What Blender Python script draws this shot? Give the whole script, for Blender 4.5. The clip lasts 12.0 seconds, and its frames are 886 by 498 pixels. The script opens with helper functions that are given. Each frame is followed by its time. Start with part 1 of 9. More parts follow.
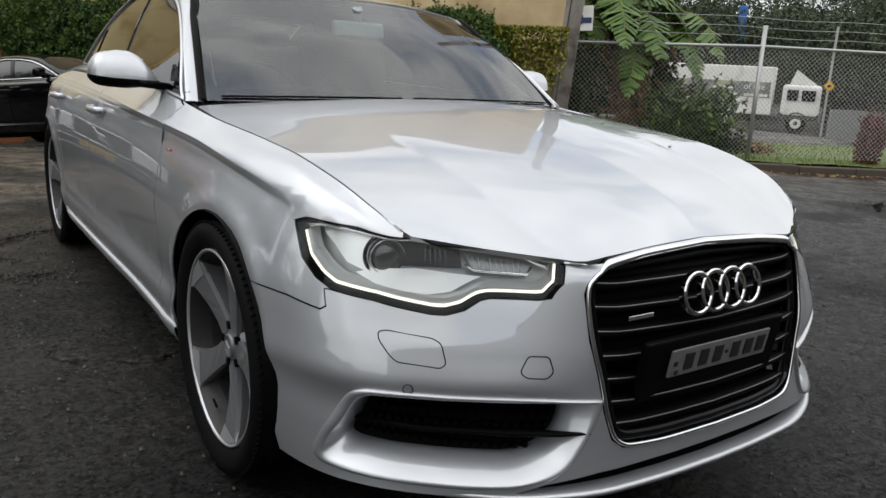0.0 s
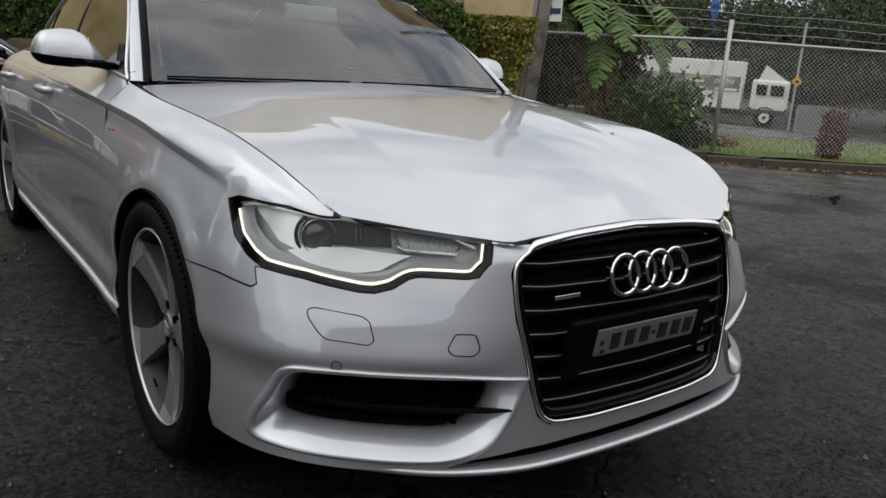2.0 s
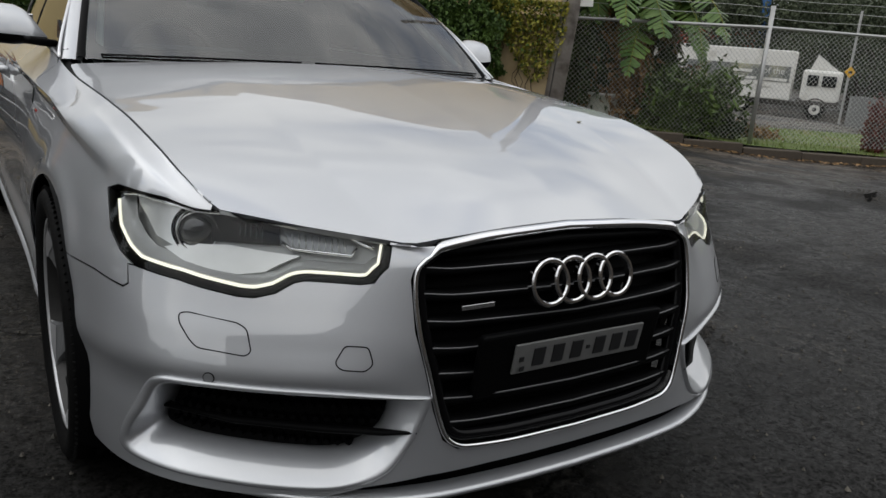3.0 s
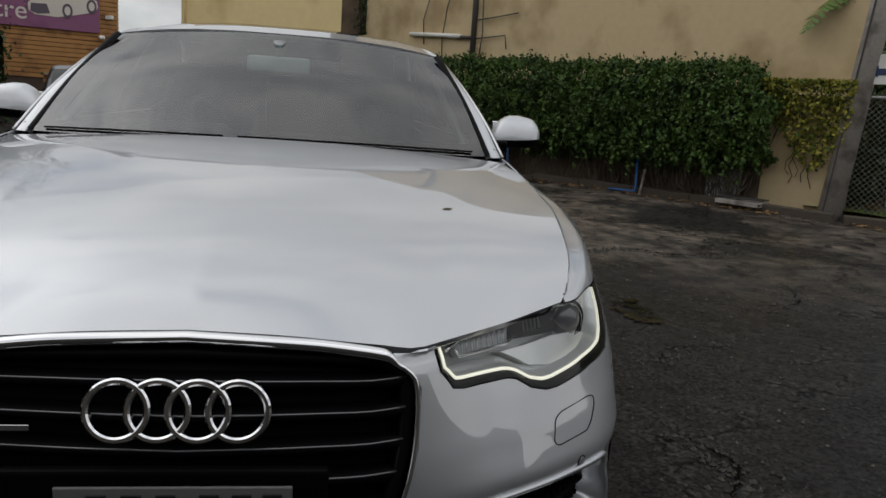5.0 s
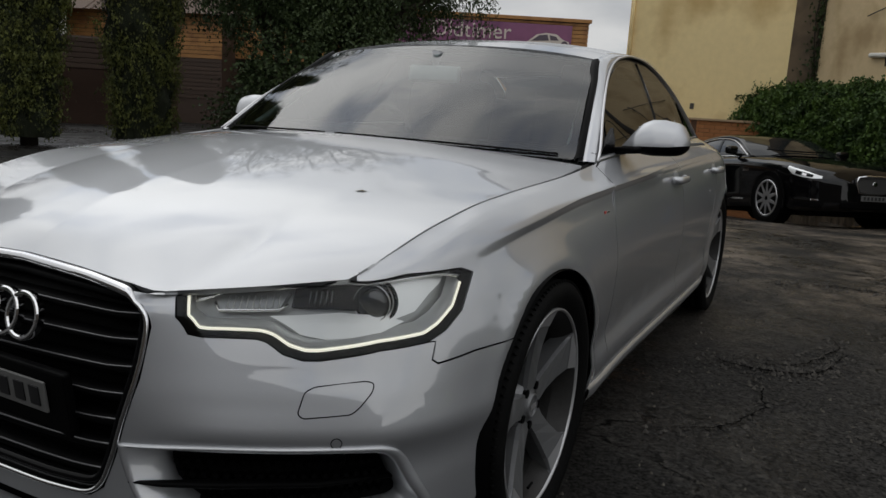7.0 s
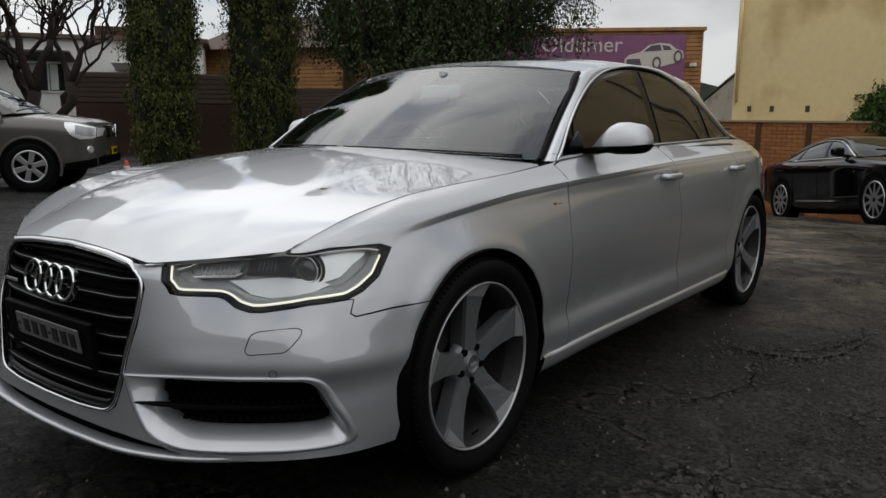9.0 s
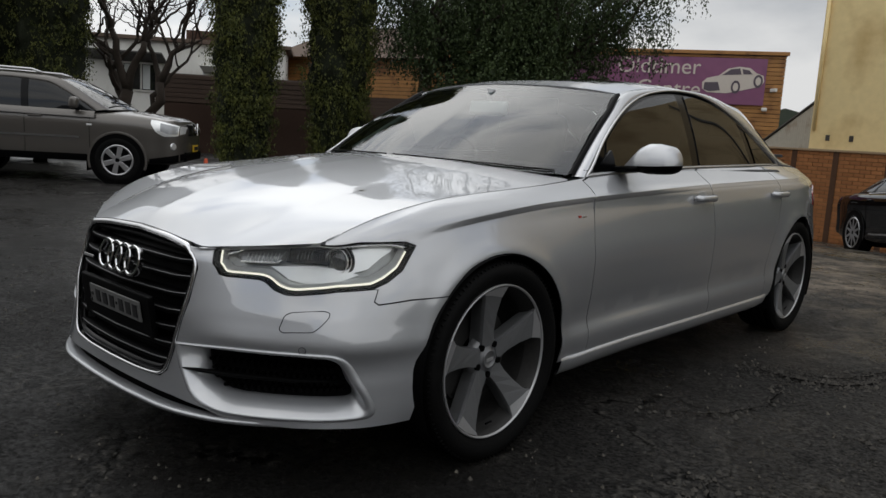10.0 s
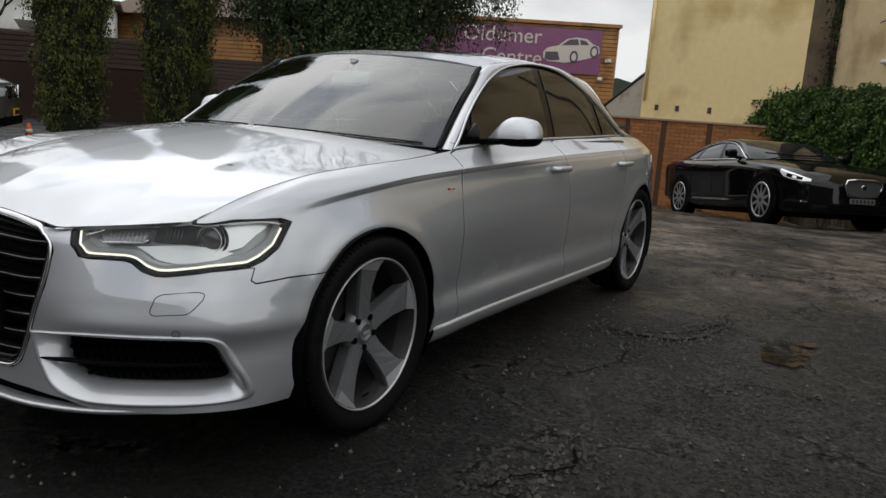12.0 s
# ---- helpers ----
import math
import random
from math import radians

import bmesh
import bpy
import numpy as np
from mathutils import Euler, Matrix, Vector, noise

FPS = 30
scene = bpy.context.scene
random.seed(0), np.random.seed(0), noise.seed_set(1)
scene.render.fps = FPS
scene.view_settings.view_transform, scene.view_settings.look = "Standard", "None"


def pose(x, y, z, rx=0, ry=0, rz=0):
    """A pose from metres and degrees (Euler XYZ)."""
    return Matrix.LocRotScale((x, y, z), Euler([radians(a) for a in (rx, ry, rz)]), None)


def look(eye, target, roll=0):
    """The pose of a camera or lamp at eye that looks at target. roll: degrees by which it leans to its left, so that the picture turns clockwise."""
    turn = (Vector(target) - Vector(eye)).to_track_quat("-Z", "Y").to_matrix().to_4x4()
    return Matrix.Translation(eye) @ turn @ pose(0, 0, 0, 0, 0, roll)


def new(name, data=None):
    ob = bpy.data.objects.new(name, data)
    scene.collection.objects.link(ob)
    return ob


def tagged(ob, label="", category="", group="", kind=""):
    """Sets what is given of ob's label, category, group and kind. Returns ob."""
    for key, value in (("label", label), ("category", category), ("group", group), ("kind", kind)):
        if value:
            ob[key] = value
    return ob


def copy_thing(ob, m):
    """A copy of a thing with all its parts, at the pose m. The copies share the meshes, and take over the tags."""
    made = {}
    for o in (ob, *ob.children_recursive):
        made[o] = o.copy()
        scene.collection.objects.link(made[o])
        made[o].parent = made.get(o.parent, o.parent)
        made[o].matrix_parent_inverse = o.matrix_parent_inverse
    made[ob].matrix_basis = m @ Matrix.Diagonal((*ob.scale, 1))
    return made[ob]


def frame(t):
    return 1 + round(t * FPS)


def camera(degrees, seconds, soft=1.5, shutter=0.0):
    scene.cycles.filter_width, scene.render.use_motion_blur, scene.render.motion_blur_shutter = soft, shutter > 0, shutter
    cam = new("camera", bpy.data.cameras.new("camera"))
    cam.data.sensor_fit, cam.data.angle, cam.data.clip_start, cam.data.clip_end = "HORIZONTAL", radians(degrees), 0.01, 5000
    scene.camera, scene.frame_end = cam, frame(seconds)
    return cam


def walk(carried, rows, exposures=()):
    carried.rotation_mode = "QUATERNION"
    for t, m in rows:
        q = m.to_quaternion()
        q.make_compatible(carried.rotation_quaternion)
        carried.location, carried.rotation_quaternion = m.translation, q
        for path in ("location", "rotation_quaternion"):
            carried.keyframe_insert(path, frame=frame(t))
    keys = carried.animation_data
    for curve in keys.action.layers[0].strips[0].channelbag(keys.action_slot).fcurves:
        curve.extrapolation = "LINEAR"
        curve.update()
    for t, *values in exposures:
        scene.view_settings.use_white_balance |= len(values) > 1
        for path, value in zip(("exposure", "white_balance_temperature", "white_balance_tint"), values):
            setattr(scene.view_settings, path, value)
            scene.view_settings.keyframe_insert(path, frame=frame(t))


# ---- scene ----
cam = camera(60.20, 12.0)
# seconds, eye x y z, yaw to the left of +y, pitch, roll
PATH = [
    (0.0, -1.521, -1.926, 1.113, -34.50, -13.55, 2.99),
    (0.5, -1.516, -1.926, 1.090, -35.42, -15.86, 3.55),
    (1.0, -1.509, -1.936, 1.083, -36.15, -14.86, 4.01),
    (1.5, -1.494, -1.954, 1.084, -36.91, -14.74, 4.20),
    (2.0, -1.460, -2.006, 1.103, -36.56, -14.17, 4.01),
    (2.5, -1.333, -2.011, 1.103, -36.62, -14.37, 3.71),
    (2.7, -1.242, -2.005, 1.102, -36.00, -15.13, 4.25),
    (4.3, -0.359, -2.043, 1.108, -15.94, -14.00, 2.32),
    (4.5, -0.179, -2.045, 1.128, -14.17, -14.64, 2.55),
    (5.0, 0.229, -2.044, 1.138, -8.37, -10.85, 3.90),
    (5.5, 0.570, -2.055, 1.151, 3.76, -12.34, 3.06),
    (6.0, 0.915, -1.929, 1.152, 8.58, -13.02, 3.62),
    (6.5, 1.242, -1.875, 1.130, 18.19, -11.13, 3.27),
    (8.3, 2.043, -1.685, 1.088, 38.97, -10.57, 2.85),
    (8.5, 2.101, -1.728, 1.093, 39.38, -9.44, 2.19),
    (9.0, 2.208, -1.920, 1.103, 36.99, -9.55, 0.68),
    (9.5, 2.314, -1.998, 1.119, 38.56, -7.60, 1.89),
    (10.0, 2.455, -2.001, 1.107, 42.18, -8.77, 3.32),
    (10.5, 2.515, -2.022, 1.103, 41.27, -8.46, 3.59),
    (11.0, 2.534, -2.040, 1.100, 38.74, -9.71, 3.38),
    (11.5, 2.524, -2.034, 1.107, 35.86, -10.14, 3.62),
    (12.0, 2.391, -2.063, 1.131, 30.58, -10.61, 4.09),
]


def aim(x, y, z, yaw, pitch, roll):
    return pose(x, y, z, 0, 0, yaw) @ pose(0, 0, 0, 90 + pitch) @ pose(0, 0, 0, 0, 0, roll)


EXPOSURE = [(0.0, 0.13), (0.5, 0.05), (1.5, -0.09), (2.5, -0.2), (4.5, -0.56), (6.5, -0.72), (8.5, -0.56), (10.5, -0.46), (12.0, -0.26)]
walk(cam, [(row[0], aim(*row[1:])) for row in PATH], EXPOSURE)

# ---- light: bright broken cloud, a veiled sun behind the camera's right shoulder ----
world = bpy.data.worlds.new("sky")
scene.world = world
world.use_nodes = True
wn, wl = world.node_tree.nodes, world.node_tree.links
SUN_UP, SUN_ROT = 69, 146
SUN_WAY = (0.20, -0.30, 0.93)
BRIGHT_CLOUD = (-0.66, 0.34, 0.67)
sky = wn.new("ShaderNodeTexSky")
sky.sky_type, sky.sun_disc = "NISHITA", False
sky.sun_elevation, sky.sun_rotation = radians(SUN_UP), radians(SUN_ROT)
sky_dim = wn.new("ShaderNodeVectorMath")
sky_dim.operation = "SCALE"
sky_dim.inputs["Scale"].default_value = 0.12
wl.new(sky.outputs[0], sky_dim.inputs[0])
way = wn.new("ShaderNodeTexCoord")
spread = wn.new("ShaderNodeMapping")
spread.inputs["Scale"].default_value = (1.0, 1.0, 2.4)
wl.new(way.outputs["Generated"], spread.inputs["Vector"])
puff, shade = wn.new("ShaderNodeTexNoise"), wn.new("ShaderNodeTexNoise")
puff.inputs["Scale"].default_value, puff.inputs["Detail"].default_value, puff.inputs["Roughness"].default_value = 2.2, 9, 0.55
shade.inputs["Scale"].default_value, shade.inputs["Detail"].default_value = 3.1, 8
for node in (puff, shade):
    wl.new(spread.outputs[0], node.inputs["Vector"])
cover = wn.new("ShaderNodeMapRange")
cover.inputs["From Min"].default_value, cover.inputs["From Max"].default_value = 0.28, 0.47
wl.new(puff.outputs["Fac"], cover.inputs["Value"])
cloud = wn.new("ShaderNodeMix")
cloud.data_type = "RGBA"
cloud.inputs["A"].default_value, cloud.inputs["B"].default_value = (0.70, 0.73, 0.77, 1), (1.12, 1.13, 1.13, 1)
tone = wn.new("ShaderNodeMapRange")
tone.inputs["From Min"].default_value, tone.inputs["From Max"].default_value = 0.36, 0.60
wl.new(shade.outputs["Fac"], tone.inputs["Value"])
wl.new(tone.outputs["Result"], cloud.inputs["Factor"])
blend = wn.new("ShaderNodeMix")
blend.data_type = "RGBA"
wl.new(cover.outputs["Result"], blend.inputs["Factor"])
wl.new(sky_dim.outputs[0], blend.inputs["A"])
wl.new(cloud.outputs["Result"], blend.inputs["B"])
# the cloud glows round the veiled sun, and one high bank of cloud stands out bright
gain = None
for toward, power, amount in ((SUN_WAY, 2.0, 0.75), (BRIGHT_CLOUD, 9.0, 1.7)):
    facing, veil, lobe, add = wn.new("ShaderNodeVectorMath"), wn.new("ShaderNodeMapRange"), wn.new("ShaderNodeMath"), wn.new("ShaderNodeMath")
    facing.operation, lobe.operation, add.operation = "DOT_PRODUCT", "POWER", "MULTIPLY_ADD"
    facing.inputs[1].default_value = Vector(toward).normalized()
    veil.inputs["From Min"].default_value, veil.inputs["From Max"].default_value = 0.0, 1.0
    lobe.inputs[1].default_value = power
    add.inputs[1].default_value, add.inputs[2].default_value = amount, 0.9
    wl.new(way.outputs["Generated"], facing.inputs[0])
    wl.new(facing.outputs["Value"], veil.inputs["Value"])
    wl.new(veil.outputs["Result"], lobe.inputs[0])
    wl.new(lobe.outputs[0], add.inputs[0])
    if gain is not None:
        wl.new(gain.outputs[0], add.inputs[2])
    gain = add
glow = wn.new("ShaderNodeVectorMath")
glow.operation = "SCALE"
wl.new(blend.outputs["Result"], glow.inputs[0])
wl.new(gain.outputs[0], glow.inputs["Scale"])
wl.new(glow.outputs[0], wn["Background"].inputs["Color"])
wn["Background"].inputs["Strength"].default_value = 1.0
lamp = bpy.data.lights.new("sun", "SUN")
lamp.energy, lamp.angle, lamp.color = 0.6, radians(172), (1.0, 0.95, 0.87)
sun = new("sun", lamp)
sun.matrix_world = look(tuple(30 * c for c in SUN_WAY), (0, 0, 0))

# ---- materials ----
def mat(name, base, rough=0.5, metal=0.0, coat=0.0, bump=0.0, scale=20.0, vary=0.08, fine=0.0, spec=0.5, trans=0.0, emit=None, power=0.0, stain=None, stain_at=0.55, stain_scale=1.2, ior=1.45, per_object=0.0, coat_rough=0.03):
    """A surface with grain at two scales; stain: a second colour in blotches."""
    m = bpy.data.materials.new(name)
    m.use_nodes = True
    n, l = m.node_tree.nodes, m.node_tree.links
    b = n["Principled BSDF"]
    b.inputs["Roughness"].default_value, b.inputs["Metallic"].default_value = rough, metal
    b.inputs["Coat Weight"].default_value, b.inputs["Coat Roughness"].default_value = coat, coat_rough
    b.inputs["Specular IOR Level"].default_value, b.inputs["IOR"].default_value = spec, ior
    b.inputs["Transmission Weight"].default_value = trans
    if emit:
        b.inputs["Emission Color"].default_value, b.inputs["Emission Strength"].default_value = (*emit, 1), power
    co = n.new("ShaderNodeTexCoord")
    big, small = n.new("ShaderNodeTexNoise"), n.new("ShaderNodeTexNoise")
    big.inputs["Scale"].default_value, big.inputs["Detail"].default_value = stain_scale, 6
    small.inputs["Scale"].default_value, small.inputs["Detail"].default_value = scale, 5
    for k in (big, small):
        l.new(co.outputs["Object"], k.inputs["Vector"])
    dark = tuple(c * (1 - vary) for c in base)
    light = tuple(min(1, c * (1 + vary)) for c in base)
    mix = n.new("ShaderNodeMix")
    mix.data_type = "RGBA"
    mix.inputs["A"].default_value, mix.inputs["B"].default_value = (*dark, 1), (*light, 1)
    l.new(small.outputs["Fac"], mix.inputs["Factor"])
    out = mix.outputs["Result"]
    if stain:
        ramp = n.new("ShaderNodeMapRange")
        ramp.inputs["From Min"].default_value, ramp.inputs["From Max"].default_value = stain_at, stain_at + 0.16
        l.new(big.outputs["Fac"], ramp.inputs["Value"])
        s = n.new("ShaderNodeMix")
        s.data_type = "RGBA"
        s.inputs["B"].default_value = (*stain, 1)
        l.new(ramp.outputs["Result"], s.inputs["Factor"])
        l.new(out, s.inputs["A"])
        out = s.outputs["Result"]
    if per_object:
        info, hsv = n.new("ShaderNodeObjectInfo"), n.new("ShaderNodeHueSaturation")
        r = n.new("ShaderNodeMapRange")
        r.inputs["To Min"].default_value, r.inputs["To Max"].default_value = 1 - per_object, 1 + per_object
        l.new(info.outputs["Random"], r.inputs["Value"])
        l.new(r.outputs["Result"], hsv.inputs["Value"])
        l.new(out, hsv.inputs["Color"])
        out = hsv.outputs["Color"]
    l.new(out, b.inputs["Base Color"])
    if bump:
        bp = n.new("ShaderNodeBump")
        bp.inputs["Strength"].default_value, bp.inputs["Distance"].default_value = bump, 0.02
        l.new(small.outputs["Fac"], bp.inputs["Height"])
        l.new(bp.outputs["Normal"], b.inputs["Normal"])
    if fine:
        rr = n.new("ShaderNodeMapRange")
        rr.inputs["To Min"].default_value, rr.inputs["To Max"].default_value = max(0, rough - fine), min(1, rough + fine)
        l.new(big.outputs["Fac"], rr.inputs["Value"])
        l.new(rr.outputs["Result"], b.inputs["Roughness"])
    return m


SILVER = mat("silver_paint", (0.465, 0.475, 0.495), 0.47, 0.78, coat=1.0, scale=900, vary=0.07, stain_scale=3, fine=0.02, coat_rough=0.015)
SILVER.node_tree.nodes["Principled BSDF"].inputs["Coat IOR"].default_value = 2.05
CHROME = mat("chrome", (0.75, 0.75, 0.76), 0.08, 1.0, scale=60, vary=0.03)
SATIN = mat("satin_metal", (0.62, 0.62, 0.63), 0.3, 1.0, scale=80, vary=0.05)
GLOSS_BLACK = mat("gloss_black", (0.003, 0.003, 0.0034), 0.16, spec=0.16, coat=0.0, scale=50, vary=0.1)
BLACK = mat("black_plastic", (0.002, 0.002, 0.0022), 0.5, spec=0.06, scale=150, vary=0.15, bump=0.05)
RUBBER = mat("rubber", (0.0045, 0.0045, 0.0045), 0.72, spec=0.09, scale=120, vary=0.2, bump=0.12, stain=(0.008, 0.0078, 0.0075), stain_at=0.6, stain_scale=8)
RIM = mat("rim_paint", (0.17, 0.173, 0.178), 0.42, 0.45, coat=0.4, scale=60, vary=0.08, fine=0.05)
RIM_FACE = mat("rim_machined", (0.50, 0.50, 0.51), 0.4, 0.7, scale=200, vary=0.08)
GLASS = mat("window_glass", (0.80, 0.86, 0.85), 0.02, trans=1.0, scale=5, vary=0.02, ior=1.5)
TINT = mat("tinted_glass", (0.012, 0.013, 0.013), 0.02, scale=4, vary=0.1, spec=0.9, ior=1.6)
LENS = mat("lamp_lens", (0.97, 0.98, 0.98), 0.01, trans=1.0, scale=5, vary=0.01, ior=1.45)
LED = mat("led_strip", (0.95, 0.95, 0.88), 0.4, scale=30, vary=0.02, emit=(1.0, 0.97, 0.78), power=1.15)
REFLECTOR = mat("reflector", (0.90, 0.91, 0.91), 0.28, 0.55, scale=30, vary=0.06)
LAMP_GREY = mat("lamp_grey", (0.40, 0.41, 0.41), 0.30, 0.4, scale=40, vary=0.08)
PROJECTOR = mat("projector_glass", (0.02, 0.022, 0.025), 0.04, coat=1.0, scale=20, vary=0.1)
DARK_METAL = mat("dark_metal", (0.035, 0.034, 0.033), 0.5, 0.5, scale=60, vary=0.3)
MIRROR_GREY = mat("mirror_grey", (0.8, 0.8, 0.8), 0.4, scale=40, vary=0.06)
EDGE_GREY = mat("slat_edge", (0.16, 0.16, 0.165), 0.3, 0.8, scale=80, vary=0.1)
TRIM_GREY = mat("grey_lamp_trim", (0.36, 0.37, 0.38), 0.35, 0.4, scale=40, vary=0.08)
CABIN = mat("cabin_fabric", (0.035, 0.036, 0.038), 0.8, scale=60, vary=0.2, bump=0.1)
CABIN_GREY = mat("cabin_grey", (0.50, 0.52, 0.51), 0.7, scale=40, vary=0.1)
PLATE = mat("plate_white", (0.12, 0.12, 0.117), 0.5, scale=40, vary=0.15)
PLATE_INK = mat("plate_ink", (0.012, 0.012, 0.013), 0.5, scale=40, vary=0.1)
RED = mat("red_enamel", (0.45, 0.03, 0.02), 0.35, scale=40, vary=0.1)
for m in (GLASS, LENS):
    m.use_backface_culling = False

# ---- building tools ----
from mathutils import geometry


def thing(name, label, category, m=None, group="", kind=""):
    ob = new(name)
    ob.empty_display_size = 0.2
    if m is not None:
        ob.matrix_world = m
    return tagged(ob, label, category, group, kind)


def part(name, bm, material, parent, label="", smooth=False):
    """Links a bmesh (or a mesh) as one object under a thing or a part."""
    if isinstance(bm, bmesh.types.BMesh):
        me = bpy.data.meshes.new(name)
        bm.to_mesh(me)
        bm.free()
    else:
        me = bm
    if not me.materials:
        me.materials.append(material)
    if smooth:
        me.polygons.foreach_set("use_smooth", [True] * len(me.polygons))
    ob = new(name, me)
    if parent is not None:
        ob.parent = parent
    return tagged(ob, label)


def raw(name, verts, faces, material, parent=None, label="", smooth=False):
    me = bpy.data.meshes.new(name)
    me.from_pydata([tuple(map(float, p)) for p in verts], [], faces)
    me.update()
    return part(name, me, material, parent, label, smooth)


def add_box(bm, sx, sy, sz, m=None, bevel=0.0, seg=2):
    r = bmesh.ops.create_cube(bm, size=1, matrix=Matrix.Diagonal((sx, sy, sz, 1)))
    vs = r["verts"]
    if bevel:
        es = list({e for v in vs for e in v.link_edges})
        r = bmesh.ops.bevel(bm, geom=es, offset=bevel, segments=seg, affect="EDGES", profile=0.5)
        vs = list({v for f in r["faces"] for v in f.verts} | {v for v in vs if v.is_valid})
    if m is not None:
        bmesh.ops.transform(bm, matrix=m, verts=[v for v in vs if v.is_valid])
    return bm


def boxed(sx, sy, sz, m=None, bevel=0.0, seg=2):
    return add_box(bmesh.new(), sx, sy, sz, m, bevel, seg)


def add_tube(bm, r0, r1, length, m=None, seg=16, caps=True):
    """A tapered tube along +z from the origin."""
    r = bmesh.ops.create_cone(bm, cap_ends=caps, segments=seg, radius1=r0, radius2=r1, depth=length, matrix=Matrix.Translation((0, 0, length / 2)))
    if m is not None:
        bmesh.ops.transform(bm, matrix=m, verts=r["verts"])
    return bm


def lathe(profile, seg=48, axis="x"):
    """Turns (radius, along) points round an axis."""
    bm = bmesh.new()
    rings = []
    for k in range(seg):
        a = 2 * math.pi * k / seg
        ring = []
        for r, w in profile:
            c, s = r * math.cos(a), r * math.sin(a)
            ring.append(bm.verts.new((w, c, s) if axis == "x" else ((c, s, w) if axis == "z" else (c, w, s))))
        rings.append(ring)
    for k in range(seg):
        a, b = rings[k], rings[(k + 1) % seg]
        for i in range(len(profile) - 1):
            bm.faces.new((a[i], a[i + 1], b[i + 1], b[i]))
    bmesh.ops.recalc_face_normals(bm, faces=bm.faces)
    return bm


def extrude_poly(pts, depth, m=None, bevel=0.0, bm=None):
    """A flat outline in x, z pushed back along +y."""
    own = bmesh.new()
    front = [own.verts.new((x, 0, z)) for x, z in pts]
    f = own.faces.new(front)
    r = bmesh.ops.extrude_face_region(own, geom=[f])
    bmesh.ops.translate(own, vec=(0, depth, 0), verts=[v for v in r["geom"] if isinstance(v, bmesh.types.BMVert)])
    bmesh.ops.recalc_face_normals(own, faces=own.faces)
    if bevel:
        bmesh.ops.bevel(own, geom=list(own.edges), offset=bevel, segments=2, affect="EDGES", profile=0.5)
    if m is not None:
        own.transform(m)
    if bm is None:
        return own
    me = bpy.data.meshes.new("tmp")
    own.to_mesh(me)
    own.free()
    bm.from_mesh(me)
    bpy.data.meshes.remove(me)
    return bm


def inside(poly, pts):
    poly, pts = np.asarray(poly), np.asarray(pts)
    hit = np.zeros(len(pts), bool)
    x, y = pts[:, 0], pts[:, 1]
    for (x0, y0), (x1, y1) in zip(poly, np.roll(poly, -1, 0)):
        cross = ((y0 > y) != (y1 > y)) & (x < (x1 - x0) * (y - y0) / (y1 - y0 + 1e-12) + x0)
        hit ^= cross
    return hit


def resample(poly, step):
    out = []
    poly = np.asarray(poly, float)
    for a, b in zip(poly, np.roll(poly, -1, 0)):
        n = max(1, int(np.ceil(np.linalg.norm(b - a) / step)))
        out += [a + (b - a) * k / n for k in range(n)]
    return np.array(out)


def rounded(poly, r=0.012, seg=3):
    """Rounds an outline's corners."""
    poly = np.asarray(poly, float)
    out = []
    for k in range(len(poly)):
        a, b, c = poly[k - 1], poly[k], poly[(k + 1) % len(poly)]
        la, lc = np.linalg.norm(a - b), np.linalg.norm(c - b)
        d = min(r, 0.45 * la, 0.45 * lc)
        p, q = b + (a - b) / la * d, b + (c - b) / lc * d
        for i in range(seg + 1):
            t = i / seg
            out.append((1 - t) ** 2 * p + 2 * t * (1 - t) * b + t**2 * q)
    return np.array(out)


def shrink(poly, d):
    """Moves an outline inwards by d."""
    poly = np.asarray(poly, float)
    area = np.sum(poly[:, 0] * np.roll(poly[:, 1], -1) - np.roll(poly[:, 0], -1) * poly[:, 1])
    e = np.roll(poly, -1, 0) - poly
    n = np.stack([-e[:, 1], e[:, 0]], 1) / np.maximum(np.linalg.norm(e, axis=1, keepdims=True), 1e-9)
    m = n + np.roll(n, 1, 0)
    m /= np.maximum(np.linalg.norm(m, axis=1, keepdims=True), 0.3)
    return poly + m * d * np.sign(area)


def eased(poly, step=0.012, times=3):
    """A closed outline resampled and smoothed."""
    q = np.asarray(resample(np.asarray(poly, float), step), float)
    for _ in range(times):
        q = 0.5 * q + 0.25 * (np.roll(q, 1, 0) + np.roll(q, -1, 0))
    return q


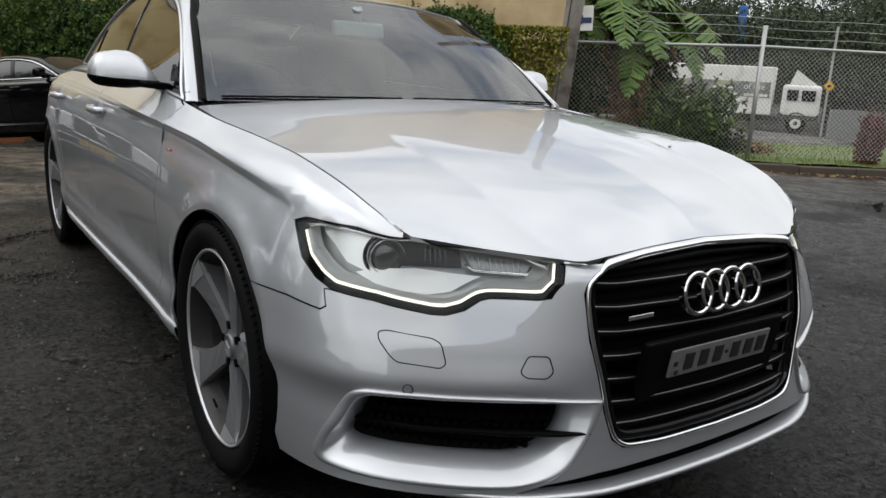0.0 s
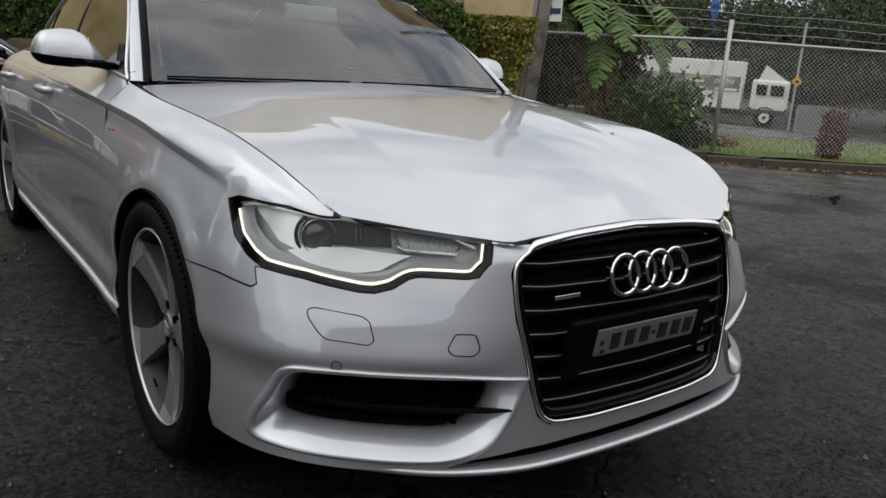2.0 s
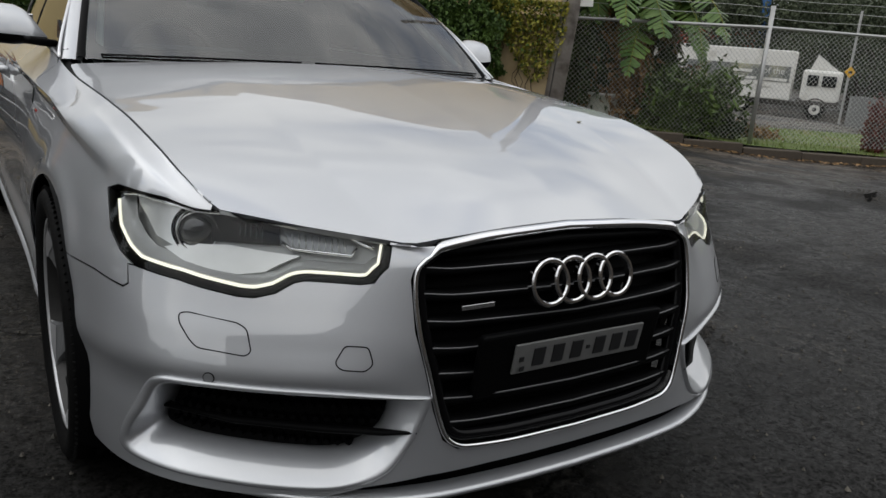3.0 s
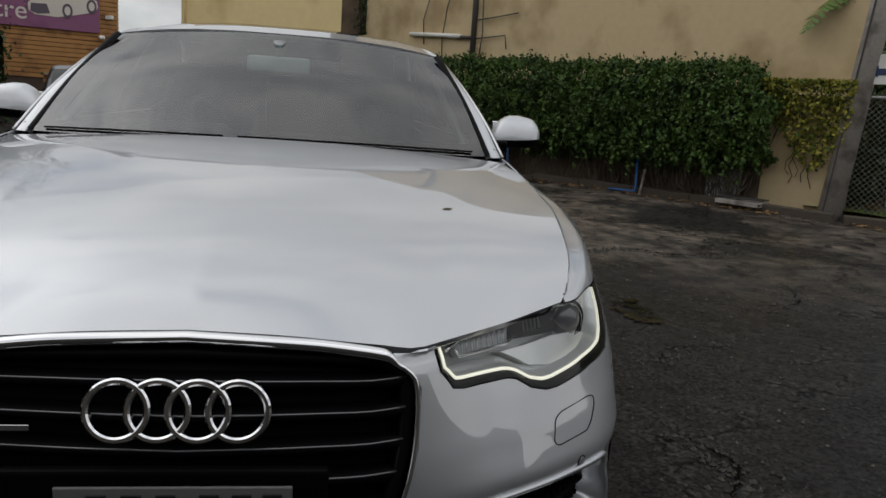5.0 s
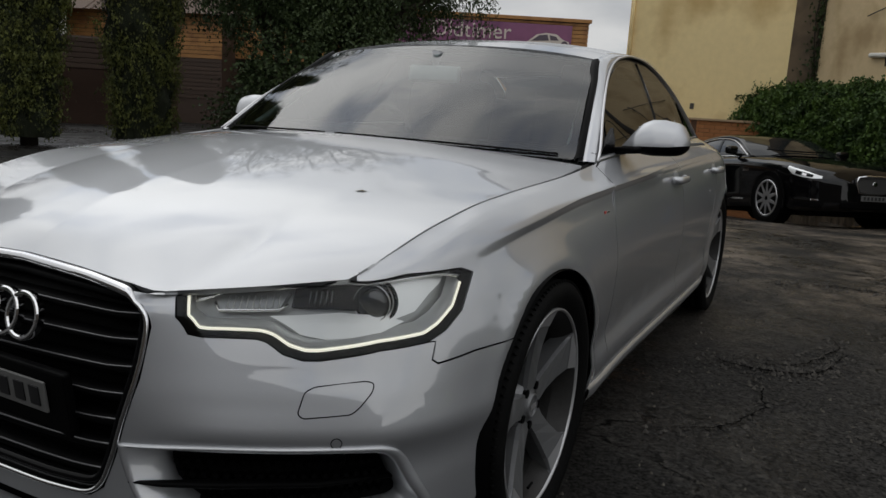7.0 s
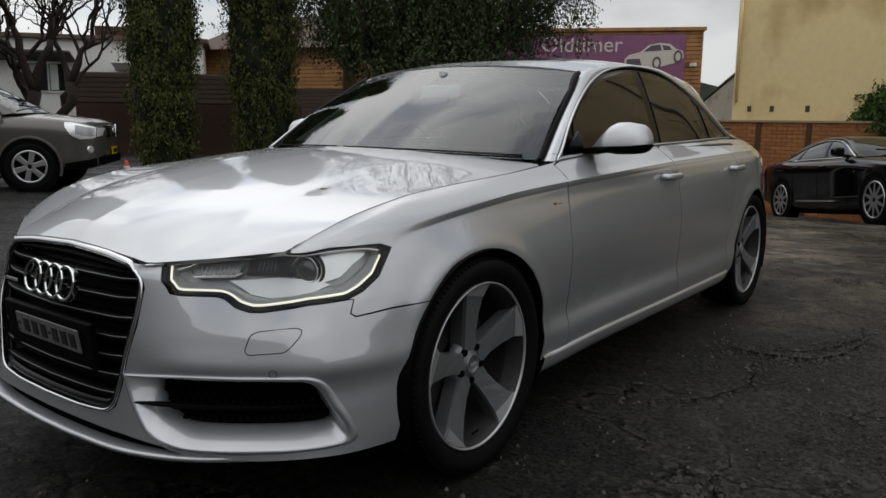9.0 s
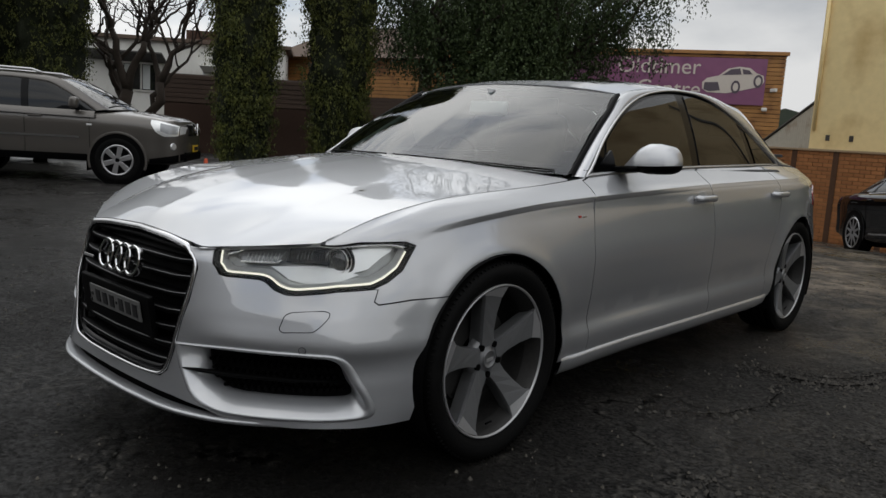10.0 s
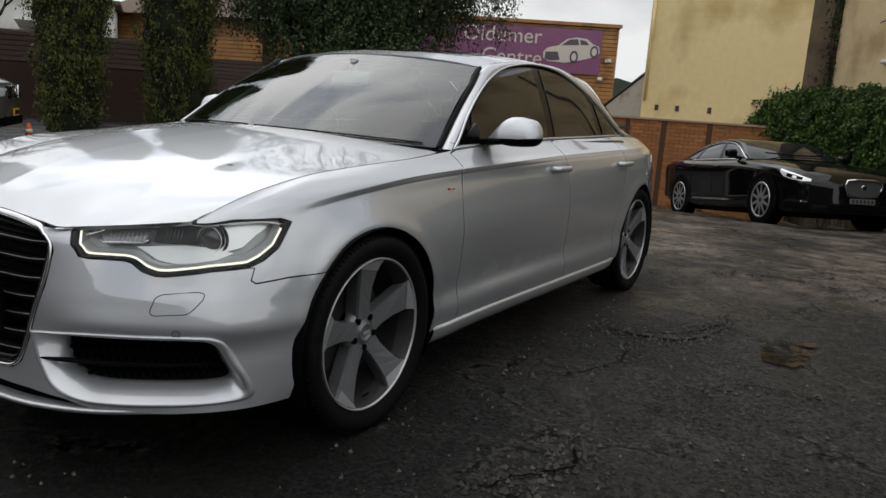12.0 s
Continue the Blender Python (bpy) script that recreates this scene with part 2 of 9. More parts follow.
def panel(name, skin, loop, material, parent, label="", holes=(), step=0.03, gap=0.0025, depth=0.014, lift=0.0, mirror=False, hole_gap=0.0, lines=None):
    """A piece of a skin cut to an outline in the skin's own u, v, with its edges turned in."""
    loop = np.asarray(loop, float)
    holes = [np.asarray(h, float) for h in holes]
    if mirror:
        loop, holes = loop * (-1, 1), [h * (-1, 1) for h in holes]
    rings = [resample(shrink(loop, gap), step)] + [resample(shrink(h, -hole_gap), step) for h in holes]
    pts, edges, k = [], [], 0
    for ring in rings:
        pts += [tuple(p) for p in ring]
        edges += [(k + i, k + (i + 1) % len(ring)) for i in range(len(ring))]
        k += len(ring)
    lo, hi = loop.min(0), loop.max(0)
    gu, gv = np.meshgrid(np.arange(lo[0], hi[0], step) + step / 2, np.arange(lo[1], hi[1], step) + step / 2)
    grid = np.c_[gu.ravel(), gv.ravel()]
    grid = grid[inside(rings[0], grid)]
    for h in rings[1:]:
        grid = grid[~inside(h, grid)]
    border = np.array(pts)
    if len(grid):
        near = np.array([np.min(np.sum((border - g) ** 2, 1)) for g in grid])
        grid = grid[near > (0.45 * step) ** 2]
        if lines is not None:
            # rows of points along a crease
            extra = np.asarray(lines, float) * ((-1, 1) if mirror else (1, 1))
            extra = extra[inside(rings[0], extra)]
            extra = extra[np.array([np.min(np.sum((border - g) ** 2, 1)) for g in extra]) > 0.004**2]
            grid = grid[np.array([np.min(np.sum((extra - g) ** 2, 1)) for g in grid]) > (0.4 * step) ** 2]
            pts += [tuple(p) for p in extra]
        pts += [tuple(p) for p in grid]
    from_cdt = geometry.delaunay_2d_cdt([Vector(p) for p in pts], edges, [], 0, 1e-7, False)
    uv = np.array([tuple(p) for p in from_cdt[0]])
    tri = np.array([f for f in from_cdt[2] if len(f) == 3])
    mid = uv[tri].mean(1)
    keep = inside(rings[0], mid)
    for h in rings[1:]:
        keep &= ~inside(h, mid)
    tri = tri[keep]
    a, b, c = uv[tri[:, 0]], uv[tri[:, 1]], uv[tri[:, 2]]
    flip = (b[:, 0] - a[:, 0]) * (c[:, 1] - a[:, 1]) - (b[:, 1] - a[:, 1]) * (c[:, 0] - a[:, 0]) < 0
    tri[flip] = tri[flip][:, ::-1]
    p, nrm = skin.at(uv[:, 0], uv[:, 1]), skin.normal(uv[:, 0], uv[:, 1])
    p = p + (skin.push(uv[:, 0], uv[:, 1]) if abs(lift) > 0.01 else nrm) * lift
    count = {}
    for f in tri:
        for i in range(3):
            e = (int(f[i]), int(f[(i + 1) % 3]))
            count[e] = 1
    rim = [e for e in count if (e[1], e[0]) not in count]
    verts, faces = [tuple(q) for q in p], [tuple(int(i) for i in f) for f in tri]
    loops = [nrm[i] for f in tri for i in f]
    for i, j in rim:
        n = len(verts)
        q = [p[j], p[i], p[i] - nrm[i] * depth, p[j] - nrm[j] * depth]
        verts += [tuple(x) for x in q]
        faces.append((n, n + 1, n + 2, n + 3))
        fn = np.cross(q[1] - q[0], q[3] - q[0])
        fn /= max(np.linalg.norm(fn), 1e-9)
        loops += [fn] * 4
    me = bpy.data.meshes.new(name)
    me.from_pydata(verts, [], faces)
    me.polygons.foreach_set("use_smooth", [True] * len(me.polygons))
    me.update()
    me.normals_split_custom_set([tuple(map(float, q)) for q in loops])
    return part(name, me, material, parent, label)


def strip(name, curves, material, parent, label="", closed=False):
    """A skin strung between curves of equal length (rows of points)."""
    c = np.asarray(curves, float)
    k, n = c.shape[:2]
    faces = []
    for i in range(k - 1):
        for j in range(n - (0 if closed else 1)):
            a, b = j, (j + 1) % n
            faces.append((i * n + a, i * n + b, (i + 1) * n + b, (i + 1) * n + a))
    return raw(name, c.reshape(-1, 3), faces, material, parent, label, smooth=True)


def wire(name, pts, radius, material, parent, label="", closed=False, seg=6, flat=1.0):
    """A bar that follows a line of points; flat squeezes it across."""
    bm = bmesh.new()
    add_wire(bm, pts, radius, closed, seg, flat)
    return part(name, bm, material, parent, label, smooth=True)


def add_wire(bm, pts, radius, closed=False, seg=6, flat=1.0):
    pts = [Vector(p) for p in pts]
    n = len(pts)
    rings, side = [], None
    for i, p in enumerate(pts):
        a, b = (pts[i - 1], pts[(i + 1) % n]) if closed else (pts[max(i - 1, 0)], pts[min(i + 1, n - 1)])
        d = (b - a).normalized()
        if side is None:
            side = d.cross(Vector((0, 0, 1)))
            if side.length < 0.1:
                side = d.cross(Vector((0, 1, 0)))
        side = (side - d * side.dot(d)).normalized()
        up = d.cross(side)
        r = radius[i] if isinstance(radius, (list, tuple)) else radius
        rings.append([bm.verts.new(p + (side * math.cos(2 * math.pi * k / seg) + up * math.sin(2 * math.pi * k / seg) * flat) * r) for k in range(seg)])
    for i in range(n if closed else n - 1):
        a, b = rings[i], rings[(i + 1) % n]
        for k in range(seg):
            bm.faces.new((a[k], a[(k + 1) % seg], b[(k + 1) % seg], b[k]))
    if not closed:
        bm.faces.new(rings[0][::-1])
        bm.faces.new(rings[-1])
    return bm

# ---- silver sedan: the shape of its skin ----
def hermite(xs, ys, x):
    """Smooth curve through ys (rows) at xs, at the places x."""
    xs, ys, x = np.asarray(xs, float), np.asarray(ys, float), np.asarray(x, float)
    h = np.diff(xs)
    hh = h.reshape(-1, *([1] * (ys.ndim - 1)))
    d = np.diff(ys, axis=0) / hh
    m = np.empty_like(ys)
    m[0], m[-1] = d[0], d[-1]
    m[1:-1] = (d[:-1] * hh[1:] + d[1:] * hh[:-1]) / (hh[1:] + hh[:-1])
    i = np.clip(np.searchsorted(xs, x) - 1, 0, len(xs) - 2)
    t = (x - xs[i]) / h[i]
    ex = (slice(None),) + (None,) * (ys.ndim - 1)
    t, w = t[ex], h[i][ex]
    return (2 * t**3 - 3 * t**2 + 1) * ys[i] + (t**3 - 2 * t**2 + t) * w * m[i] + (3 * t**2 - 2 * t**3) * ys[i + 1] + (t**3 - t**2) * w * m[i + 1]


class Skin:
    """A smooth surface over a net of control points: u along, v across."""

    def __init__(self, us, vs, net, bumps=()):
        self.us, self.vs, self.net, self.bumps = np.asarray(us, float), np.asarray(vs, float), np.asarray(net, float), bumps

    def at(self, u, v):
        u, v = np.atleast_1d(np.asarray(u, float)), np.atleast_1d(np.asarray(v, float))
        side = np.where(u < 0, -1.0, 1.0)
        a = np.clip(np.abs(u), self.us[0], self.us[-1])
        v = np.clip(v, self.vs[0], self.vs[-1])
        rows = np.stack([hermite(self.us, row, a) for row in self.net])
        d = np.diff(rows, axis=0) / np.diff(self.vs)[:, None, None]
        m = np.empty_like(rows)
        h = np.diff(self.vs)
        m[0], m[-1] = d[0], d[-1]
        w0, w1 = h[:-1, None, None], h[1:, None, None]
        m[1:-1] = (d[:-1] * w1 + d[1:] * w0) / (w0 + w1)
        k = np.clip(np.searchsorted(self.vs, v) - 1, 0, len(self.vs) - 2)
        n = np.arange(len(v))
        t, w = ((v - self.vs[k]) / h[k])[:, None], h[k][:, None]
        p = (2 * t**3 - 3 * t**2 + 1) * rows[k, n] + (t**3 - 2 * t**2 + t) * w * m[k, n] + (3 * t**2 - 2 * t**3) * rows[k + 1, n] + (t**3 - t**2) * w * m[k + 1, n]
        for bump in self.bumps:
            p = bump(p)
        p[:, 0] *= side
        return p

    def push(self, u, v):
        return self.normal(u, v)

    def normal(self, u, v, e=2e-3):
        a = self.at(np.asarray(u) + e, v) - self.at(np.asarray(u) - e, v)
        b = self.at(u, np.asarray(v) + e) - self.at(u, np.asarray(v) - e)
        n = np.cross(a, b)
        return n / np.maximum(np.linalg.norm(n, axis=1, keepdims=True), 1e-9)


class Shell(Skin):
    def push(self, u, v):
        """Straight out from the car, level with the ground."""
        u = np.atleast_1d(np.asarray(u, float))
        d = np.stack([np.interp(np.abs(u), shell_u, outward[:, k]) for k in (0, 1)], 1)
        d /= np.linalg.norm(d, axis=1, keepdims=True)
        return np.c_[d[:, 0] * np.where(u < 0, -1, 1), d[:, 1], 0 * u]


def arch_flare(p):
    """The raised lip round the wheel openings."""
    p = p.copy()
    for y in (0.0, 2.912):
        r = np.hypot(p[:, 1] - y, p[:, 2] - 0.343)
        p[:, 0] += 0.009 * np.exp(-(((r - 0.385) / 0.035) ** 2)) * (p[:, 0] > 0.6) * np.clip((p[:, 1] + 0.40) / 0.14, 0, 1)
    return p


def shoulder(y):
    """Height of the crease along the flank."""
    y = np.clip(np.atleast_1d(np.asarray(y, float)), -0.35, 3.6)
    return hermite([-0.35, -0.1, 0.2, 0.55, 1.0, 1.57, 2.3, 3.2, 3.6], [0.798, 0.836, 0.866, 0.886, 0.903, 0.919, 0.932, 0.945, 0.95], y)


def creases(p):
    """A sharp shoulder line with an undercut below it, and the flare over the sill."""
    p = p.copy()
    on_side = (p[:, 0] > 0.6) & (p[:, 1] > -0.34)
    fade = np.clip((p[:, 1] + 0.34) / 0.25, 0, 1) * np.clip((3.6 - p[:, 1]) / 0.4, 0, 1) * on_side
    below = shoulder(p[:, 1]) - p[:, 2]
    p[:, 0] += np.where(below > 0, -0.011 * np.clip(below / 0.02, 0, 1) * np.exp(-np.maximum(below - 0.02, 0) / 0.10), 0) * fade
    p[:, 0] += np.where(below <= 0, 0.003 * np.exp(below / 0.02), 0.003 * np.exp(-np.maximum(below, 0) / 0.002)) * fade * np.clip((p[:, 1] + 0.02) / 0.25, 0, 1)
    low = 0.402 - p[:, 2]
    door = np.clip((p[:, 1] - 0.38) / 0.12, 0, 1) * np.clip((2.5 - p[:, 1]) / 0.1, 0, 1) * on_side
    p[:, 0] += np.where(low > 0, 0.008 * np.clip(low / 0.09, 0, 1), 0) * door
    return p


# the outline seen from above at bumper height, from the front's middle round to the rear's
OUTLINE = [(0, -0.898), (0.20, -0.888), (0.37, -0.865), (0.55, -0.79), (0.70, -0.703), (0.79, -0.63), (0.865, -0.515), (0.91, -0.37),
           (0.93, -0.12), (0.937, 0.3), (0.932, 0.8), (0.935, 1.6), (0.937, 2.4), (0.932, 2.98), (0.868, 3.40), (0.765, 3.75), (0.63, 3.91), (0.36, 4.0), (0, 4.02)]
# the upper edge: bonnet's leading edge, wing line, waistline, boot lid
TOPLINE = [(0, -0.80, 0.742), (0.20, -0.806, 0.735), (0.377, -0.80, 0.716), (0.55, -0.70, 0.737), (0.69, -0.60, 0.757), (0.732, -0.50, 0.806), (0.752, -0.40, 0.842), (0.772, -0.24, 0.878),
           (0.787, -0.05, 0.90), (0.81, 0.32, 0.928), (0.812, 0.72, 0.963), (0.79, 1.55, 0.992), (0.765, 2.35, 1.004), (0.715, 3.0, 1.012), (0.662, 3.42, 1.0), (0.60, 3.75, 0.985), (0.5, 3.88, 0.985), (0.32, 3.95, 0.99), (0, 3.97, 0.99)]
# anchors along the outline, then for each line round the car its height and its set-back from the outline there
ANCHOR = [0, 2, 3, 5, 7, 8, 10, 13, 15, 18]
LINES = [
    (0.20, [0.2, 0.203, 0.205, 0.215, 0.215, 0.2, 0.19, 0.2, 0.24, 0.25], [0.02, 0.025, 0.03, 0.005, -0.01, -0.03, -0.055, -0.04, -0.03, -0.04]),
    (0.26, [0.25, 0.25, 0.25, 0.255, 0.26, 0.26, 0.255, 0.27, 0.3, 0.31], [0.012, 0.02, 0.025, 0.0, -0.005, -0.02, -0.035, -0.02, -0.01, -0.02]),
    (0.34, [0.33, 0.33, 0.33, 0.335, 0.34, 0.34, 0.35, 0.36, 0.38, 0.4], [0.008, 0.010, 0.002, -0.004, -0.004, -0.01, -0.012, -0.004, 0.0, 0.0]),
    (0.42, [0.41, 0.411, 0.412, 0.415, 0.42, 0.42, 0.43, 0.44, 0.46, 0.5], [0.002, 0.002, -0.008, -0.006, -0.004, -0.006, -0.026, -0.004, 0.0, 0.0]),
    (0.455, [0.45, 0.451, 0.452, 0.456, 0.46, 0.47, 0.49, 0.5, 0.52, 0.56], [0.0, -0.001, 0.004, 0.005, 0.002, 0.0, -0.016, 0.0, -0.005, 0.0]),
    (0.52, [0.51, 0.512, 0.515, 0.52, 0.53, 0.54, 0.57, 0.58, 0.59, 0.62], [-0.006, -0.007, -0.012, -0.008, -0.006, 0.0, -0.006, 0.0, -0.015, -0.01]),
    (0.60, [0.58, 0.583, 0.585, 0.59, 0.61, 0.63, 0.66, 0.66, 0.67, 0.7], [-0.018, -0.022, -0.038, -0.034, -0.018, -0.006, 0.0, 0.0, -0.03, -0.02]),
    (0.70, [0.66, 0.66, 0.66, 0.665, 0.69, 0.71, 0.76, 0.76, 0.78, 0.8], [-0.045, -0.04, -0.068, -0.06, -0.043, -0.02, -0.013, -0.006, -0.04, -0.03]),
    (0.82, [0.695, 0.69, 0.7, 0.715, 0.765, 0.8, 0.85, 0.86, 0.85, 0.86], [-0.065, -0.05, -0.085, -0.075, -0.073, -0.05, -0.03, -0.02, -0.055, -0.04]),
    (0.885, [0.71, 0.701, 0.715, 0.74, 0.81, 0.853, 0.9, 0.92, 0.91, 0.92], [-0.078, -0.055, -0.095, -0.085, -0.09, -0.075, -0.043, -0.045, -0.07, -0.04]),
    (0.91, [0.72, 0.709, 0.724, 0.755, 0.835, 0.875, 0.917, 0.945, 0.94, 0.95], [-0.086, -0.058, -0.1, -0.09, -0.105, -0.1, -0.07, -0.08, -0.1, -0.05]),
]
outline, topline = np.array(OUTLINE), np.array(TOPLINE)
shell_u = np.r_[0, np.cumsum(np.linalg.norm(np.diff(outline, axis=0), axis=1))]
along = np.gradient(outline, shell_u, axis=0)
along[0], along[-1] = (1, 0), (-1, 0)
outward = np.stack([along[:, 1], -along[:, 0]], 1) / np.linalg.norm(along, axis=1, keepdims=True)
shell_net = []
for level, heights, offsets in LINES:
    z, off = (np.interp(shell_u, shell_u[ANCHOR], w) for w in (heights, offsets))
    shell_net.append(np.c_[outline + outward * off[:, None], z])
shell_net.append(topline)
shell = Shell(shell_u, [row[0] for row in LINES] + [0.975], shell_net, [arch_flare, creases])

# ---- silver sedan ----
def clear(name, tint, ior=1.45, floor=0.0):
    """Thin clear glass: mostly see-through, with the gloss that its angle gives."""
    m = bpy.data.materials.new(name)
    m.use_nodes = True
    n, l = m.node_tree.nodes, m.node_tree.links
    n.remove(n["Principled BSDF"])
    t, g, x, f = n.new("ShaderNodeBsdfTransparent"), n.new("ShaderNodeBsdfGlossy"), n.new("ShaderNodeMixShader"), n.new("ShaderNodeFresnel")
    t.inputs["Color"].default_value = (*tint, 1)
    g.inputs["Roughness"].default_value = 0.01
    f.inputs["IOR"].default_value = ior
    l.new(f.outputs[0], x.inputs[0])
    l.new(t.outputs[0], x.inputs[1])
    l.new(g.outputs[0], x.inputs[2])
    l.new(x.outputs[0], n["Material Output"].inputs["Surface"])
    return m


WINDSCREEN = clear("windscreen_glass", (0.64, 0.76, 0.74), 2.05)
SIDE_GLASS = clear("side_glass", (0.14, 0.15, 0.15), 1.75)
LAMP_GLASS = clear("lamp_cover", (0.93, 0.94, 0.94), 1.4)

sedan = thing("silver_sedan", "silver four-door sedan with wet bonnet parked on asphalt", "car")

probe_u, probe_v = (w.ravel() for w in np.meshgrid(np.linspace(0, shell_u[-1], 900), np.linspace(0.2, 0.975, 120)))
probe_p = shell.at(probe_u, probe_v)


def on(*place):
    """Where a place lies on the shell."""
    i = np.argmin(np.sum((probe_p - place) ** 2, 1))
    return probe_u[i], probe_v[i]


def side(y, z):
    """The shell's own u, v for a place on the flank."""
    u = np.interp(y, outline[7:16, 1], shell_u[7:16])
    vs = np.linspace(0.2, 0.975, 90)
    return float(u), float(np.interp(z, shell.at(np.full(90, u), vs)[:, 2], vs))


ARCH = 0.372


def arch(y0, a0, a1, n=26):
    return [side(y0 + ARCH * math.cos(radians(a)), 0.343 + ARCH * math.sin(radians(a))) for a in np.linspace(a0, a1, n)]


LAMP = [(0.42, -0.772, 0.717), (0.543, -0.697, 0.734), (0.657, -0.634, 0.751), (0.705, -0.585, 0.761), (0.756, -0.498, 0.768), (0.822, -0.371, 0.768), (0.843, -0.345, 0.757), (0.848, -0.364, 0.733), (0.853, -0.408, 0.687), (0.845, -0.459, 0.653),
        (0.83, -0.5, 0.636), (0.766, -0.589, 0.623), (0.678, -0.666, 0.606), (0.649, -0.685, 0.607), (0.615, -0.699, 0.619), (0.581, -0.71, 0.634), (0.563, -0.717, 0.639), (0.473, -0.765, 0.637), (0.446, -0.776, 0.643), (0.42, -0.776, 0.671)]
lamp_uv = [on(*p) for p in LAMP]
lamp_uv[3:6] = [(lamp_uv[3][0], lamp_uv[3][1] - 0.006), (lamp_uv[4][0], lamp_uv[4][1] - 0.012), (lamp_uv[5][0], lamp_uv[5][1] - 0.007)]
seam = [(1.113, 0.592), (1.006, 0.589), (0.992, 0.6), (1.006, 0.64)]
door_line = [(0.64, 0.945), (0.59, 0.88), (0.56, 0.715), (0.56, 0.557), (0.565, 0.414), (0.565, 0.268)]
mid_line = [(1.70, 0.985), (1.67, 0.90), (1.66, 0.80), (1.665, 0.6), (1.675, 0.45), (1.685, 0.268)]
rear_line = [(2.66, 0.995), (2.60, 0.93), (2.57, 0.82), (2.52, 0.69), (2.45, 0.57), (2.415, 0.44), (2.43, 0.268)]
GRILLE = [(0.335, 0.955), (0.374, 0.85), (0.403, 0.69), (0.393, 0.57), (0.351, 0.41), (0.328, 0.345), (0.295, 0.322), (0.2, 0.315), (0, 0.315)]

# front bumper: one piece from wheel to wheel, open for the grille and the lower intakes
half = [(0, 0.276), (0.2, 0.276), (0.36, 0.273), (0.48, 0.258), (0.57, 0.230), (0.75, 0.216), (0.95, 0.21), (1.123, 0.212), side(-0.372, 0.30)]
half += arch(0, 180, 136, 8) + seam + [lamp_uv[k] for k in range(10, 20)] + [lamp_uv[0], (0.405, 0.958), (0.352, 0.958)] + GRILLE
half = [tuple(map(float, p)) for p in half]
whole = half + [(-u, v) for u, v in half[::-1] if u > 1e-6]
bumper_rows = [(sg * u, v) for sg in (1, -1) for v in (0.44, 0.448, 0.456, 0.464, 0.475) for u in np.arange(0.40, 1.16, 0.022)]
# the raised frame of each lower intake, its outer edge paired with the edge of the opening: u, v outside, u, v inside, where the ridge ends
FOG_PAIRS = [((0.352, 0.436), (0.432, 0.425), 0.25), ((0.52, 0.445), (0.53, 0.428), 0.45), ((0.673, 0.449), (0.68, 0.430), 0.45), ((0.82, 0.450), (0.815, 0.431), 0.5), ((0.885, 0.444), (0.860, 0.427), 0.55), ((0.925, 0.420), (0.888, 0.405), 0.6), ((0.962, 0.362), (0.914, 0.360), 0.62), ((1.002, 0.290), (0.938, 0.322), 0.55), ((0.990, 0.255), (0.925, 0.307), 0.32), ((0.93, 0.246), (0.87, 0.304), 0.22), ((0.784, 0.244), (0.76, 0.303), 0.18), ((0.63, 0.246), (0.62, 0.303), 0.16), ((0.52, 0.254), (0.54, 0.306), 0.16), ((0.44, 0.284), (0.478, 0.328), 0.2), ((0.395, 0.34), (0.447, 0.356), 0.2), ((0.365, 0.40), (0.434, 0.392), 0.2)]
turns = np.arange(len(FOG_PAIRS) + 1)
closed_pairs = np.array([[*a, *b, c] for a, b, c in FOG_PAIRS + FOG_PAIRS[:1]])
fog_path = hermite(turns, closed_pairs, np.linspace(0, len(FOG_PAIRS), 160, endpoint=False))
fog_outer, FOG = fog_path[:, :2], fog_path[:, 2:4]
bumper = panel("front_bumper", shell, whole, SILVER, sedan, holes=[shrink(fog_outer, 0.004), shrink(fog_outer, 0.004) * (-1, 1)], step=0.024, depth=0.004, lines=bumper_rows)
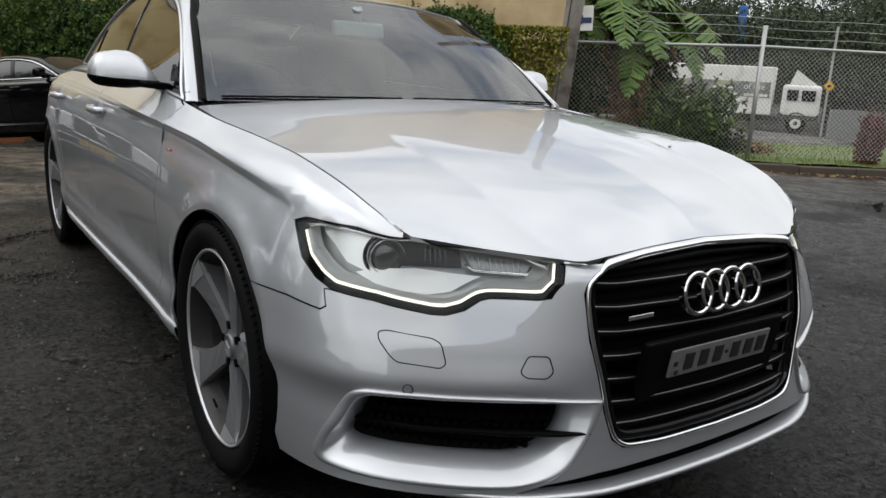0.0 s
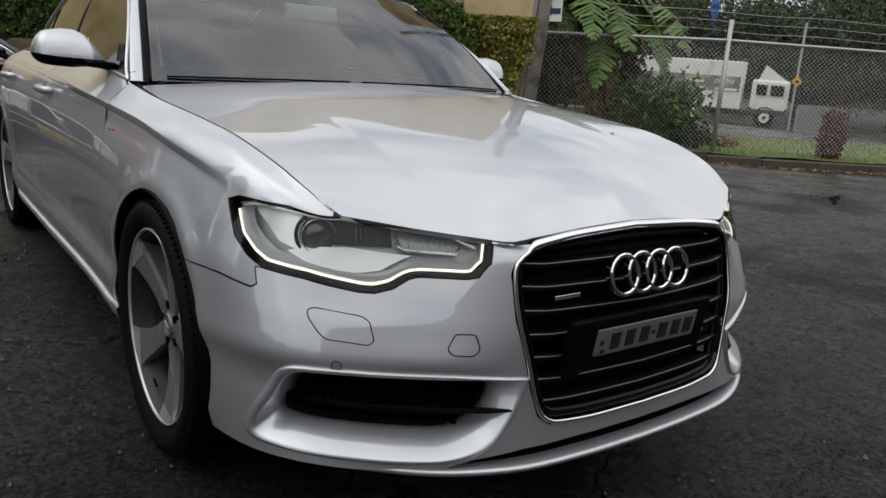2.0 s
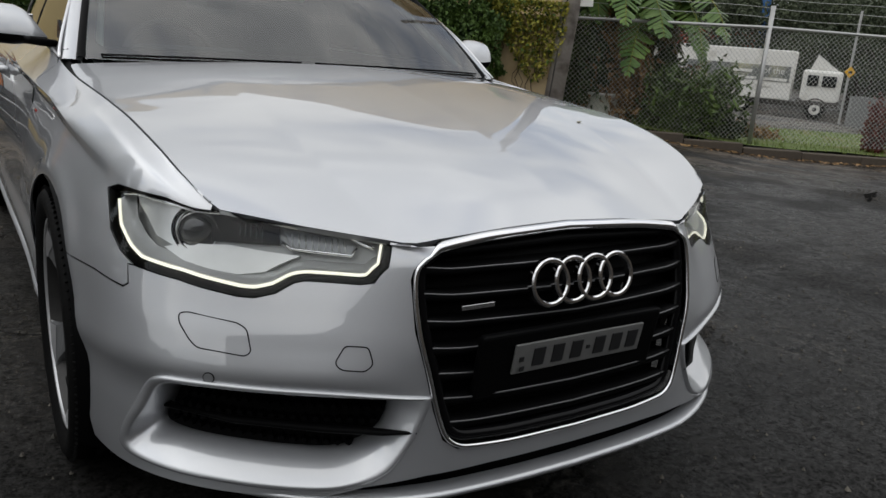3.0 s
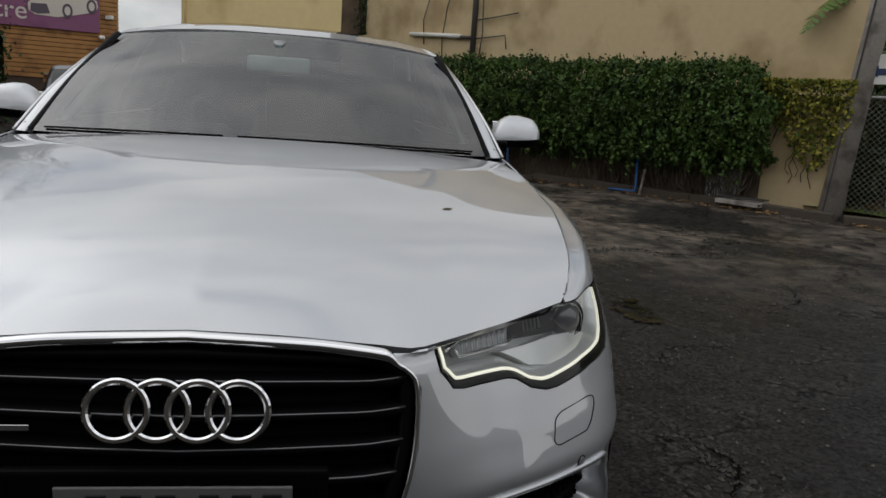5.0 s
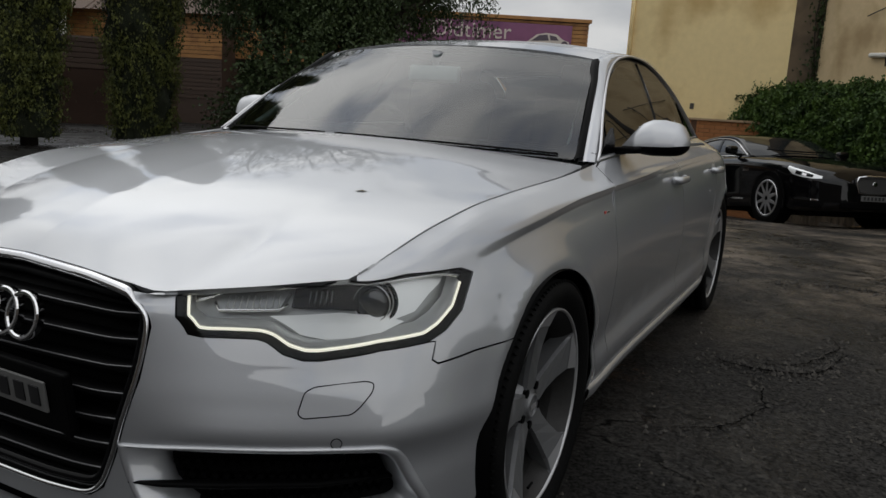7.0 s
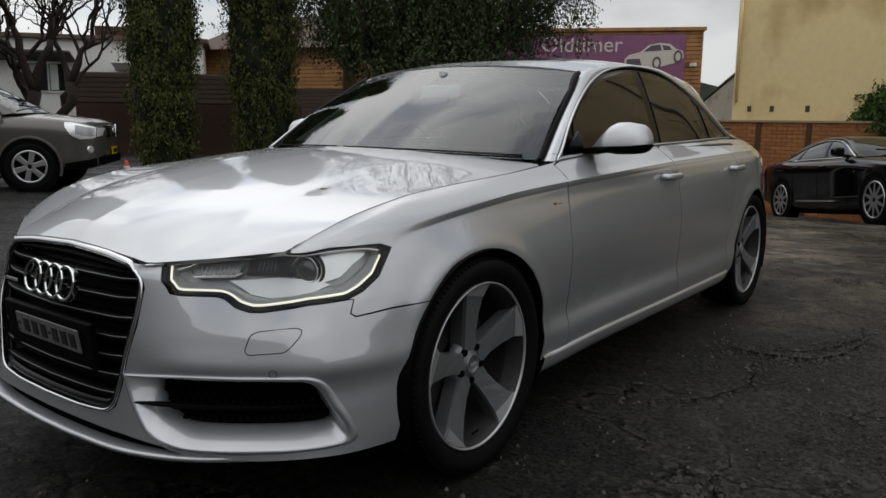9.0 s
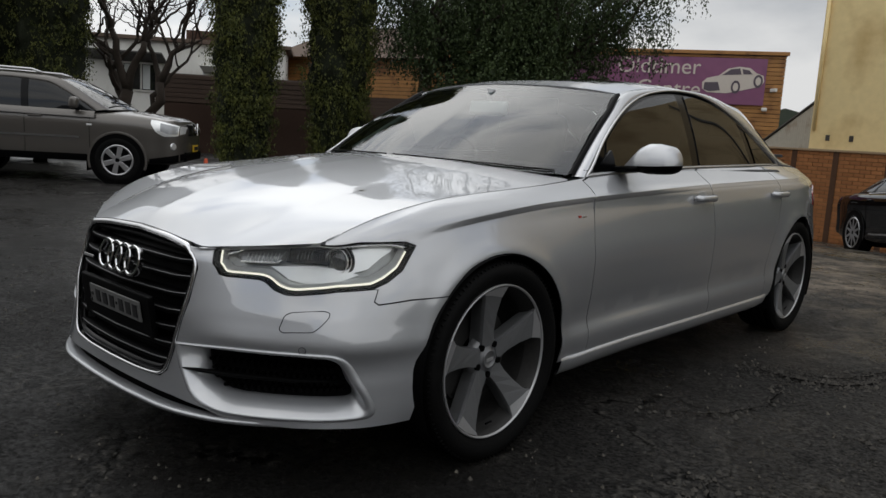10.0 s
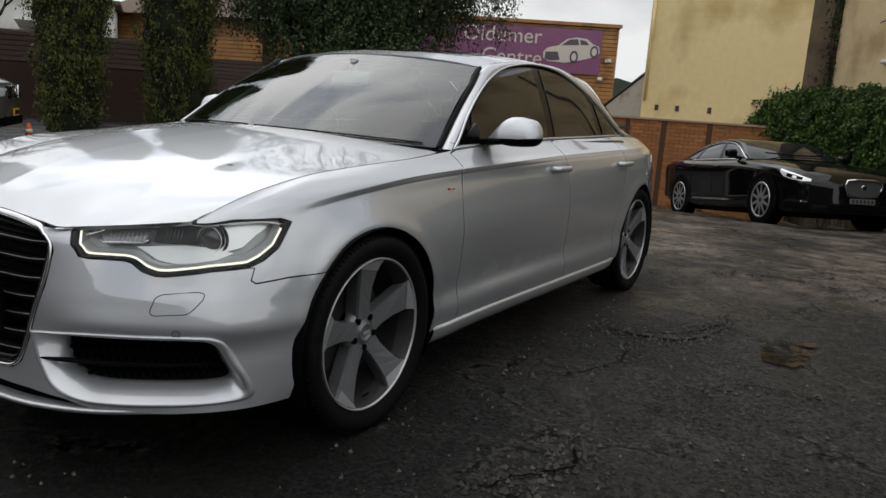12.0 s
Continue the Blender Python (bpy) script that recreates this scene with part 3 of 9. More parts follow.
for flip in (False, True):
    s = -1 if flip else 1
    rows = []
    for f, o in ((0.0, -0.004), (0.06, 0.004), (0.16, 0.0075), (-1, 0.0085), (-2, 0.003), (-3, -0.022), (1.0, -0.048), (1.0, -0.075)):
        # negative steps lie past the ridge, which ends at its own share of the way in
        share = fog_path[:, 4] if f < 0 else None
        f = {-1: share, -2: None if share is None else share + (1 - share) * 0.16, -3: None if share is None else share + (1 - share) * 0.58}.get(f, f)
        f = np.broadcast_to(np.asarray(f, float), (len(fog_path),))[:, None]
        uv = fog_outer + (FOG - fog_outer) * f
        rows.append(shell.at(s * uv[:, 0], uv[:, 1]) + shell.push(s * uv[:, 0], uv[:, 1]) * o)
    strip("intake_surround", rows if flip else rows[::-1], SILVER, bumper, "raised silver frame round the lower intake", closed=True)
    panel("intake_back", shell, shrink(FOG, -0.012), BLACK, bumper, "black honeycomb intake", step=0.05, gap=0, depth=0.0, lift=-0.072, mirror=flip)
    # honeycomb studs in the intake
    bm = bmesh.new()
    for i in range(22):
        for j in range(6):
            u, v = 0.46 + i * 0.0225 + (j % 2) * 0.011, 0.31 + j * 0.021
            if inside(shrink(FOG, 0.014), [(u, v)])[0]:
                p, nn = shell.at(s * u, v)[0], shell.normal(s * u, v)[0]
                m = Matrix.Translation(Vector(p - nn * 0.066)) @ Vector(nn).to_track_quat("Z", "Y").to_matrix().to_4x4()
                add_tube(bm, 0.010, 0.006, 0.018, m, 6)
    tagged(part("honeycomb", bm, BLACK, bumper), kind="stuff")
    blade = [shell.at(s * u, v)[0] + shell.normal(s * u, v)[0] * o for u, v, o in [(0.385, 0.366, 0.004), (0.45, 0.366, -0.004), (0.56, 0.364, -0.028), (0.75, 0.362, -0.042), (0.92, 0.360, -0.050)]]
    bm = bmesh.new()
    add_wire(bm, blade, [0.003, 0.010, 0.014, 0.012, 0.010], seg=8, flat=0.6)
    part("intake_blade", bm, BLACK, bumper, "matt black fin across the intake", smooth=True)
    # headlamp washer cover, towing cover and parking sensor, as fine shut lines
    washer = rounded([(0.705, 0.513), (0.717, 0.556), (0.736, 0.567), (0.838, 0.578), (0.857, 0.572), (0.852, 0.554), (0.824, 0.523), (0.808, 0.511), (0.716, 0.504)], 0.008)
    p = [shell.at(s * u, v)[0] + shell.normal(s * u, v)[0] * 0.0002 for u, v in washer]
    wire("washer_cover_seam", p, 0.0013, BLACK, bumper, closed=True, seg=5)
    tow = rounded([(0.475, 0.50), (0.485, 0.535), (0.53, 0.535), (0.548, 0.50), (0.535, 0.488), (0.49, 0.486)], 0.008)
    if flip:
        wire("towing_cover_seam", [shell.at(s * u, v)[0] + shell.normal(s * u, v)[0] * 0.0002 for u, v in tow], 0.0013, BLACK, bumper, closed=True, seg=5)
    c, nn = shell.at(s * 0.781, 0.457)[0], shell.normal(s * 0.781, 0.457)[0]
    turn = Matrix.Translation(Vector(c)) @ Vector(nn).to_track_quat("Z", "Y").to_matrix().to_4x4()
    bm = bmesh.new()
    add_tube(bm, 0.009, 0.009, 0.0022, turn, 20)
    part("parking_sensor", bm, SILVER, bumper, smooth=False)
    wire("sensor_seam", [turn @ Vector((0.0105 * math.cos(a), 0.0105 * math.sin(a), 0.0004)) for a in np.linspace(0, 2 * math.pi, 20, endpoint=False)], 0.001, BLACK, bumper, closed=True, seg=4)
# splitter under the bumper, a bright blade with a black slot over it
us = np.linspace(-0.80, 0.80, 41)
fade = np.clip((0.80 - np.abs(us)) / 0.42, 0, 1)
rows = []
for v, off, drop in ((0.240, -0.03, 0.0), (0.236, 0.008, 0.0), (0.229, 0.017, 0.0), (0.217, 0.012, 0.0), (0.212, -0.04, 0.0)):
    q = shell.at(us, np.full(41, v))
    rows.append(q + shell.normal(us, np.full(41, v)) * (off * fade - 0.010 * (1 - fade) ** 2)[:, None])
strip("splitter", rows[::-1], SILVER, bumper, "silver lower lip")
panel("slot_shadow_gap", shell, [(-0.6, 0.205), (0.6, 0.205), (0.6, 0.30), (-0.6, 0.30)], BLACK, bumper, "black slot above the lip", step=0.06, gap=0, depth=0, lift=-0.045)

# grille
grille = part("grille", boxed(0.02, 0.02, 0.02, pose(0, -0.80, 0.5)), BLACK, sedan, "black slatted grille with bright surround")
g_loop = GRILLE[:-1] + [(-u, v) for u, v in GRILLE[:-1][::-1]]
panel("grille_back", shell, g_loop, BLACK, grille, step=0.05, gap=0, depth=0.0, lift=-0.06)
ring = eased(rounded(g_loop, 0.05, 5), 0.016, 4)
line = [shell.at(u, v)[0] + shell.push(u, v)[0] * 0.002 for u, v in shrink(ring, 0.004)]
wire("grille_surround", line, [0.0052 + 0.0062 * float(np.clip((v - 0.88) / 0.06, 0, 1)) for u, v in ring], CHROME, grille, "bright chrome surround", closed=True, seg=8)
line = [shell.at(u, v)[0] - shell.push(u, v)[0] * 0.02 for u, v in shrink(ring, 0.018)]
wire("grille_inner_frame", line, 0.014, GLOSS_BLACK, grille, closed=True, seg=6)
edge_v = [p[1] for p in GRILLE[:6]][::-1]
edge_u = [p[0] for p in GRILLE[:6]][::-1]
front_z = shell.at(np.zeros(80), np.linspace(0.3, 0.97, 80))[:, 2]
for z in (0.706, 0.664, 0.612, 0.559, 0.507, 0.455, 0.403, 0.352):
    v = float(np.interp(z, front_z, np.linspace(0.3, 0.97, 80)))
    w = float(np.interp(v, edge_v, edge_u)) - 0.022
    uu = np.linspace(-w, w, 25)
    base, nn = shell.at(uu, np.full(25, v)), shell.push(uu, np.full(25, v))
    tip = 0.006 * np.clip((np.abs(uu) - (w - 0.07)) / 0.07, 0, 1)[:, None]
    up = np.array([0, 0, 1.0])
    rows = [base - nn * 0.055 + up * 0.010, base - nn * 0.016 + up * (0.010 + tip), base - nn * 0.010 + up * 0.002, base - nn * 0.016 - up * 0.008, base - nn * 0.055 - up * 0.008]
    slat = strip("slat", rows[::-1], BLACK, grille)
    if z < 0.70:
        edge = [tuple(q) for q in base - nn * 0.012 + up * (0.0075 + tip * 0.8)]
        wire("slat_edge", edge, 0.002, EDGE_GREY, slat, "thin grey edge strip", seg=5)
# number plate on its black carrier
tilt = 8
carrier = part("plate_carrier", boxed(0.50, 0.02, 0.145, pose(-0.012, -0.878, 0.475, tilt), 0.006), BLACK, grille, "black plate carrier")
wire("carrier_edge", [(-0.25, -0.889, 0.535), (-0.24, -0.888, 0.543), (0.21, -0.888, 0.543), (0.222, -0.889, 0.535)], 0.0016, SATIN, carrier, seg=4)
plate = part("number_plate", boxed(0.362, 0.006, 0.068, pose(0, -0.894, 0.486, tilt), 0.002), PLATE, sedan, "white number plate with dark bars")
for k, x in enumerate((-0.118, -0.066, -0.014, 0.052, 0.102, 0.15)):
    bm = boxed(0.030, 0.003, 0.042, pose(x, -0.8985, 0.486, tilt), 0.0006)
    part("plate_bar", bm, PLATE_INK, plate)
part("plate_dot", boxed(0.009, 0.003, 0.009, pose(0.019, -0.8985, 0.486, tilt), 0.001), PLATE_INK, plate)
for k in range(3):
    part("plate_bar", boxed(0.011, 0.003, 0.011, pose(-0.163, -0.8985 + 0.0025 * (k - 1), 0.486 + 0.02 * (k - 1), tilt), 0.0006), PLATE_INK, plate)
# four interlocked rings
for k in range(4):
    x = (k - 1.5) * 0.0613
    bm = lathe([(0.0515, -0.012), (0.0515, 0.002), (0.0485, 0.005), (0.0435, 0.005), (0.0405, 0.002), (0.0405, -0.012)], 56, "y")
    bm.transform(pose(x, -0.879 + 0.0008 * (k % 2), 0.637, -12) @ Matrix.Diagonal((1, -1, 1, 1)))
    bmesh.ops.recalc_face_normals(bm, faces=bm.faces)
    part("emblem_ring", bm, CHROME, grille, "polished chrome ring", smooth=False)
part("model_badge", boxed(0.078, 0.006, 0.010, pose(-0.262, -0.866, 0.603, -6), 0.001), CHROME, grille, "small chrome badge bar")

# wings, doors, sills, rear quarters
top = lambda y0, y1, n=12: [(float(u), 0.975) for u in np.linspace(np.interp(y0, topline[:16, 1], shell_u[:16]), np.interp(y1, topline[:16, 1], shell_u[:16]), n)]
wing = [lamp_uv[3]] + top(-0.575, 0.64, 26) + [side(*p) for p in door_line] + [side(0.365, 0.268)] + arch(0, -8, 136) + seam + [lamp_uv[k] for k in (10, 9, 8, 7, 6, 5, 4)]
front_door = [side(*p) for p in door_line[::-1]] + top(0.66, 1.69) + [side(*p) for p in mid_line]
rear_door = [side(*p) for p in mid_line[::-1]] + top(1.71, 2.65) + [side(*p) for p in rear_line]
quarter = [side(*p) for p in rear_line[::-1]] + top(2.67, 3.72) + [(5.25, 0.9), (5.25, 0.6), (5.25, 0.42), (5.2, 0.3), (5.1, 0.24), side(3.25, 0.23)] + arch(2.912, -15, 188) + [side(2.52, 0.268)]
sill = [side(0.385, 0.262), side(0.8, 0.264), side(1.6, 0.264), side(2.3, 0.266), side(2.52, 0.266), side(2.50, 0.20), side(1.6, 0.192), side(0.9, 0.192), side(0.41, 0.198)]
crease_rows = [side(y, float(shoulder(y)[0]) + dz) for dz in (0.02, 0.012, 0.006, 0.002, -0.001, -0.004, -0.008, -0.013, -0.018, -0.023, -0.03, -0.038) for y in np.arange(-0.32, 3.6, 0.016)]
low_rows = [side(y, 0.402 + dz) for dz in (0.012, 0.002, -0.006, -0.02, -0.035, -0.05, -0.06) for y in np.arange(0.4, 2.5, 0.03)]
doors = {}
for flip in (False, True):
    s = -1 if flip else 1
    panel("front_wing", shell, wing, SILVER, sedan, step=0.026, depth=0.004, mirror=flip, lines=crease_rows)
    doors[flip, 0] = panel("front_door", shell, front_door, SILVER, sedan, step=0.034, mirror=flip, lines=crease_rows + low_rows)
    doors[flip, 1] = panel("rear_door", shell, rear_door, SILVER, sedan, step=0.034, mirror=flip, lines=crease_rows + low_rows)
    panel("rear_quarter", shell, quarter, SILVER, sedan, step=0.04, mirror=flip, lines=crease_rows)
    span_y = np.linspace(0.385, 2.49, 60)
    foot = np.interp(span_y, [0.385, 0.45, 2.4, 2.49], [0.6, 1, 1, 0.6])
    rows = []
    for z, o in ((0.285, -0.012), (0.277, 0.010), (0.270, 0.015), (0.232, 0.012), (0.216, 0.006), (0.210, -0.05)):
        rows.append([shell.at(s * side(y, z)[0], side(y, z)[1])[0] + np.array([s * o * k, 0, 0]) for y, k in zip(span_y, foot)])
    strip("sill", rows if flip else rows[::-1], SILVER, sedan, "silver side sill blade")
    # dark inner side behind the gaps, and wheel housings
    for name, a, b in (("inner_side", 1.93, 3.85), ("inner_side", 4.75, 5.2)):
        panel(name, shell, [(a, 0.22), (b, 0.22), (b, 0.97), (a, 0.97)], BLACK, sedan, step=0.09, gap=0, depth=0, lift=-0.03, mirror=flip)
    panel("inner_wing", shell, [(1.17, 0.72), (1.95, 0.75), (1.95, 0.97), (1.17, 0.97)], BLACK, sedan, step=0.08, gap=0, depth=0, lift=-0.03, mirror=flip)
    panel("inner_wing", shell, [(3.85, 0.76), (4.75, 0.76), (4.75, 0.97), (3.85, 0.97)], BLACK, sedan, step=0.08, gap=0, depth=0, lift=-0.03, mirror=flip)
    for y0 in (0.0, 2.912):
        rows = []
        for x, r in ((0.925, 0.368), (0.90, 0.392), (0.58, 0.392), (0.58, 0.05)):
            rows.append([(s * x, y0 + r * math.cos(radians(a)), 0.343 + r * math.sin(radians(a))) for a in np.linspace(-25, 205, 40)])
        strip("wheel_housing", rows if flip else rows[::-1], BLACK, sedan)
    # script badge on the wing
    c = shell.at(s * 2.015, 0.80)[0]
    part("wing_badge", boxed(0.004, 0.018, 0.009, pose(c[0] + s * 0.001, c[1] - 0.02, c[2] - 0.004, 0, s * 6), 0.001), RED, sedan, "small red and chrome wing badge")
    part("wing_badge", boxed(0.004, 0.03, 0.007, pose(c[0] + s * 0.001, c[1] + 0.012, c[2] - 0.006, 0, s * 6), 0.001), CHROME, sedan, "small red and chrome wing badge")

# bonnet
edge = [(0.732, -0.50, 0.806), (0.752, -0.40, 0.842), (0.772, -0.24, 0.878), (0.787, -0.05, 0.90), (0.80, 0.15, 0.916), (0.81, 0.32, 0.928), (0.787, 0.575, 0.945)]
crest = [(-0.735, 0.792), (-0.64, 0.834), (-0.46, 0.884), (-0.23, 0.926), (0.0, 0.957), (0.22, 0.98), (0.385, 0.991)]
across = np.array([0, 0.25, 0.45, 0.56, 0.60, 0.64, 0.72, 0.82, 0.92, 1.0])
net = [np.c_[0.69 * across, np.interp(0.69 * across, topline[:5, 0], topline[:5, 1]), np.interp(0.69 * across, topline[:5, 0], topline[:5, 2])]]
for (xe, ye, ze), (yc, zc) in zip(edge, crest):
    w0, dip = 0.60, 0.016
    fall = np.where(across < w0, dip * (across / w0) ** 2, dip + (zc - dip - ze) * (0.75 * (np.clip(across, w0, 1) - w0) / (1 - w0) + 0.25 * ((np.clip(across, w0, 1) - w0) / (1 - w0)) ** 2))
    net.append(np.c_[xe * across, yc + (ye - yc) * across**2, zc - fall])
rough_bonnet = Skin(across * 0.78, [0, 0.1, 0.2, 0.38, 0.6, 0.82, 1.02, 1.2], net)
# its side edge follows the wing's upper line
wing_u = np.linspace(shell_u[3], shell_u[11], 500)
wing_line = shell.at(wing_u, np.full(500, 0.975))
rows_v = np.linspace(0, 1.2, 31)
net = []
for v in rows_v:
    row = rough_bonnet.at(across * 0.78, np.full(len(across), v))
    target = np.array([np.interp(row[-1, 1], wing_line[:, 1], wing_line[:, c]) for c in range(3)])
    ease = np.clip((across - 0.6) / 0.4, 0, 1) ** 2
    net.append(row + (target - row[-1]) * ease[:, None] * (0 if v == 0 else 1) * (1 if v < 1.0 else 0.4))
bonnet_skin = Skin(across * 0.78, rows_v, net)
bonnet_loop = [(-0.7785, 0.003), (0.7785, 0.003)] + [tuple(p) for p in rounded([(0, 0.9), (0.7785, 0.9), (0.7785, 1.19), (0.3, 1.197), (-0.3, 1.197), (-0.7785, 1.19), (-0.7785, 0.9)], 0.03)[8:-4]]
panel("bonnet", bonnet_skin, bonnet_loop, SILVER, sedan, "silver bonnet with a crease to each side", step=0.028, gap=0.0028)
panel("bonnet_underside", bonnet_skin, [(-0.70, 0.14), (0.70, 0.14), (0.70, 1.19), (-0.70, 1.19)], BLACK, sedan, step=0.08, gap=0, depth=0, lift=-0.03)

# windscreen, roof, rear window, boot
def sheet(rows, vs, power):
    """A skin from rows of (middle point, side point)."""
    w = np.array([0, 0.35, 0.65, 0.85, 1.0])
    out = []
    for (y0, z0), (x1, y1, z1) in rows:
        out.append(np.c_[x1 * w, y0 + (y1 - y0) * w**2, z0 + (z1 - z0) * w**power])
    return Skin(w, vs, out)


screen = sheet([((0.385, 0.972), (0.757, 0.61, 0.960)), ((0.73, 1.184), (0.695, 0.865, 1.155)), ((1.07, 1.352), (0.622, 1.17, 1.315))], [0, 0.5, 1], 2)
full = [(-0.985, 0.0), (0.985, 0.0), (0.985, 1.0), (-0.985, 1.0)]
panel("windscreen", screen, full, WINDSCREEN, sedan, "windscreen reflecting clouds", step=0.08, gap=0, depth=0.004)
clear_part = rounded([(-0.955, 0.10), (0.955, 0.10), (0.94, 0.965), (-0.94, 0.965)], 0.06)
panel("windscreen_band", screen, full, GLOSS_BLACK, sedan, "black ceramic border of the windscreen", holes=[clear_part], step=0.08, gap=0, depth=0.0, lift=-0.006)
roof_skin = sheet([((1.075, 1.356), (0.615, 1.175, 1.320)), ((1.35, 1.402), (0.588, 1.42, 1.361)), ((1.8, 1.432), (0.57, 1.8, 1.391)), ((2.2, 1.426), (0.56, 2.2, 1.393)), ((2.6, 1.388), (0.55, 2.55, 1.358)), ((2.87, 1.340), (0.545, 2.82, 1.315))], [0, 0.3, 0.75, 1.15, 1.55, 1.85], 3)
panel("roof", roof_skin, [(-1, 0), (1, 0), (1, 1.85), (-1, 1.85)], SILVER, sedan, step=0.06, gap=0, depth=0.01, holes=[rounded([(-0.75, 0.22), (0.75, 0.22), (0.75, 0.62), (-0.75, 0.62)], 0.06)])
panel("sunroof", roof_skin, rounded([(-0.75, 0.22), (0.75, 0.22), (0.75, 0.62), (-0.75, 0.62)], 0.06), TINT, sedan, "dark glass sunroof", step=0.08, gap=0.004, depth=0.01)
back = sheet([((2.88, 1.333), (0.54, 2.83, 1.312)), ((3.2, 1.225), (0.56, 3.12, 1.20)), ((3.5, 1.065), (0.585, 3.44, 1.035))], [0, 0.35, 0.7], 2)
panel("rear_window", back, [(-0.98, 0), (0.98, 0), (0.98, 0.7), (-0.98, 0.7)], WINDSCREEN, sedan, step=0.09, gap=0, depth=0.004)
boot = sheet([((3.5, 1.06), (0.60, 3.44, 1.03)), ((3.75, 1.035), (0.58, 3.7, 0.995)), ((3.97, 0.998), (0.32, 3.95, 0.992))], [0, 0.25, 0.5], 2)
panel("boot_lid", boot, [(-1, 0), (1, 0), (1, 0.5), (-1, 0.5)], SILVER, sedan, step=0.08, gap=0, depth=0.02)
tail = [(5.255, 0.28), (5.6, 0.24), (6.23, 0.24), (6.23, 0.97), (5.6, 0.97), (5.255, 0.97)]
for flip in (False, True):
    panel("rear_bumper", shell, tail, SILVER, sedan, step=0.08, gap=0.001, mirror=flip)
    lamp_loop = [(5.0, 0.68), (5.25, 0.66), (5.7, 0.70), (5.7, 0.84), (5.2, 0.86), (4.98, 0.80)]
    panel("tail_lamp", shell, rounded(lamp_loop, 0.03), mat("tail_red", (0.25, 0.01, 0.01), 0.1, coat=1, scale=30) if not flip else bpy.data.materials["tail_red"], sedan, "red tail lamp", step=0.05, gap=0, depth=0.02, lift=0.004, mirror=flip)

# pillars and roof rails, between the glass and the side windows
INNER = [(0.757, 0.61, 0.955), (0.705, 0.83, 1.115), (0.662, 1.01, 1.226), (0.617, 1.175, 1.320), (0.588, 1.42, 1.362), (0.57, 1.8, 1.391), (0.56, 2.2, 1.394), (0.55, 2.55, 1.358), (0.545, 2.82, 1.315), (0.575, 3.28, 1.10), (0.592, 3.44, 1.035), (0.575, 3.72, 0.993)]
OUTER = [(0.811, 0.635, 0.952), (0.757, 0.83, 1.10), (0.692, 1.06, 1.225), (0.647, 1.277, 1.305), (0.617, 1.517, 1.354), (0.597, 1.815, 1.378), (0.598, 2.13, 1.364), (0.636, 2.445, 1.276), (0.675, 2.745, 1.15), (0.712, 3.08, 1.018), (0.667, 3.40, 1.003), (0.605, 3.74, 0.988)]
k = np.linspace(0, 1, len(INNER))
fine_k = np.linspace(0, 1, 70)
inn, out = hermite(k, INNER, fine_k), hermite(k, OUTER, fine_k)
bulge = np.clip(1.2 - fine_k, 0.2, 1)[:, None] * np.array([0.013, 0, 0.004])
for flip in (False, True):
    m = np.array([-1 if flip else 1, 1, 1])
    rows = [(inn - (0.004, 0, 0.012)) * m, inn * m, (0.72 * inn + 0.28 * out + bulge * 0.8) * m, (0.4 * inn + 0.6 * out + bulge) * m, (0.06 * inn + 0.94 * out + bulge * 0.3) * m, (out - (0.03, 0, 0)) * m]
    strip("roof_pillar", rows if flip else rows[::-1], SILVER, sedan, "silver windscreen pillar and roof rail")
    # black gasket beside the windscreen
    rows = [(inn[:19] + (-0.018, -0.008, 0.002)) * m, (inn[:19] + (-0.006, -0.005, 0.011)) * m, (inn[:19] + (0.006, 0, 0.013)) * m, (inn[:19] + (0.013, 0, 0.002)) * m]
    strip("windscreen_gasket", rows if flip else rows[::-1], BLACK, sedan, "black windscreen gasket")

# side windows
belt_y, belt_x, belt_z = topline[8:17, 1], topline[8:17, 0], topline[8:17, 2]
ys = np.array([0.55, 0.7, 0.9, 1.2, 1.6, 2.0, 2.4, 2.8, 3.2, 3.4])
bx, bz = np.interp(ys, belt_y, belt_x), np.interp(ys, belt_y, belt_z)
flank = Skin(ys, [-0.02, 0, 0.1, 0.2, 0.3, 0.45], [np.c_[bx - 0.35 * d - 0.35 * d * d, ys, bz + d] for d in (-0.02, 0, 0.1, 0.2, 0.3, 0.45)])
dlo = [(y, z - float(np.interp(y, belt_y, belt_z))) for x, y, z in hermite(k, OUTER, np.linspace(0, 0.80, 40))]
dlo = [(y, max(d, 0.004)) for y, d in dlo if y < 3.1]
low = [(y, 0.004) for y in np.linspace(3.05, 0.66, 14)]
dlo_loop = dlo + low
d_of = lambda y: float(np.interp(y, [p[0] for p in dlo], [p[1] for p in dlo]))
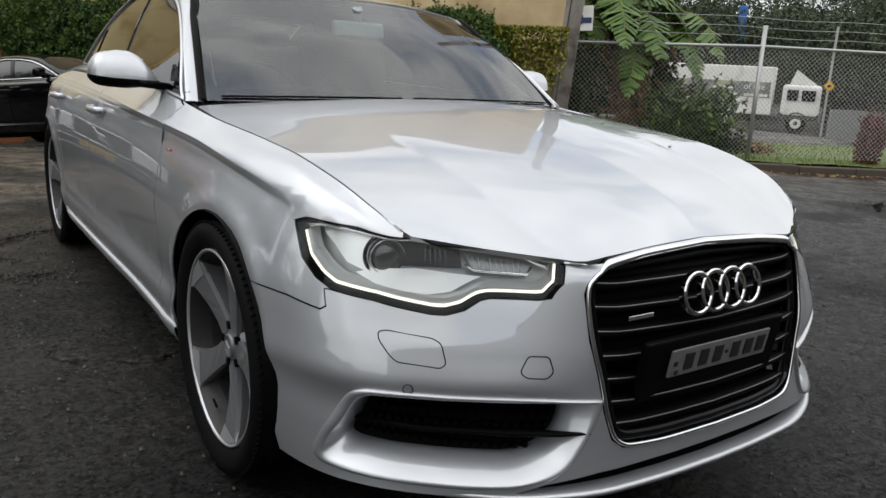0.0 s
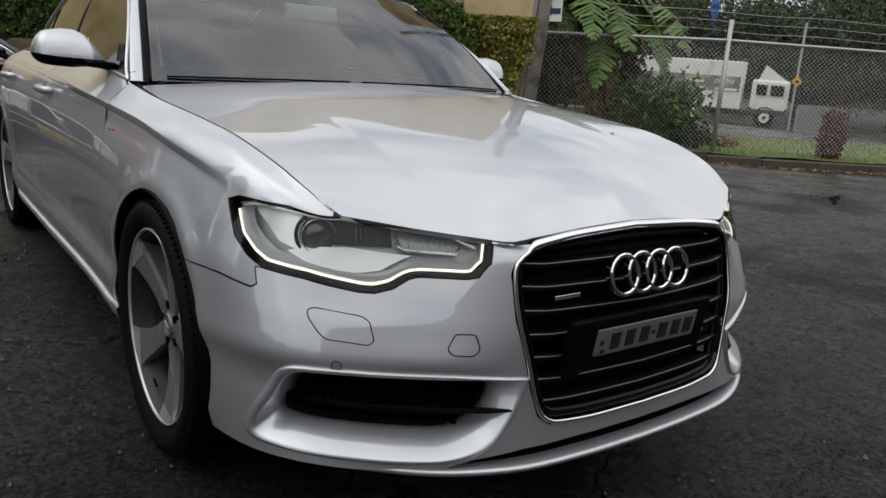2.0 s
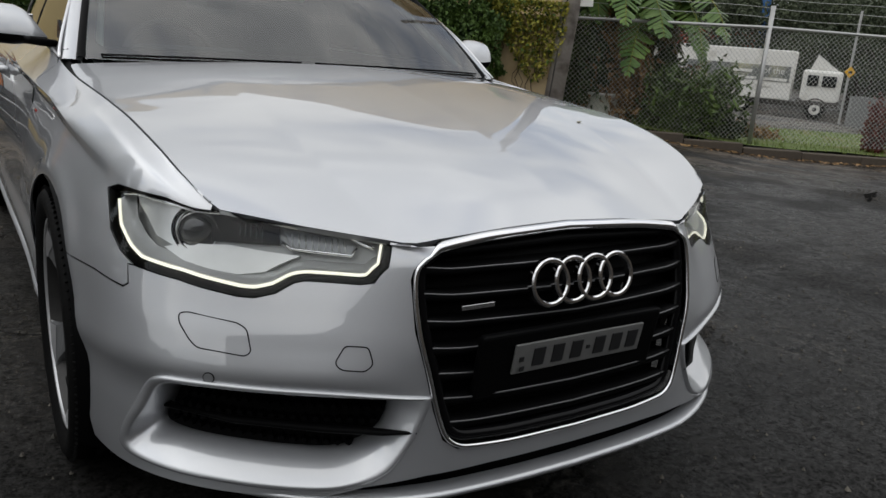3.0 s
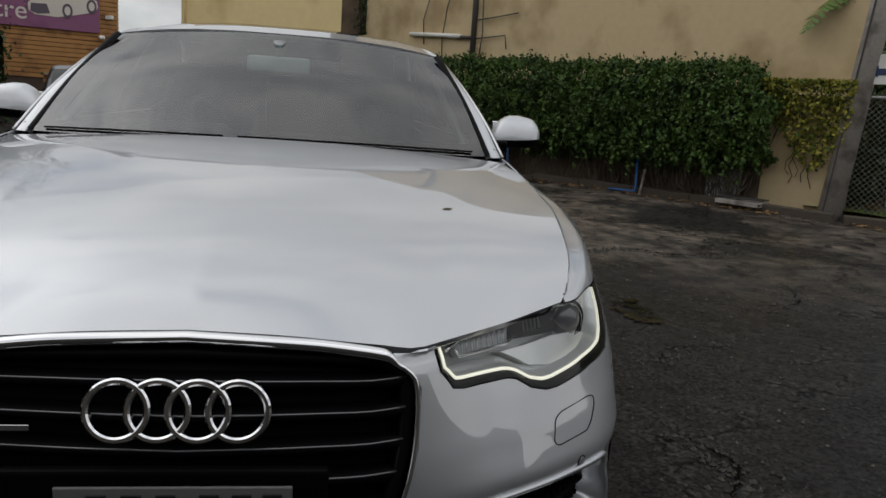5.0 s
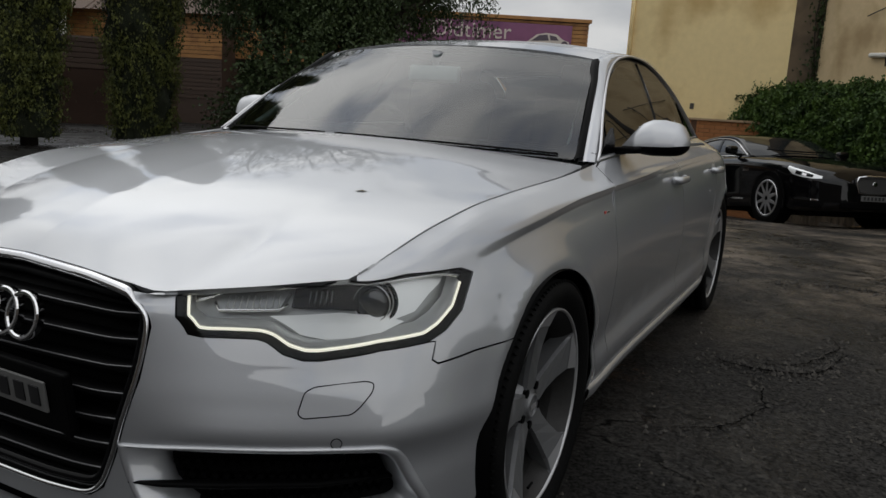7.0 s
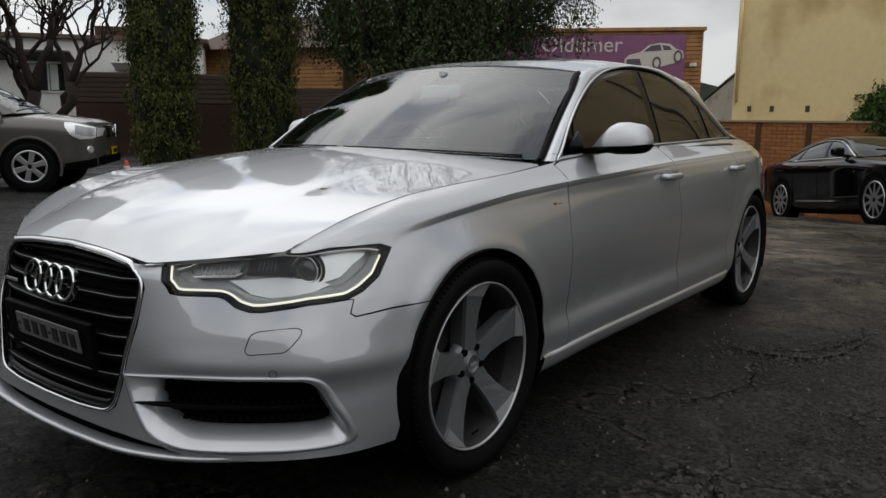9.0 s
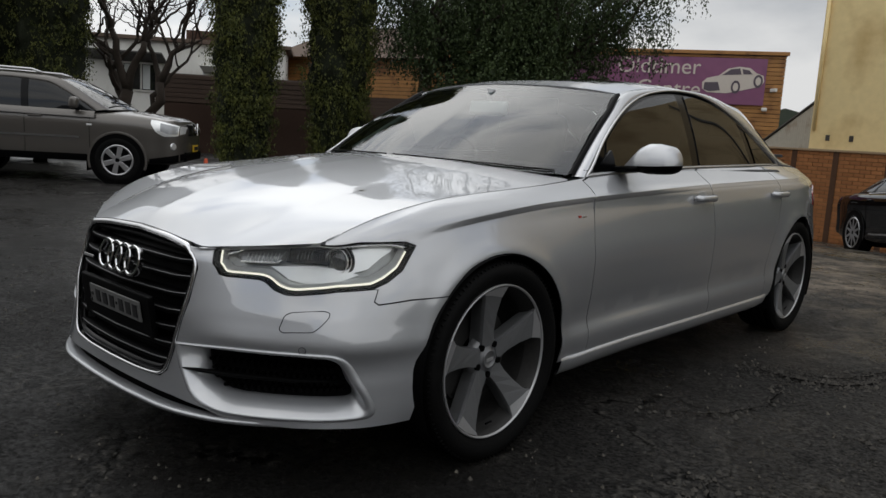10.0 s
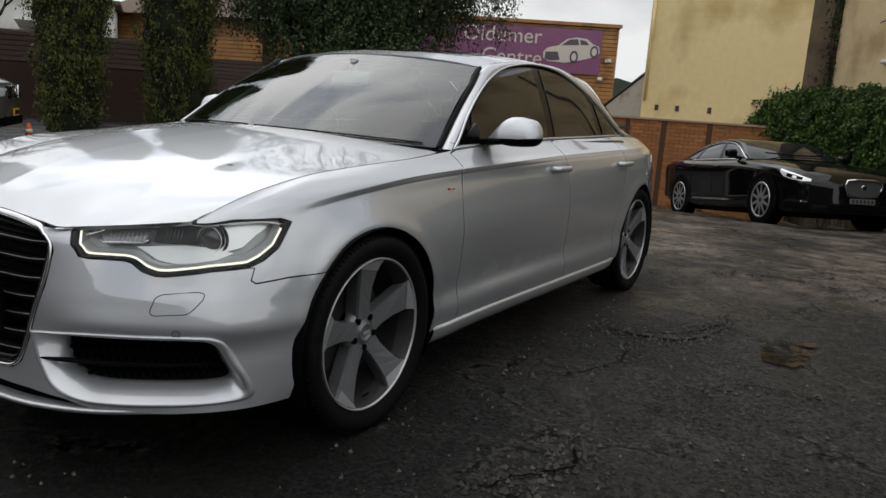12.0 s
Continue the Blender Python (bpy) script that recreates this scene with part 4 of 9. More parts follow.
for flip in (False, True):
    s = -1 if flip else 1
    loop = np.array(dlo_loop)
    pane_shape = lambda y0, y1, y2, y3: rounded([(y, 0.024) for y in np.linspace(y0 + 0.01, y1 - 0.01, 8)] + [(y, d_of(y) - 0.028) for y in np.linspace(y3 - 0.01, y2 + 0.01, 12)], 0.012)
    panel("window_frame", flank, loop, GLOSS_BLACK, doors[flip, 0], "gloss black window frame", holes=[pane_shape(0.80, 1.66, 0.87, 1.735), pane_shape(1.755, 2.50, 1.84, 2.46)], step=0.05, gap=0.0, depth=0.0, lift=-0.008, mirror=flip)
    def pane(name, y0, y1, y2, y3, owner):
        """A pane between slanted edges: y0..y1 along the bottom, y2..y3 along the top."""
        tops = [(y, d_of(y) - 0.018) for y in np.linspace(y3, y2, 12)]
        lows = [(y, 0.014) for y in np.linspace(y0, y1, 8)]
        panel(name, flank, rounded(lows + tops, 0.012), SIDE_GLASS, owner, "dark tinted window", step=0.06, gap=0.0, depth=0.004, lift=-0.003, mirror=flip)
    pane("front_window", 0.80, 1.66, 0.87, 1.735, doors[flip, 0])
    pane("rear_side_window", 1.755, 2.50, 1.84, 2.46, doors[flip, 1])
    pane("quarter_window", 2.60, 3.0, 2.57, 2.90, doors[flip, 1])
    p = [flank.at(s * u, v)[0] + flank.normal(s * u, v)[0] * 0.003 for u, v in resample(loop, 0.04)]
    belt = [(y, 0.0) for y in np.linspace(0.66, 3.05, 40)]
    rows = [[shell.at(s * side(y, 0.9)[0], 0.975)[0] - (0, 0, 0.004) for y, d in belt], [flank.at(s * y, 0.0)[0] + flank.normal(s * y, 0.0)[0] * 0.004 for y, d in belt], [flank.at(s * y, 0.012)[0] + flank.normal(s * y, 0.012)[0] * 0.002 for y, d in belt]]
    strip("belt_moulding", rows if flip else rows[::-1], SILVER, doors[flip, 0])
    wire("window_trim", p, 0.0055, SATIN, doors[flip, 0], "bright metal strip round the side windows", closed=True, seg=6)
    # handles
    for owner, y0 in ((doors[flip, 0], 1.455), (doors[flip, 1], 2.43)):
        pts = []
        for y, o in ((0, 0.006), (0.02, 0.030), (0.06, 0.038), (0.12, 0.038), (0.165, 0.034), (0.195, 0.008)):
            u, v = side(y0 + y, 0.862)
            pts.append(shell.at(s * u, v)[0] + np.array([s * o, 0, -0.002]))
        bm = bmesh.new()
        add_wire(bm, hermite(np.arange(6), pts, np.linspace(0, 5, 16)), [0.008] + [0.0125] * 14 + [0.009], seg=10, flat=1.25)
        part("door_handle", bm, SILVER, owner, "silver pull handle", smooth=True)
        u, v = side(y0 + 0.10, 0.862)
        c, nn = shell.at(s * u, v)[0], shell.normal(s * u, v)[0]
        bm = bmesh.new()
        bmesh.ops.create_uvsphere(bm, u_segments=20, v_segments=10, radius=1)
        bm.transform(Matrix.Translation(Vector(c)) @ Vector(nn).to_track_quat("Z", "Y").to_matrix().to_4x4() @ Matrix.Diagonal((0.05, 0.032, 0.0025, 1)))
        part("handle_recess", bm, TRIM_GREY, owner, smooth=True)

# door mirrors
TOP_LINE = ([0, 0.06, 0.14, 0.26, 0.40, 0.58, 0.74, 0.86, 1], [0.004, 0.022, 0.048, 0.080, 0.094, 0.094, 0.086, 0.076, 0.062])
DEEP_LINE = ([0, 0.08, 0.2, 0.5, 0.8, 1], [0.030, 0.044, 0.056, 0.068, 0.066, 0.060])
for flip in (False, True):
    s = -1 if flip else 1
    mirror = part("door_mirror", boxed(0.10, 0.085, 0.026, pose(s * 0.835, 0.90, 0.992, 0, -s * 6, -s * 14), 0.011, 3), BLACK, doors[flip, 0], "silver door mirror on a black foot", smooth=True)
    part("mirror_sail", extrude_poly([(0.69, 0.0), (0.88, 0.0), (0.86, 0.06), (0.83, 0.095)], 0.012, Matrix.Translation((s * 0.790, 0, 0.972)) @ Matrix(((0, 1, 0, 0), (1, 0, 0, 0), (0, 0, 1, 0), (0, 0, 0, 1)))), GLOSS_BLACK, mirror, "black sail panel")
    ts = np.r_[0, 0.03, np.linspace(0.07, 0.80, 18), 0.80 + 0.20 * np.sin(np.linspace(0.1, math.pi / 2, 12))]
    for name, material, up, scale in (("mirror_housing", SILVER, True, 1.0), ("mirror_base", BLACK, False, 0.985)):
        n, verts, faces = 22, [], []
        for t in ts:
            high = float(np.interp(t, *TOP_LINE)) if up else 0.034 * min(1, 0.55 + t) * 1.0
            deep = float(np.interp(t, *DEEP_LINE)) * scale
            end = math.sqrt(max(0.0, 1 - (max(0, t - 0.80) / 0.20) ** 2))
            high, deep = high * end, deep * end
            zc = 1.006 + 0.010 * t + 0.016 * max(0, t - 0.7)
            for j in range(n):
                a = math.pi * j / (n - 1)
                cy, cz = math.cos(a), math.sin(a)
                y = math.copysign(abs(cy) ** 0.75, cy) * deep
                z = cz**0.8 * high * (1 if up else -1)
                lean = 0.012 * (z / 0.09) if up else 0
                verts.append((s * (0.812 + 0.224 * t), 0.958 + y + 0.035 * t + lean, zc + z))
        for i in range(len(ts) - 1):
            for j in range(n - 1):
                q = (i * n + j, i * n + j + 1, (i + 1) * n + j + 1, (i + 1) * n + j)
                faces.append(q if flip != up else q[::-1])
        raw(name, verts, faces, material, mirror, "silver mirror housing" if up else "black mirror underside", smooth=True)
    part("mirror_glass", boxed(0.165, 0.006, 0.075, pose(s * 0.925, 1.025, 1.040, 0, 0, s * 6), 0.003), CHROME, mirror, "mirror glass")

# headlamps
lamp_loop = eased(lamp_uv, 0.008, 2)
# the lit strip keeps close inside the lower outline, from the outer tip to the inner top corner
crisp = eased(lamp_uv, 0.010, 1)
k0 = int(np.argmin(np.sum((crisp - np.array(lamp_uv[7])) ** 2, 1)))
led_line = shrink(crisp, 0.0185)[k0:-1]
led_line = led_line[np.r_[True, np.linalg.norm(np.diff(led_line, axis=0), axis=1) > 0.004]]
for flip in (False, True):
    s = -1 if flip else 1
    at = lambda u, v, o: shell.at(s * u, v)[0] + shell.push(s * u, v)[0] * o
    turn_over = lambda rows: rows if flip else rows[::-1]
    ring = lambda d, o: [at(u, v, o) for u, v in shrink(lamp_loop, d)]
    lamp = panel("headlamp", shell, lamp_loop, LAMP_GREY, sedan, "clear headlamp with a lit white strip", step=0.035, gap=0.001, depth=0.0, lift=-0.062, mirror=flip)
    strip("lamp_wall", turn_over([ring(0.0085, -0.010), ring(0.0095, -0.025)]), BLACK, lamp, closed=True)
    strip("lamp_bezel", turn_over([ring(-0.0005, -0.002), ring(0.0065, -0.004), ring(0.0087, -0.010)]), BLACK, lamp, "black bezel", closed=True)
    panel("lamp_cover", shell, lamp_loop, LAMP_GLASS, lamp, "clear lamp cover", step=0.03, gap=0.0015, depth=0.0, lift=0.0012, mirror=flip)
    fine = led_line
    wire("light_strip", [at(u, v, -0.013) for u, v in fine], 0.0029, LED, lamp, "lit white daytime strip", seg=8)
    strip("strip_seat", turn_over([[at(u, v - o, d) for u, v in fine] for o, d in ((0.0045, -0.012), (0.002, -0.014), (-0.008, -0.020), (-0.02, -0.045))]), REFLECTOR, lamp, "silver seat of the strip")
    # upper bright rail
    rail = [(0.478, 0.86), (0.56, 0.922), (0.66, 0.945), (0.78, 0.918), (0.90, 0.888), (1.04, 0.842), (1.125, 0.80)]
    wire("bright_rail", [at(u, v, -0.014) for u, v in hermite(np.arange(7), rail, np.linspace(0, 6, 50))], 0.0042, CHROME, lamp, "bright rail along the lamp's top", seg=6)
    # silver wedge and inner reflectors
    panel("silver_wedge", shell, [(0.63, 0.73), (0.665, 0.70), (0.70, 0.672), (0.757, 0.660), (0.88, 0.672), (0.95, 0.695), (0.88, 0.735), (0.79, 0.755), (0.70, 0.74)], REFLECTOR, lamp, "silver wedge", step=0.03, gap=0, depth=0.03, lift=-0.03, mirror=flip)
    panel("outer_reflector", shell, [(0.905, 0.70), (0.985, 0.715), (1.035, 0.765), (1.075, 0.79), (1.09, 0.81), (1.03, 0.835), (0.93, 0.87), (0.905, 0.80)], REFLECTOR, lamp, "silver reflector", step=0.03, gap=0, depth=0.02, lift=-0.035, mirror=flip)
    panel("inner_reflector", shell, [(0.515, 0.82), (0.525, 0.745), (0.65, 0.76), (0.67, 0.88), (0.55, 0.875)], TRIM_GREY, lamp, "ribbed reflector", step=0.02, gap=0, depth=0.02, lift=-0.036, mirror=flip)
    for j in range(9):
        u = 0.535 + j * 0.014
        wire("reflector_rib", [at(u, 0.765, -0.035), at(u + 0.004, 0.855, -0.035)], 0.0018, REFLECTOR, lamp, seg=5)
    wire("reflector_edge", [at(u, v, -0.030) for u, v in ((0.512, 0.82), (0.522, 0.752), (0.65, 0.762), (0.67, 0.80))], 0.0035, CHROME, lamp, seg=6)
    panel("dark_recess", shell, [(0.675, 0.765), (0.79, 0.755), (0.90, 0.745), (0.905, 0.87), (0.80, 0.905), (0.685, 0.925)], GLOSS_BLACK, lamp, step=0.03, gap=0, depth=0.01, lift=-0.046, mirror=flip)
    for j in range(5):
        u = 0.715 + j * 0.013
        wire("recess_louvre", [at(u, 0.80, -0.042), at(u + 0.004, 0.87, -0.042)], 0.0008, TRIM_GREY, lamp, seg=5)
    c, nn = at(0.875, 0.79, -0.042), shell.normal(s * 0.80, 0.70)[0]
    aim_m = Matrix.Translation(Vector(c)) @ Vector((nn[0] * 0.4, nn[1], 0.02)).to_track_quat("Z", "Y").to_matrix().to_4x4()
    bm = bmesh.new()
    bmesh.ops.create_uvsphere(bm, u_segments=28, v_segments=16, radius=0.036)
    bm.transform(aim_m @ Matrix.Diagonal((1, 1, 0.7, 1)))
    part("projector_lens", bm, PROJECTOR, lamp, "dark projector lens", smooth=True)
    bm = lathe([(0.036, -0.02), (0.0365, 0.010), (0.038, 0.013), (0.0395, 0.010), (0.0395, -0.02)], 36, "z")
    bm.transform(aim_m)
    part("projector_ring", bm, CHROME, lamp, "bright projector ring", smooth=True)
    bm = lathe([(0.0412, -0.01), (0.048, 0.002), (0.050, -0.012)], 36, "z")
    bm.transform(aim_m)
    part("projector_collar", bm, GLOSS_BLACK, lamp, "black collar", smooth=True)

# wheels
SPOKE = [(0.045, -0.034), (0.10, -0.028), (0.16, -0.031), (0.215, -0.040), (0.246, -0.056), (0.252, -0.066), (0.260, 0.0), (0.250, 0.074), (0.240, 0.060), (0.222, 0.054), (0.16, 0.043), (0.10, 0.036), (0.045, 0.037)]


def road_wheel(m, parent=None):
    w = thing("wheel", "", "", m) if parent is None else new("wheel")
    w.empty_display_size = 0.1
    if parent is not None:
        w.parent = parent
        w.matrix_basis = m
    tread = [(0.265, 0.092), (0.280, 0.108), (0.305, 0.119), (0.325, 0.117), (0.338, 0.105), (0.3415, 0.088), (0.343, 0.045)]
    grooves = []
    for x in (0.062, 0.022, -0.022, -0.062):
        grooves += [(0.343, x + 0.005), (0.336, x + 0.004), (0.336, x - 0.004), (0.343, x - 0.005)]
    prof = tread[:-1] + grooves + [(r, -x) for r, x in tread[::-1]][1:]
    tyre = part("tyre", lathe(prof, 96), RUBBER, w, "black low-profile tyre", smooth=False)
    for f in tyre.data.polygons:
        f.use_smooth = True
    bm = bmesh.new()
    for j in range(110):
        a = 2 * math.pi * j / 110
        add_box(bm, 0.026, 0.0028, 0.008, Matrix.Rotation(a, 4, "X") @ pose(0.098, 0, 0.3345, 0, -36, 0))
    tagged(part("tread_block", bm, RUBBER, tyre), kind="stuff")
    part("rim_lip", lathe([(0.2665, 0.088), (0.2675, 0.101), (0.2645, 0.104), (0.2615, 0.102), (0.2595, 0.097)], 96), RIM_FACE, w, "bright rim edge", smooth=True)
    part("rim_well", lathe([(0.2595, 0.097), (0.253, 0.086), (0.247, 0.07), (0.238, 0.04)], 96), DARK_METAL, w, smooth=True)
    part("rim_barrel", lathe([(0.240, 0.045), (0.236, 0.0), (0.234, -0.09), (0.10, -0.10)], 64), DARK_METAL, w, smooth=True)
    for k in range(5):
        a = math.radians(90 + 72 * k)
        front, rear = [], []
        verts, faces = [], []
        n = len(SPOKE)
        for r, t in SPOKE:
            x = 0.060 + 0.036 * (r / 0.25) ** 2.2
            chamfer = 0.008 if r < 0.24 else 0.002
            tt = t - math.copysign(0.0025, t) if abs(t) > 0.001 else t
            front.append((x, r, tt))
            rear.append((x - chamfer - 0.004, r, t))
        deep = [(x - 0.05, r, t * 0.8) for x, r, t in rear]
        verts = front + rear + deep
        faces = [tuple(range(n))[::-1]]
        for b in (0, n):
            faces += [(b + i, b + (i + 1) % n, b + n + (i + 1) % n, b + n + i) for i in range(n)]
        c, s_ = math.cos(a), math.sin(a)
        verts = [(x, r * c - t * s_, r * s_ + t * c) for x, r, t in verts]
        spoke = raw("spoke", verts, faces, RIM, w, "grey blade spoke with bright tip")
        tip = [(0.216, -0.037), (0.2475, -0.054), (0.2515, -0.062), (0.259, 0.0), (0.2495, 0.070), (0.241, 0.057), (0.236, 0.03)]
        tv = [(0.0605 + 0.036 * (r / 0.25) ** 2.2 + 0.0012, r * c - t * s_, r * s_ + t * c) for r, t in tip]
        raw("spoke_tip", tv, [tuple(range(len(tip)))[::-1]], RIM_FACE, spoke, "machined spoke tip")
        b = a + math.radians(36)
        bm = bmesh.new()
        add_tube(bm, 0.0115, 0.0115, 0.012, Matrix.Translation((0.053, 0.056 * math.cos(b), 0.056 * math.sin(b))) @ Matrix.Rotation(math.pi / 2, 4, "Y"), 14)
        part("wheel_bolt", bm, BLACK, w)
    part("hub", lathe([(0.078, 0.02), (0.075, 0.052), (0.040, 0.060), (0.034, 0.064)], 40), RIM, w, smooth=True)
    part("hub_cap", lathe([(0.034, 0.060), (0.033, 0.069), (0.028, 0.071), (0.027, 0.068), (0.0005, 0.070)], 36), RIM, w, "grey hub cap with a plain mark", smooth=True)
    part("hub_mark", boxed(0.002, 0.034, 0.012, pose(0.0705, 0, 0), 0.0008), RIM_FACE, w)
    part("brake_disc", lathe([(0.07, -0.012), (0.07, -0.005), (0.172, -0.005), (0.172, -0.03), (0.07, -0.03)], 60), DARK_METAL, w, "dull brake disc")
    part("brake_caliper", boxed(0.06, 0.075, 0.15, pose(-0.012, -0.155, 0.045, 18), 0.012), DARK_METAL, w, "grey brake caliper")
    bm = bmesh.new()
    add_tube(bm, 0.004, 0.004, 0.03, pose(0.078, 0.004, -0.226, 90, 0, 0), 8)
    part("tyre_valve", bm, BLACK, w)
    return w


first = road_wheel(pose(0.818, 0, 0.343, 4, 0, 0), sedan)
for x, y, turn, rz in ((0.812, 2.912, 20, 0), (-0.818, 0, -22, 180), (-0.812, 2.912, 8, 180)):
    made = copy_thing(first, pose(x, y, 0.343, 0, 0, rz) @ pose(0, 0, 0, turn, 0, 0))
    made.parent = sedan

# underbody and cabin
part("underbody", boxed(1.14, 4.3, 0.30, pose(0, 1.55, 0.34), 0.05), BLACK, sedan)
part("radiator_panel", boxed(0.76, 0.05, 0.40, pose(0, -0.68, 0.46), 0.02), BLACK, sedan)
part("cabin_floor", boxed(1.5, 2.7, 0.1, pose(0, 1.95, 0.52), 0.02), CABIN, sedan)
bm = boxed(1.36, 0.56, 0.10, pose(0, 0.80, 0.89, -4), 0.04, 3)
add_box(bm, 0.42, 0.22, 0.09, pose(-0.36, 0.92, 0.95, -12), 0.04, 3)
part("dashboard", bm, CABIN, sedan, "dark dashboard")
part("cowl", boxed(1.28, 0.26, 0.03, pose(0, 0.55, 0.915, 8), 0.01), BLACK, sedan, "black cowl under the windscreen")
for x in (-0.36, 0.36):
    seat = part("front_seat", boxed(0.50, 0.52, 0.16, pose(x, 1.50, 0.64, 6), 0.06, 3), CABIN, sedan, "dark front seat")
    part("seat_back", boxed(0.48, 0.13, 0.64, pose(x, 1.80, 0.93, -14), 0.06, 3), CABIN, seat, smooth=True)
    part("headrest", boxed(0.27, 0.10, 0.18, pose(x, 1.90, 1.27, -10), 0.045, 3), CABIN, seat, smooth=True)
bench = part("rear_bench", boxed(1.30, 0.5, 0.16, pose(0, 2.5, 0.64, 6), 0.06, 3), CABIN, sedan, "dark rear bench")
part("bench_back", boxed(1.28, 0.14, 0.58, pose(0, 2.85, 0.90, -20), 0.06, 3), CABIN, bench)
for x in (-0.40, 0.40):
    part("headrest", boxed(0.24, 0.09, 0.13, pose(x, 2.95, 1.20, -14), 0.04, 3), CABIN, bench)
part("parcel_shelf", boxed(1.2, 0.5, 0.02, pose(0, 3.2, 1.07), 0.005), CABIN, sedan)
part("headlining", boxed(1.0, 1.15, 0.012, pose(0, 2.0, 1.345), 0.004), CABIN_GREY, sedan, "grey headlining")
for x in (-1, 1):
    part("door_lining", boxed(0.05, 2.2, 0.42, pose(x * 0.78, 1.75, 0.78), 0.02), CABIN, sedan)
    part("pillar_lining", boxed(0.03, 0.56, 0.03, pose(x * 0.655, 0.89, 1.095, 31, 0, x * 11), 0.01), CABIN_GREY, sedan, "light grey pillar lining")
inside_mirror = part("inside_mirror", boxed(0.235, 0.03, 0.068, pose(0, 0.985, 1.232, -8), 0.014, 3), MIRROR_GREY, sedan, "grey inside mirror", smooth=True)
bm = bmesh.new()
add_tube(bm, 0.012, 0.024, 0.060, pose(0, 0.99, 1.262, -12), 16)
part("mirror_stalk", bm, TRIM_GREY, inside_mirror, smooth=True)
steer = part("steering_wheel", boxed(0.15, 0.05, 0.11, pose(-0.36, 1.10, 0.92, -22), 0.03, 3), CABIN, sedan, "dark steering wheel")
wire("steering_rim", [pose(-0.36, 1.12, 0.92, -22) @ Vector((0.18 * math.cos(a), 0, 0.18 * math.sin(a))) for a in np.linspace(0, 2 * math.pi, 30, endpoint=False)], 0.014, CABIN, steer, closed=True, seg=8)
# wipers along the foot of the windscreen
for w0, w1 in ((-0.10, 0.92), (-0.93, -0.16)):
    ws = np.linspace(w0, w1, 12)
    rest = screen.at(np.abs(ws), 0.034 - 0.012 * ws**2) * np.c_[np.where(ws < 0, -1, 1), np.ones(12), np.ones(12)]
    pts = [tuple(float(c) for c in p) for p in rest + (0, -0.003, 0.005)]
    blade = wire("wiper", pts, 0.0036, BLACK, sedan, "black wiper", seg=6)
# a small dead leaf on the bonnet
dead = thing("fallen_leaf", "small dead brown leaf lying on the bonnet", "leaf", pose(0.494, -0.267, 0.891 + 0.0008, 0, 0, 30) @ Matrix.Scale(0.75, 4))
raw("leaf_blade", [(-0.022, 0, 0.0), (-0.009, 0.006, 0.0004), (0.003, 0.008, 0.002), (0.014, 0.004, 0.0004), (0.024, 0.001, 0.003), (0.012, -0.006, 0.0006), (0.002, -0.007, 0.002), (-0.010, -0.004, 0.0004)], [tuple(range(8))], mat("dead_leaf", (0.17, 0.14, 0.05), 0.8, scale=60, vary=0.3), dead)

# ---- the yard ----
def ramp(a, b, x):
    t = np.clip((np.asarray(x, float) - a) / (b - a), 0, 1)
    return t * t * (3 - 2 * t)


def ground_z(x, y):
    """The yard falls away behind the sedan and lies a little higher by the trees."""
    yy = np.clip(np.asarray(y, float) - 2.5, 0, 11.5)
    fall = 0.00056 * yy**3
    x = np.asarray(x, float)
    fall = fall * ramp(-12, -3, x) * (1 - 0.88 * ramp(0.9, 4.2, x))
    s, d = 0.867 * (x - 6.75) - 0.497 * (np.asarray(y, float) - 7.1), -0.497 * (x - 6.75) - 0.868 * (np.asarray(y, float) - 7.1)
    by_wire = 0.27 * ramp(-0.6, 4.0, s) * ramp(5.5, 0.7, d)
    return -fall - by_wire + 0.03 * ramp(-5, -9, x) * ramp(9, 5, y) - (0.75 * ramp(18.5, 28.5, x) + 0.28 * ramp(27, 34, x)) * ramp(-6, 4, y)


gz = lambda x, y: float(ground_z(x, y))


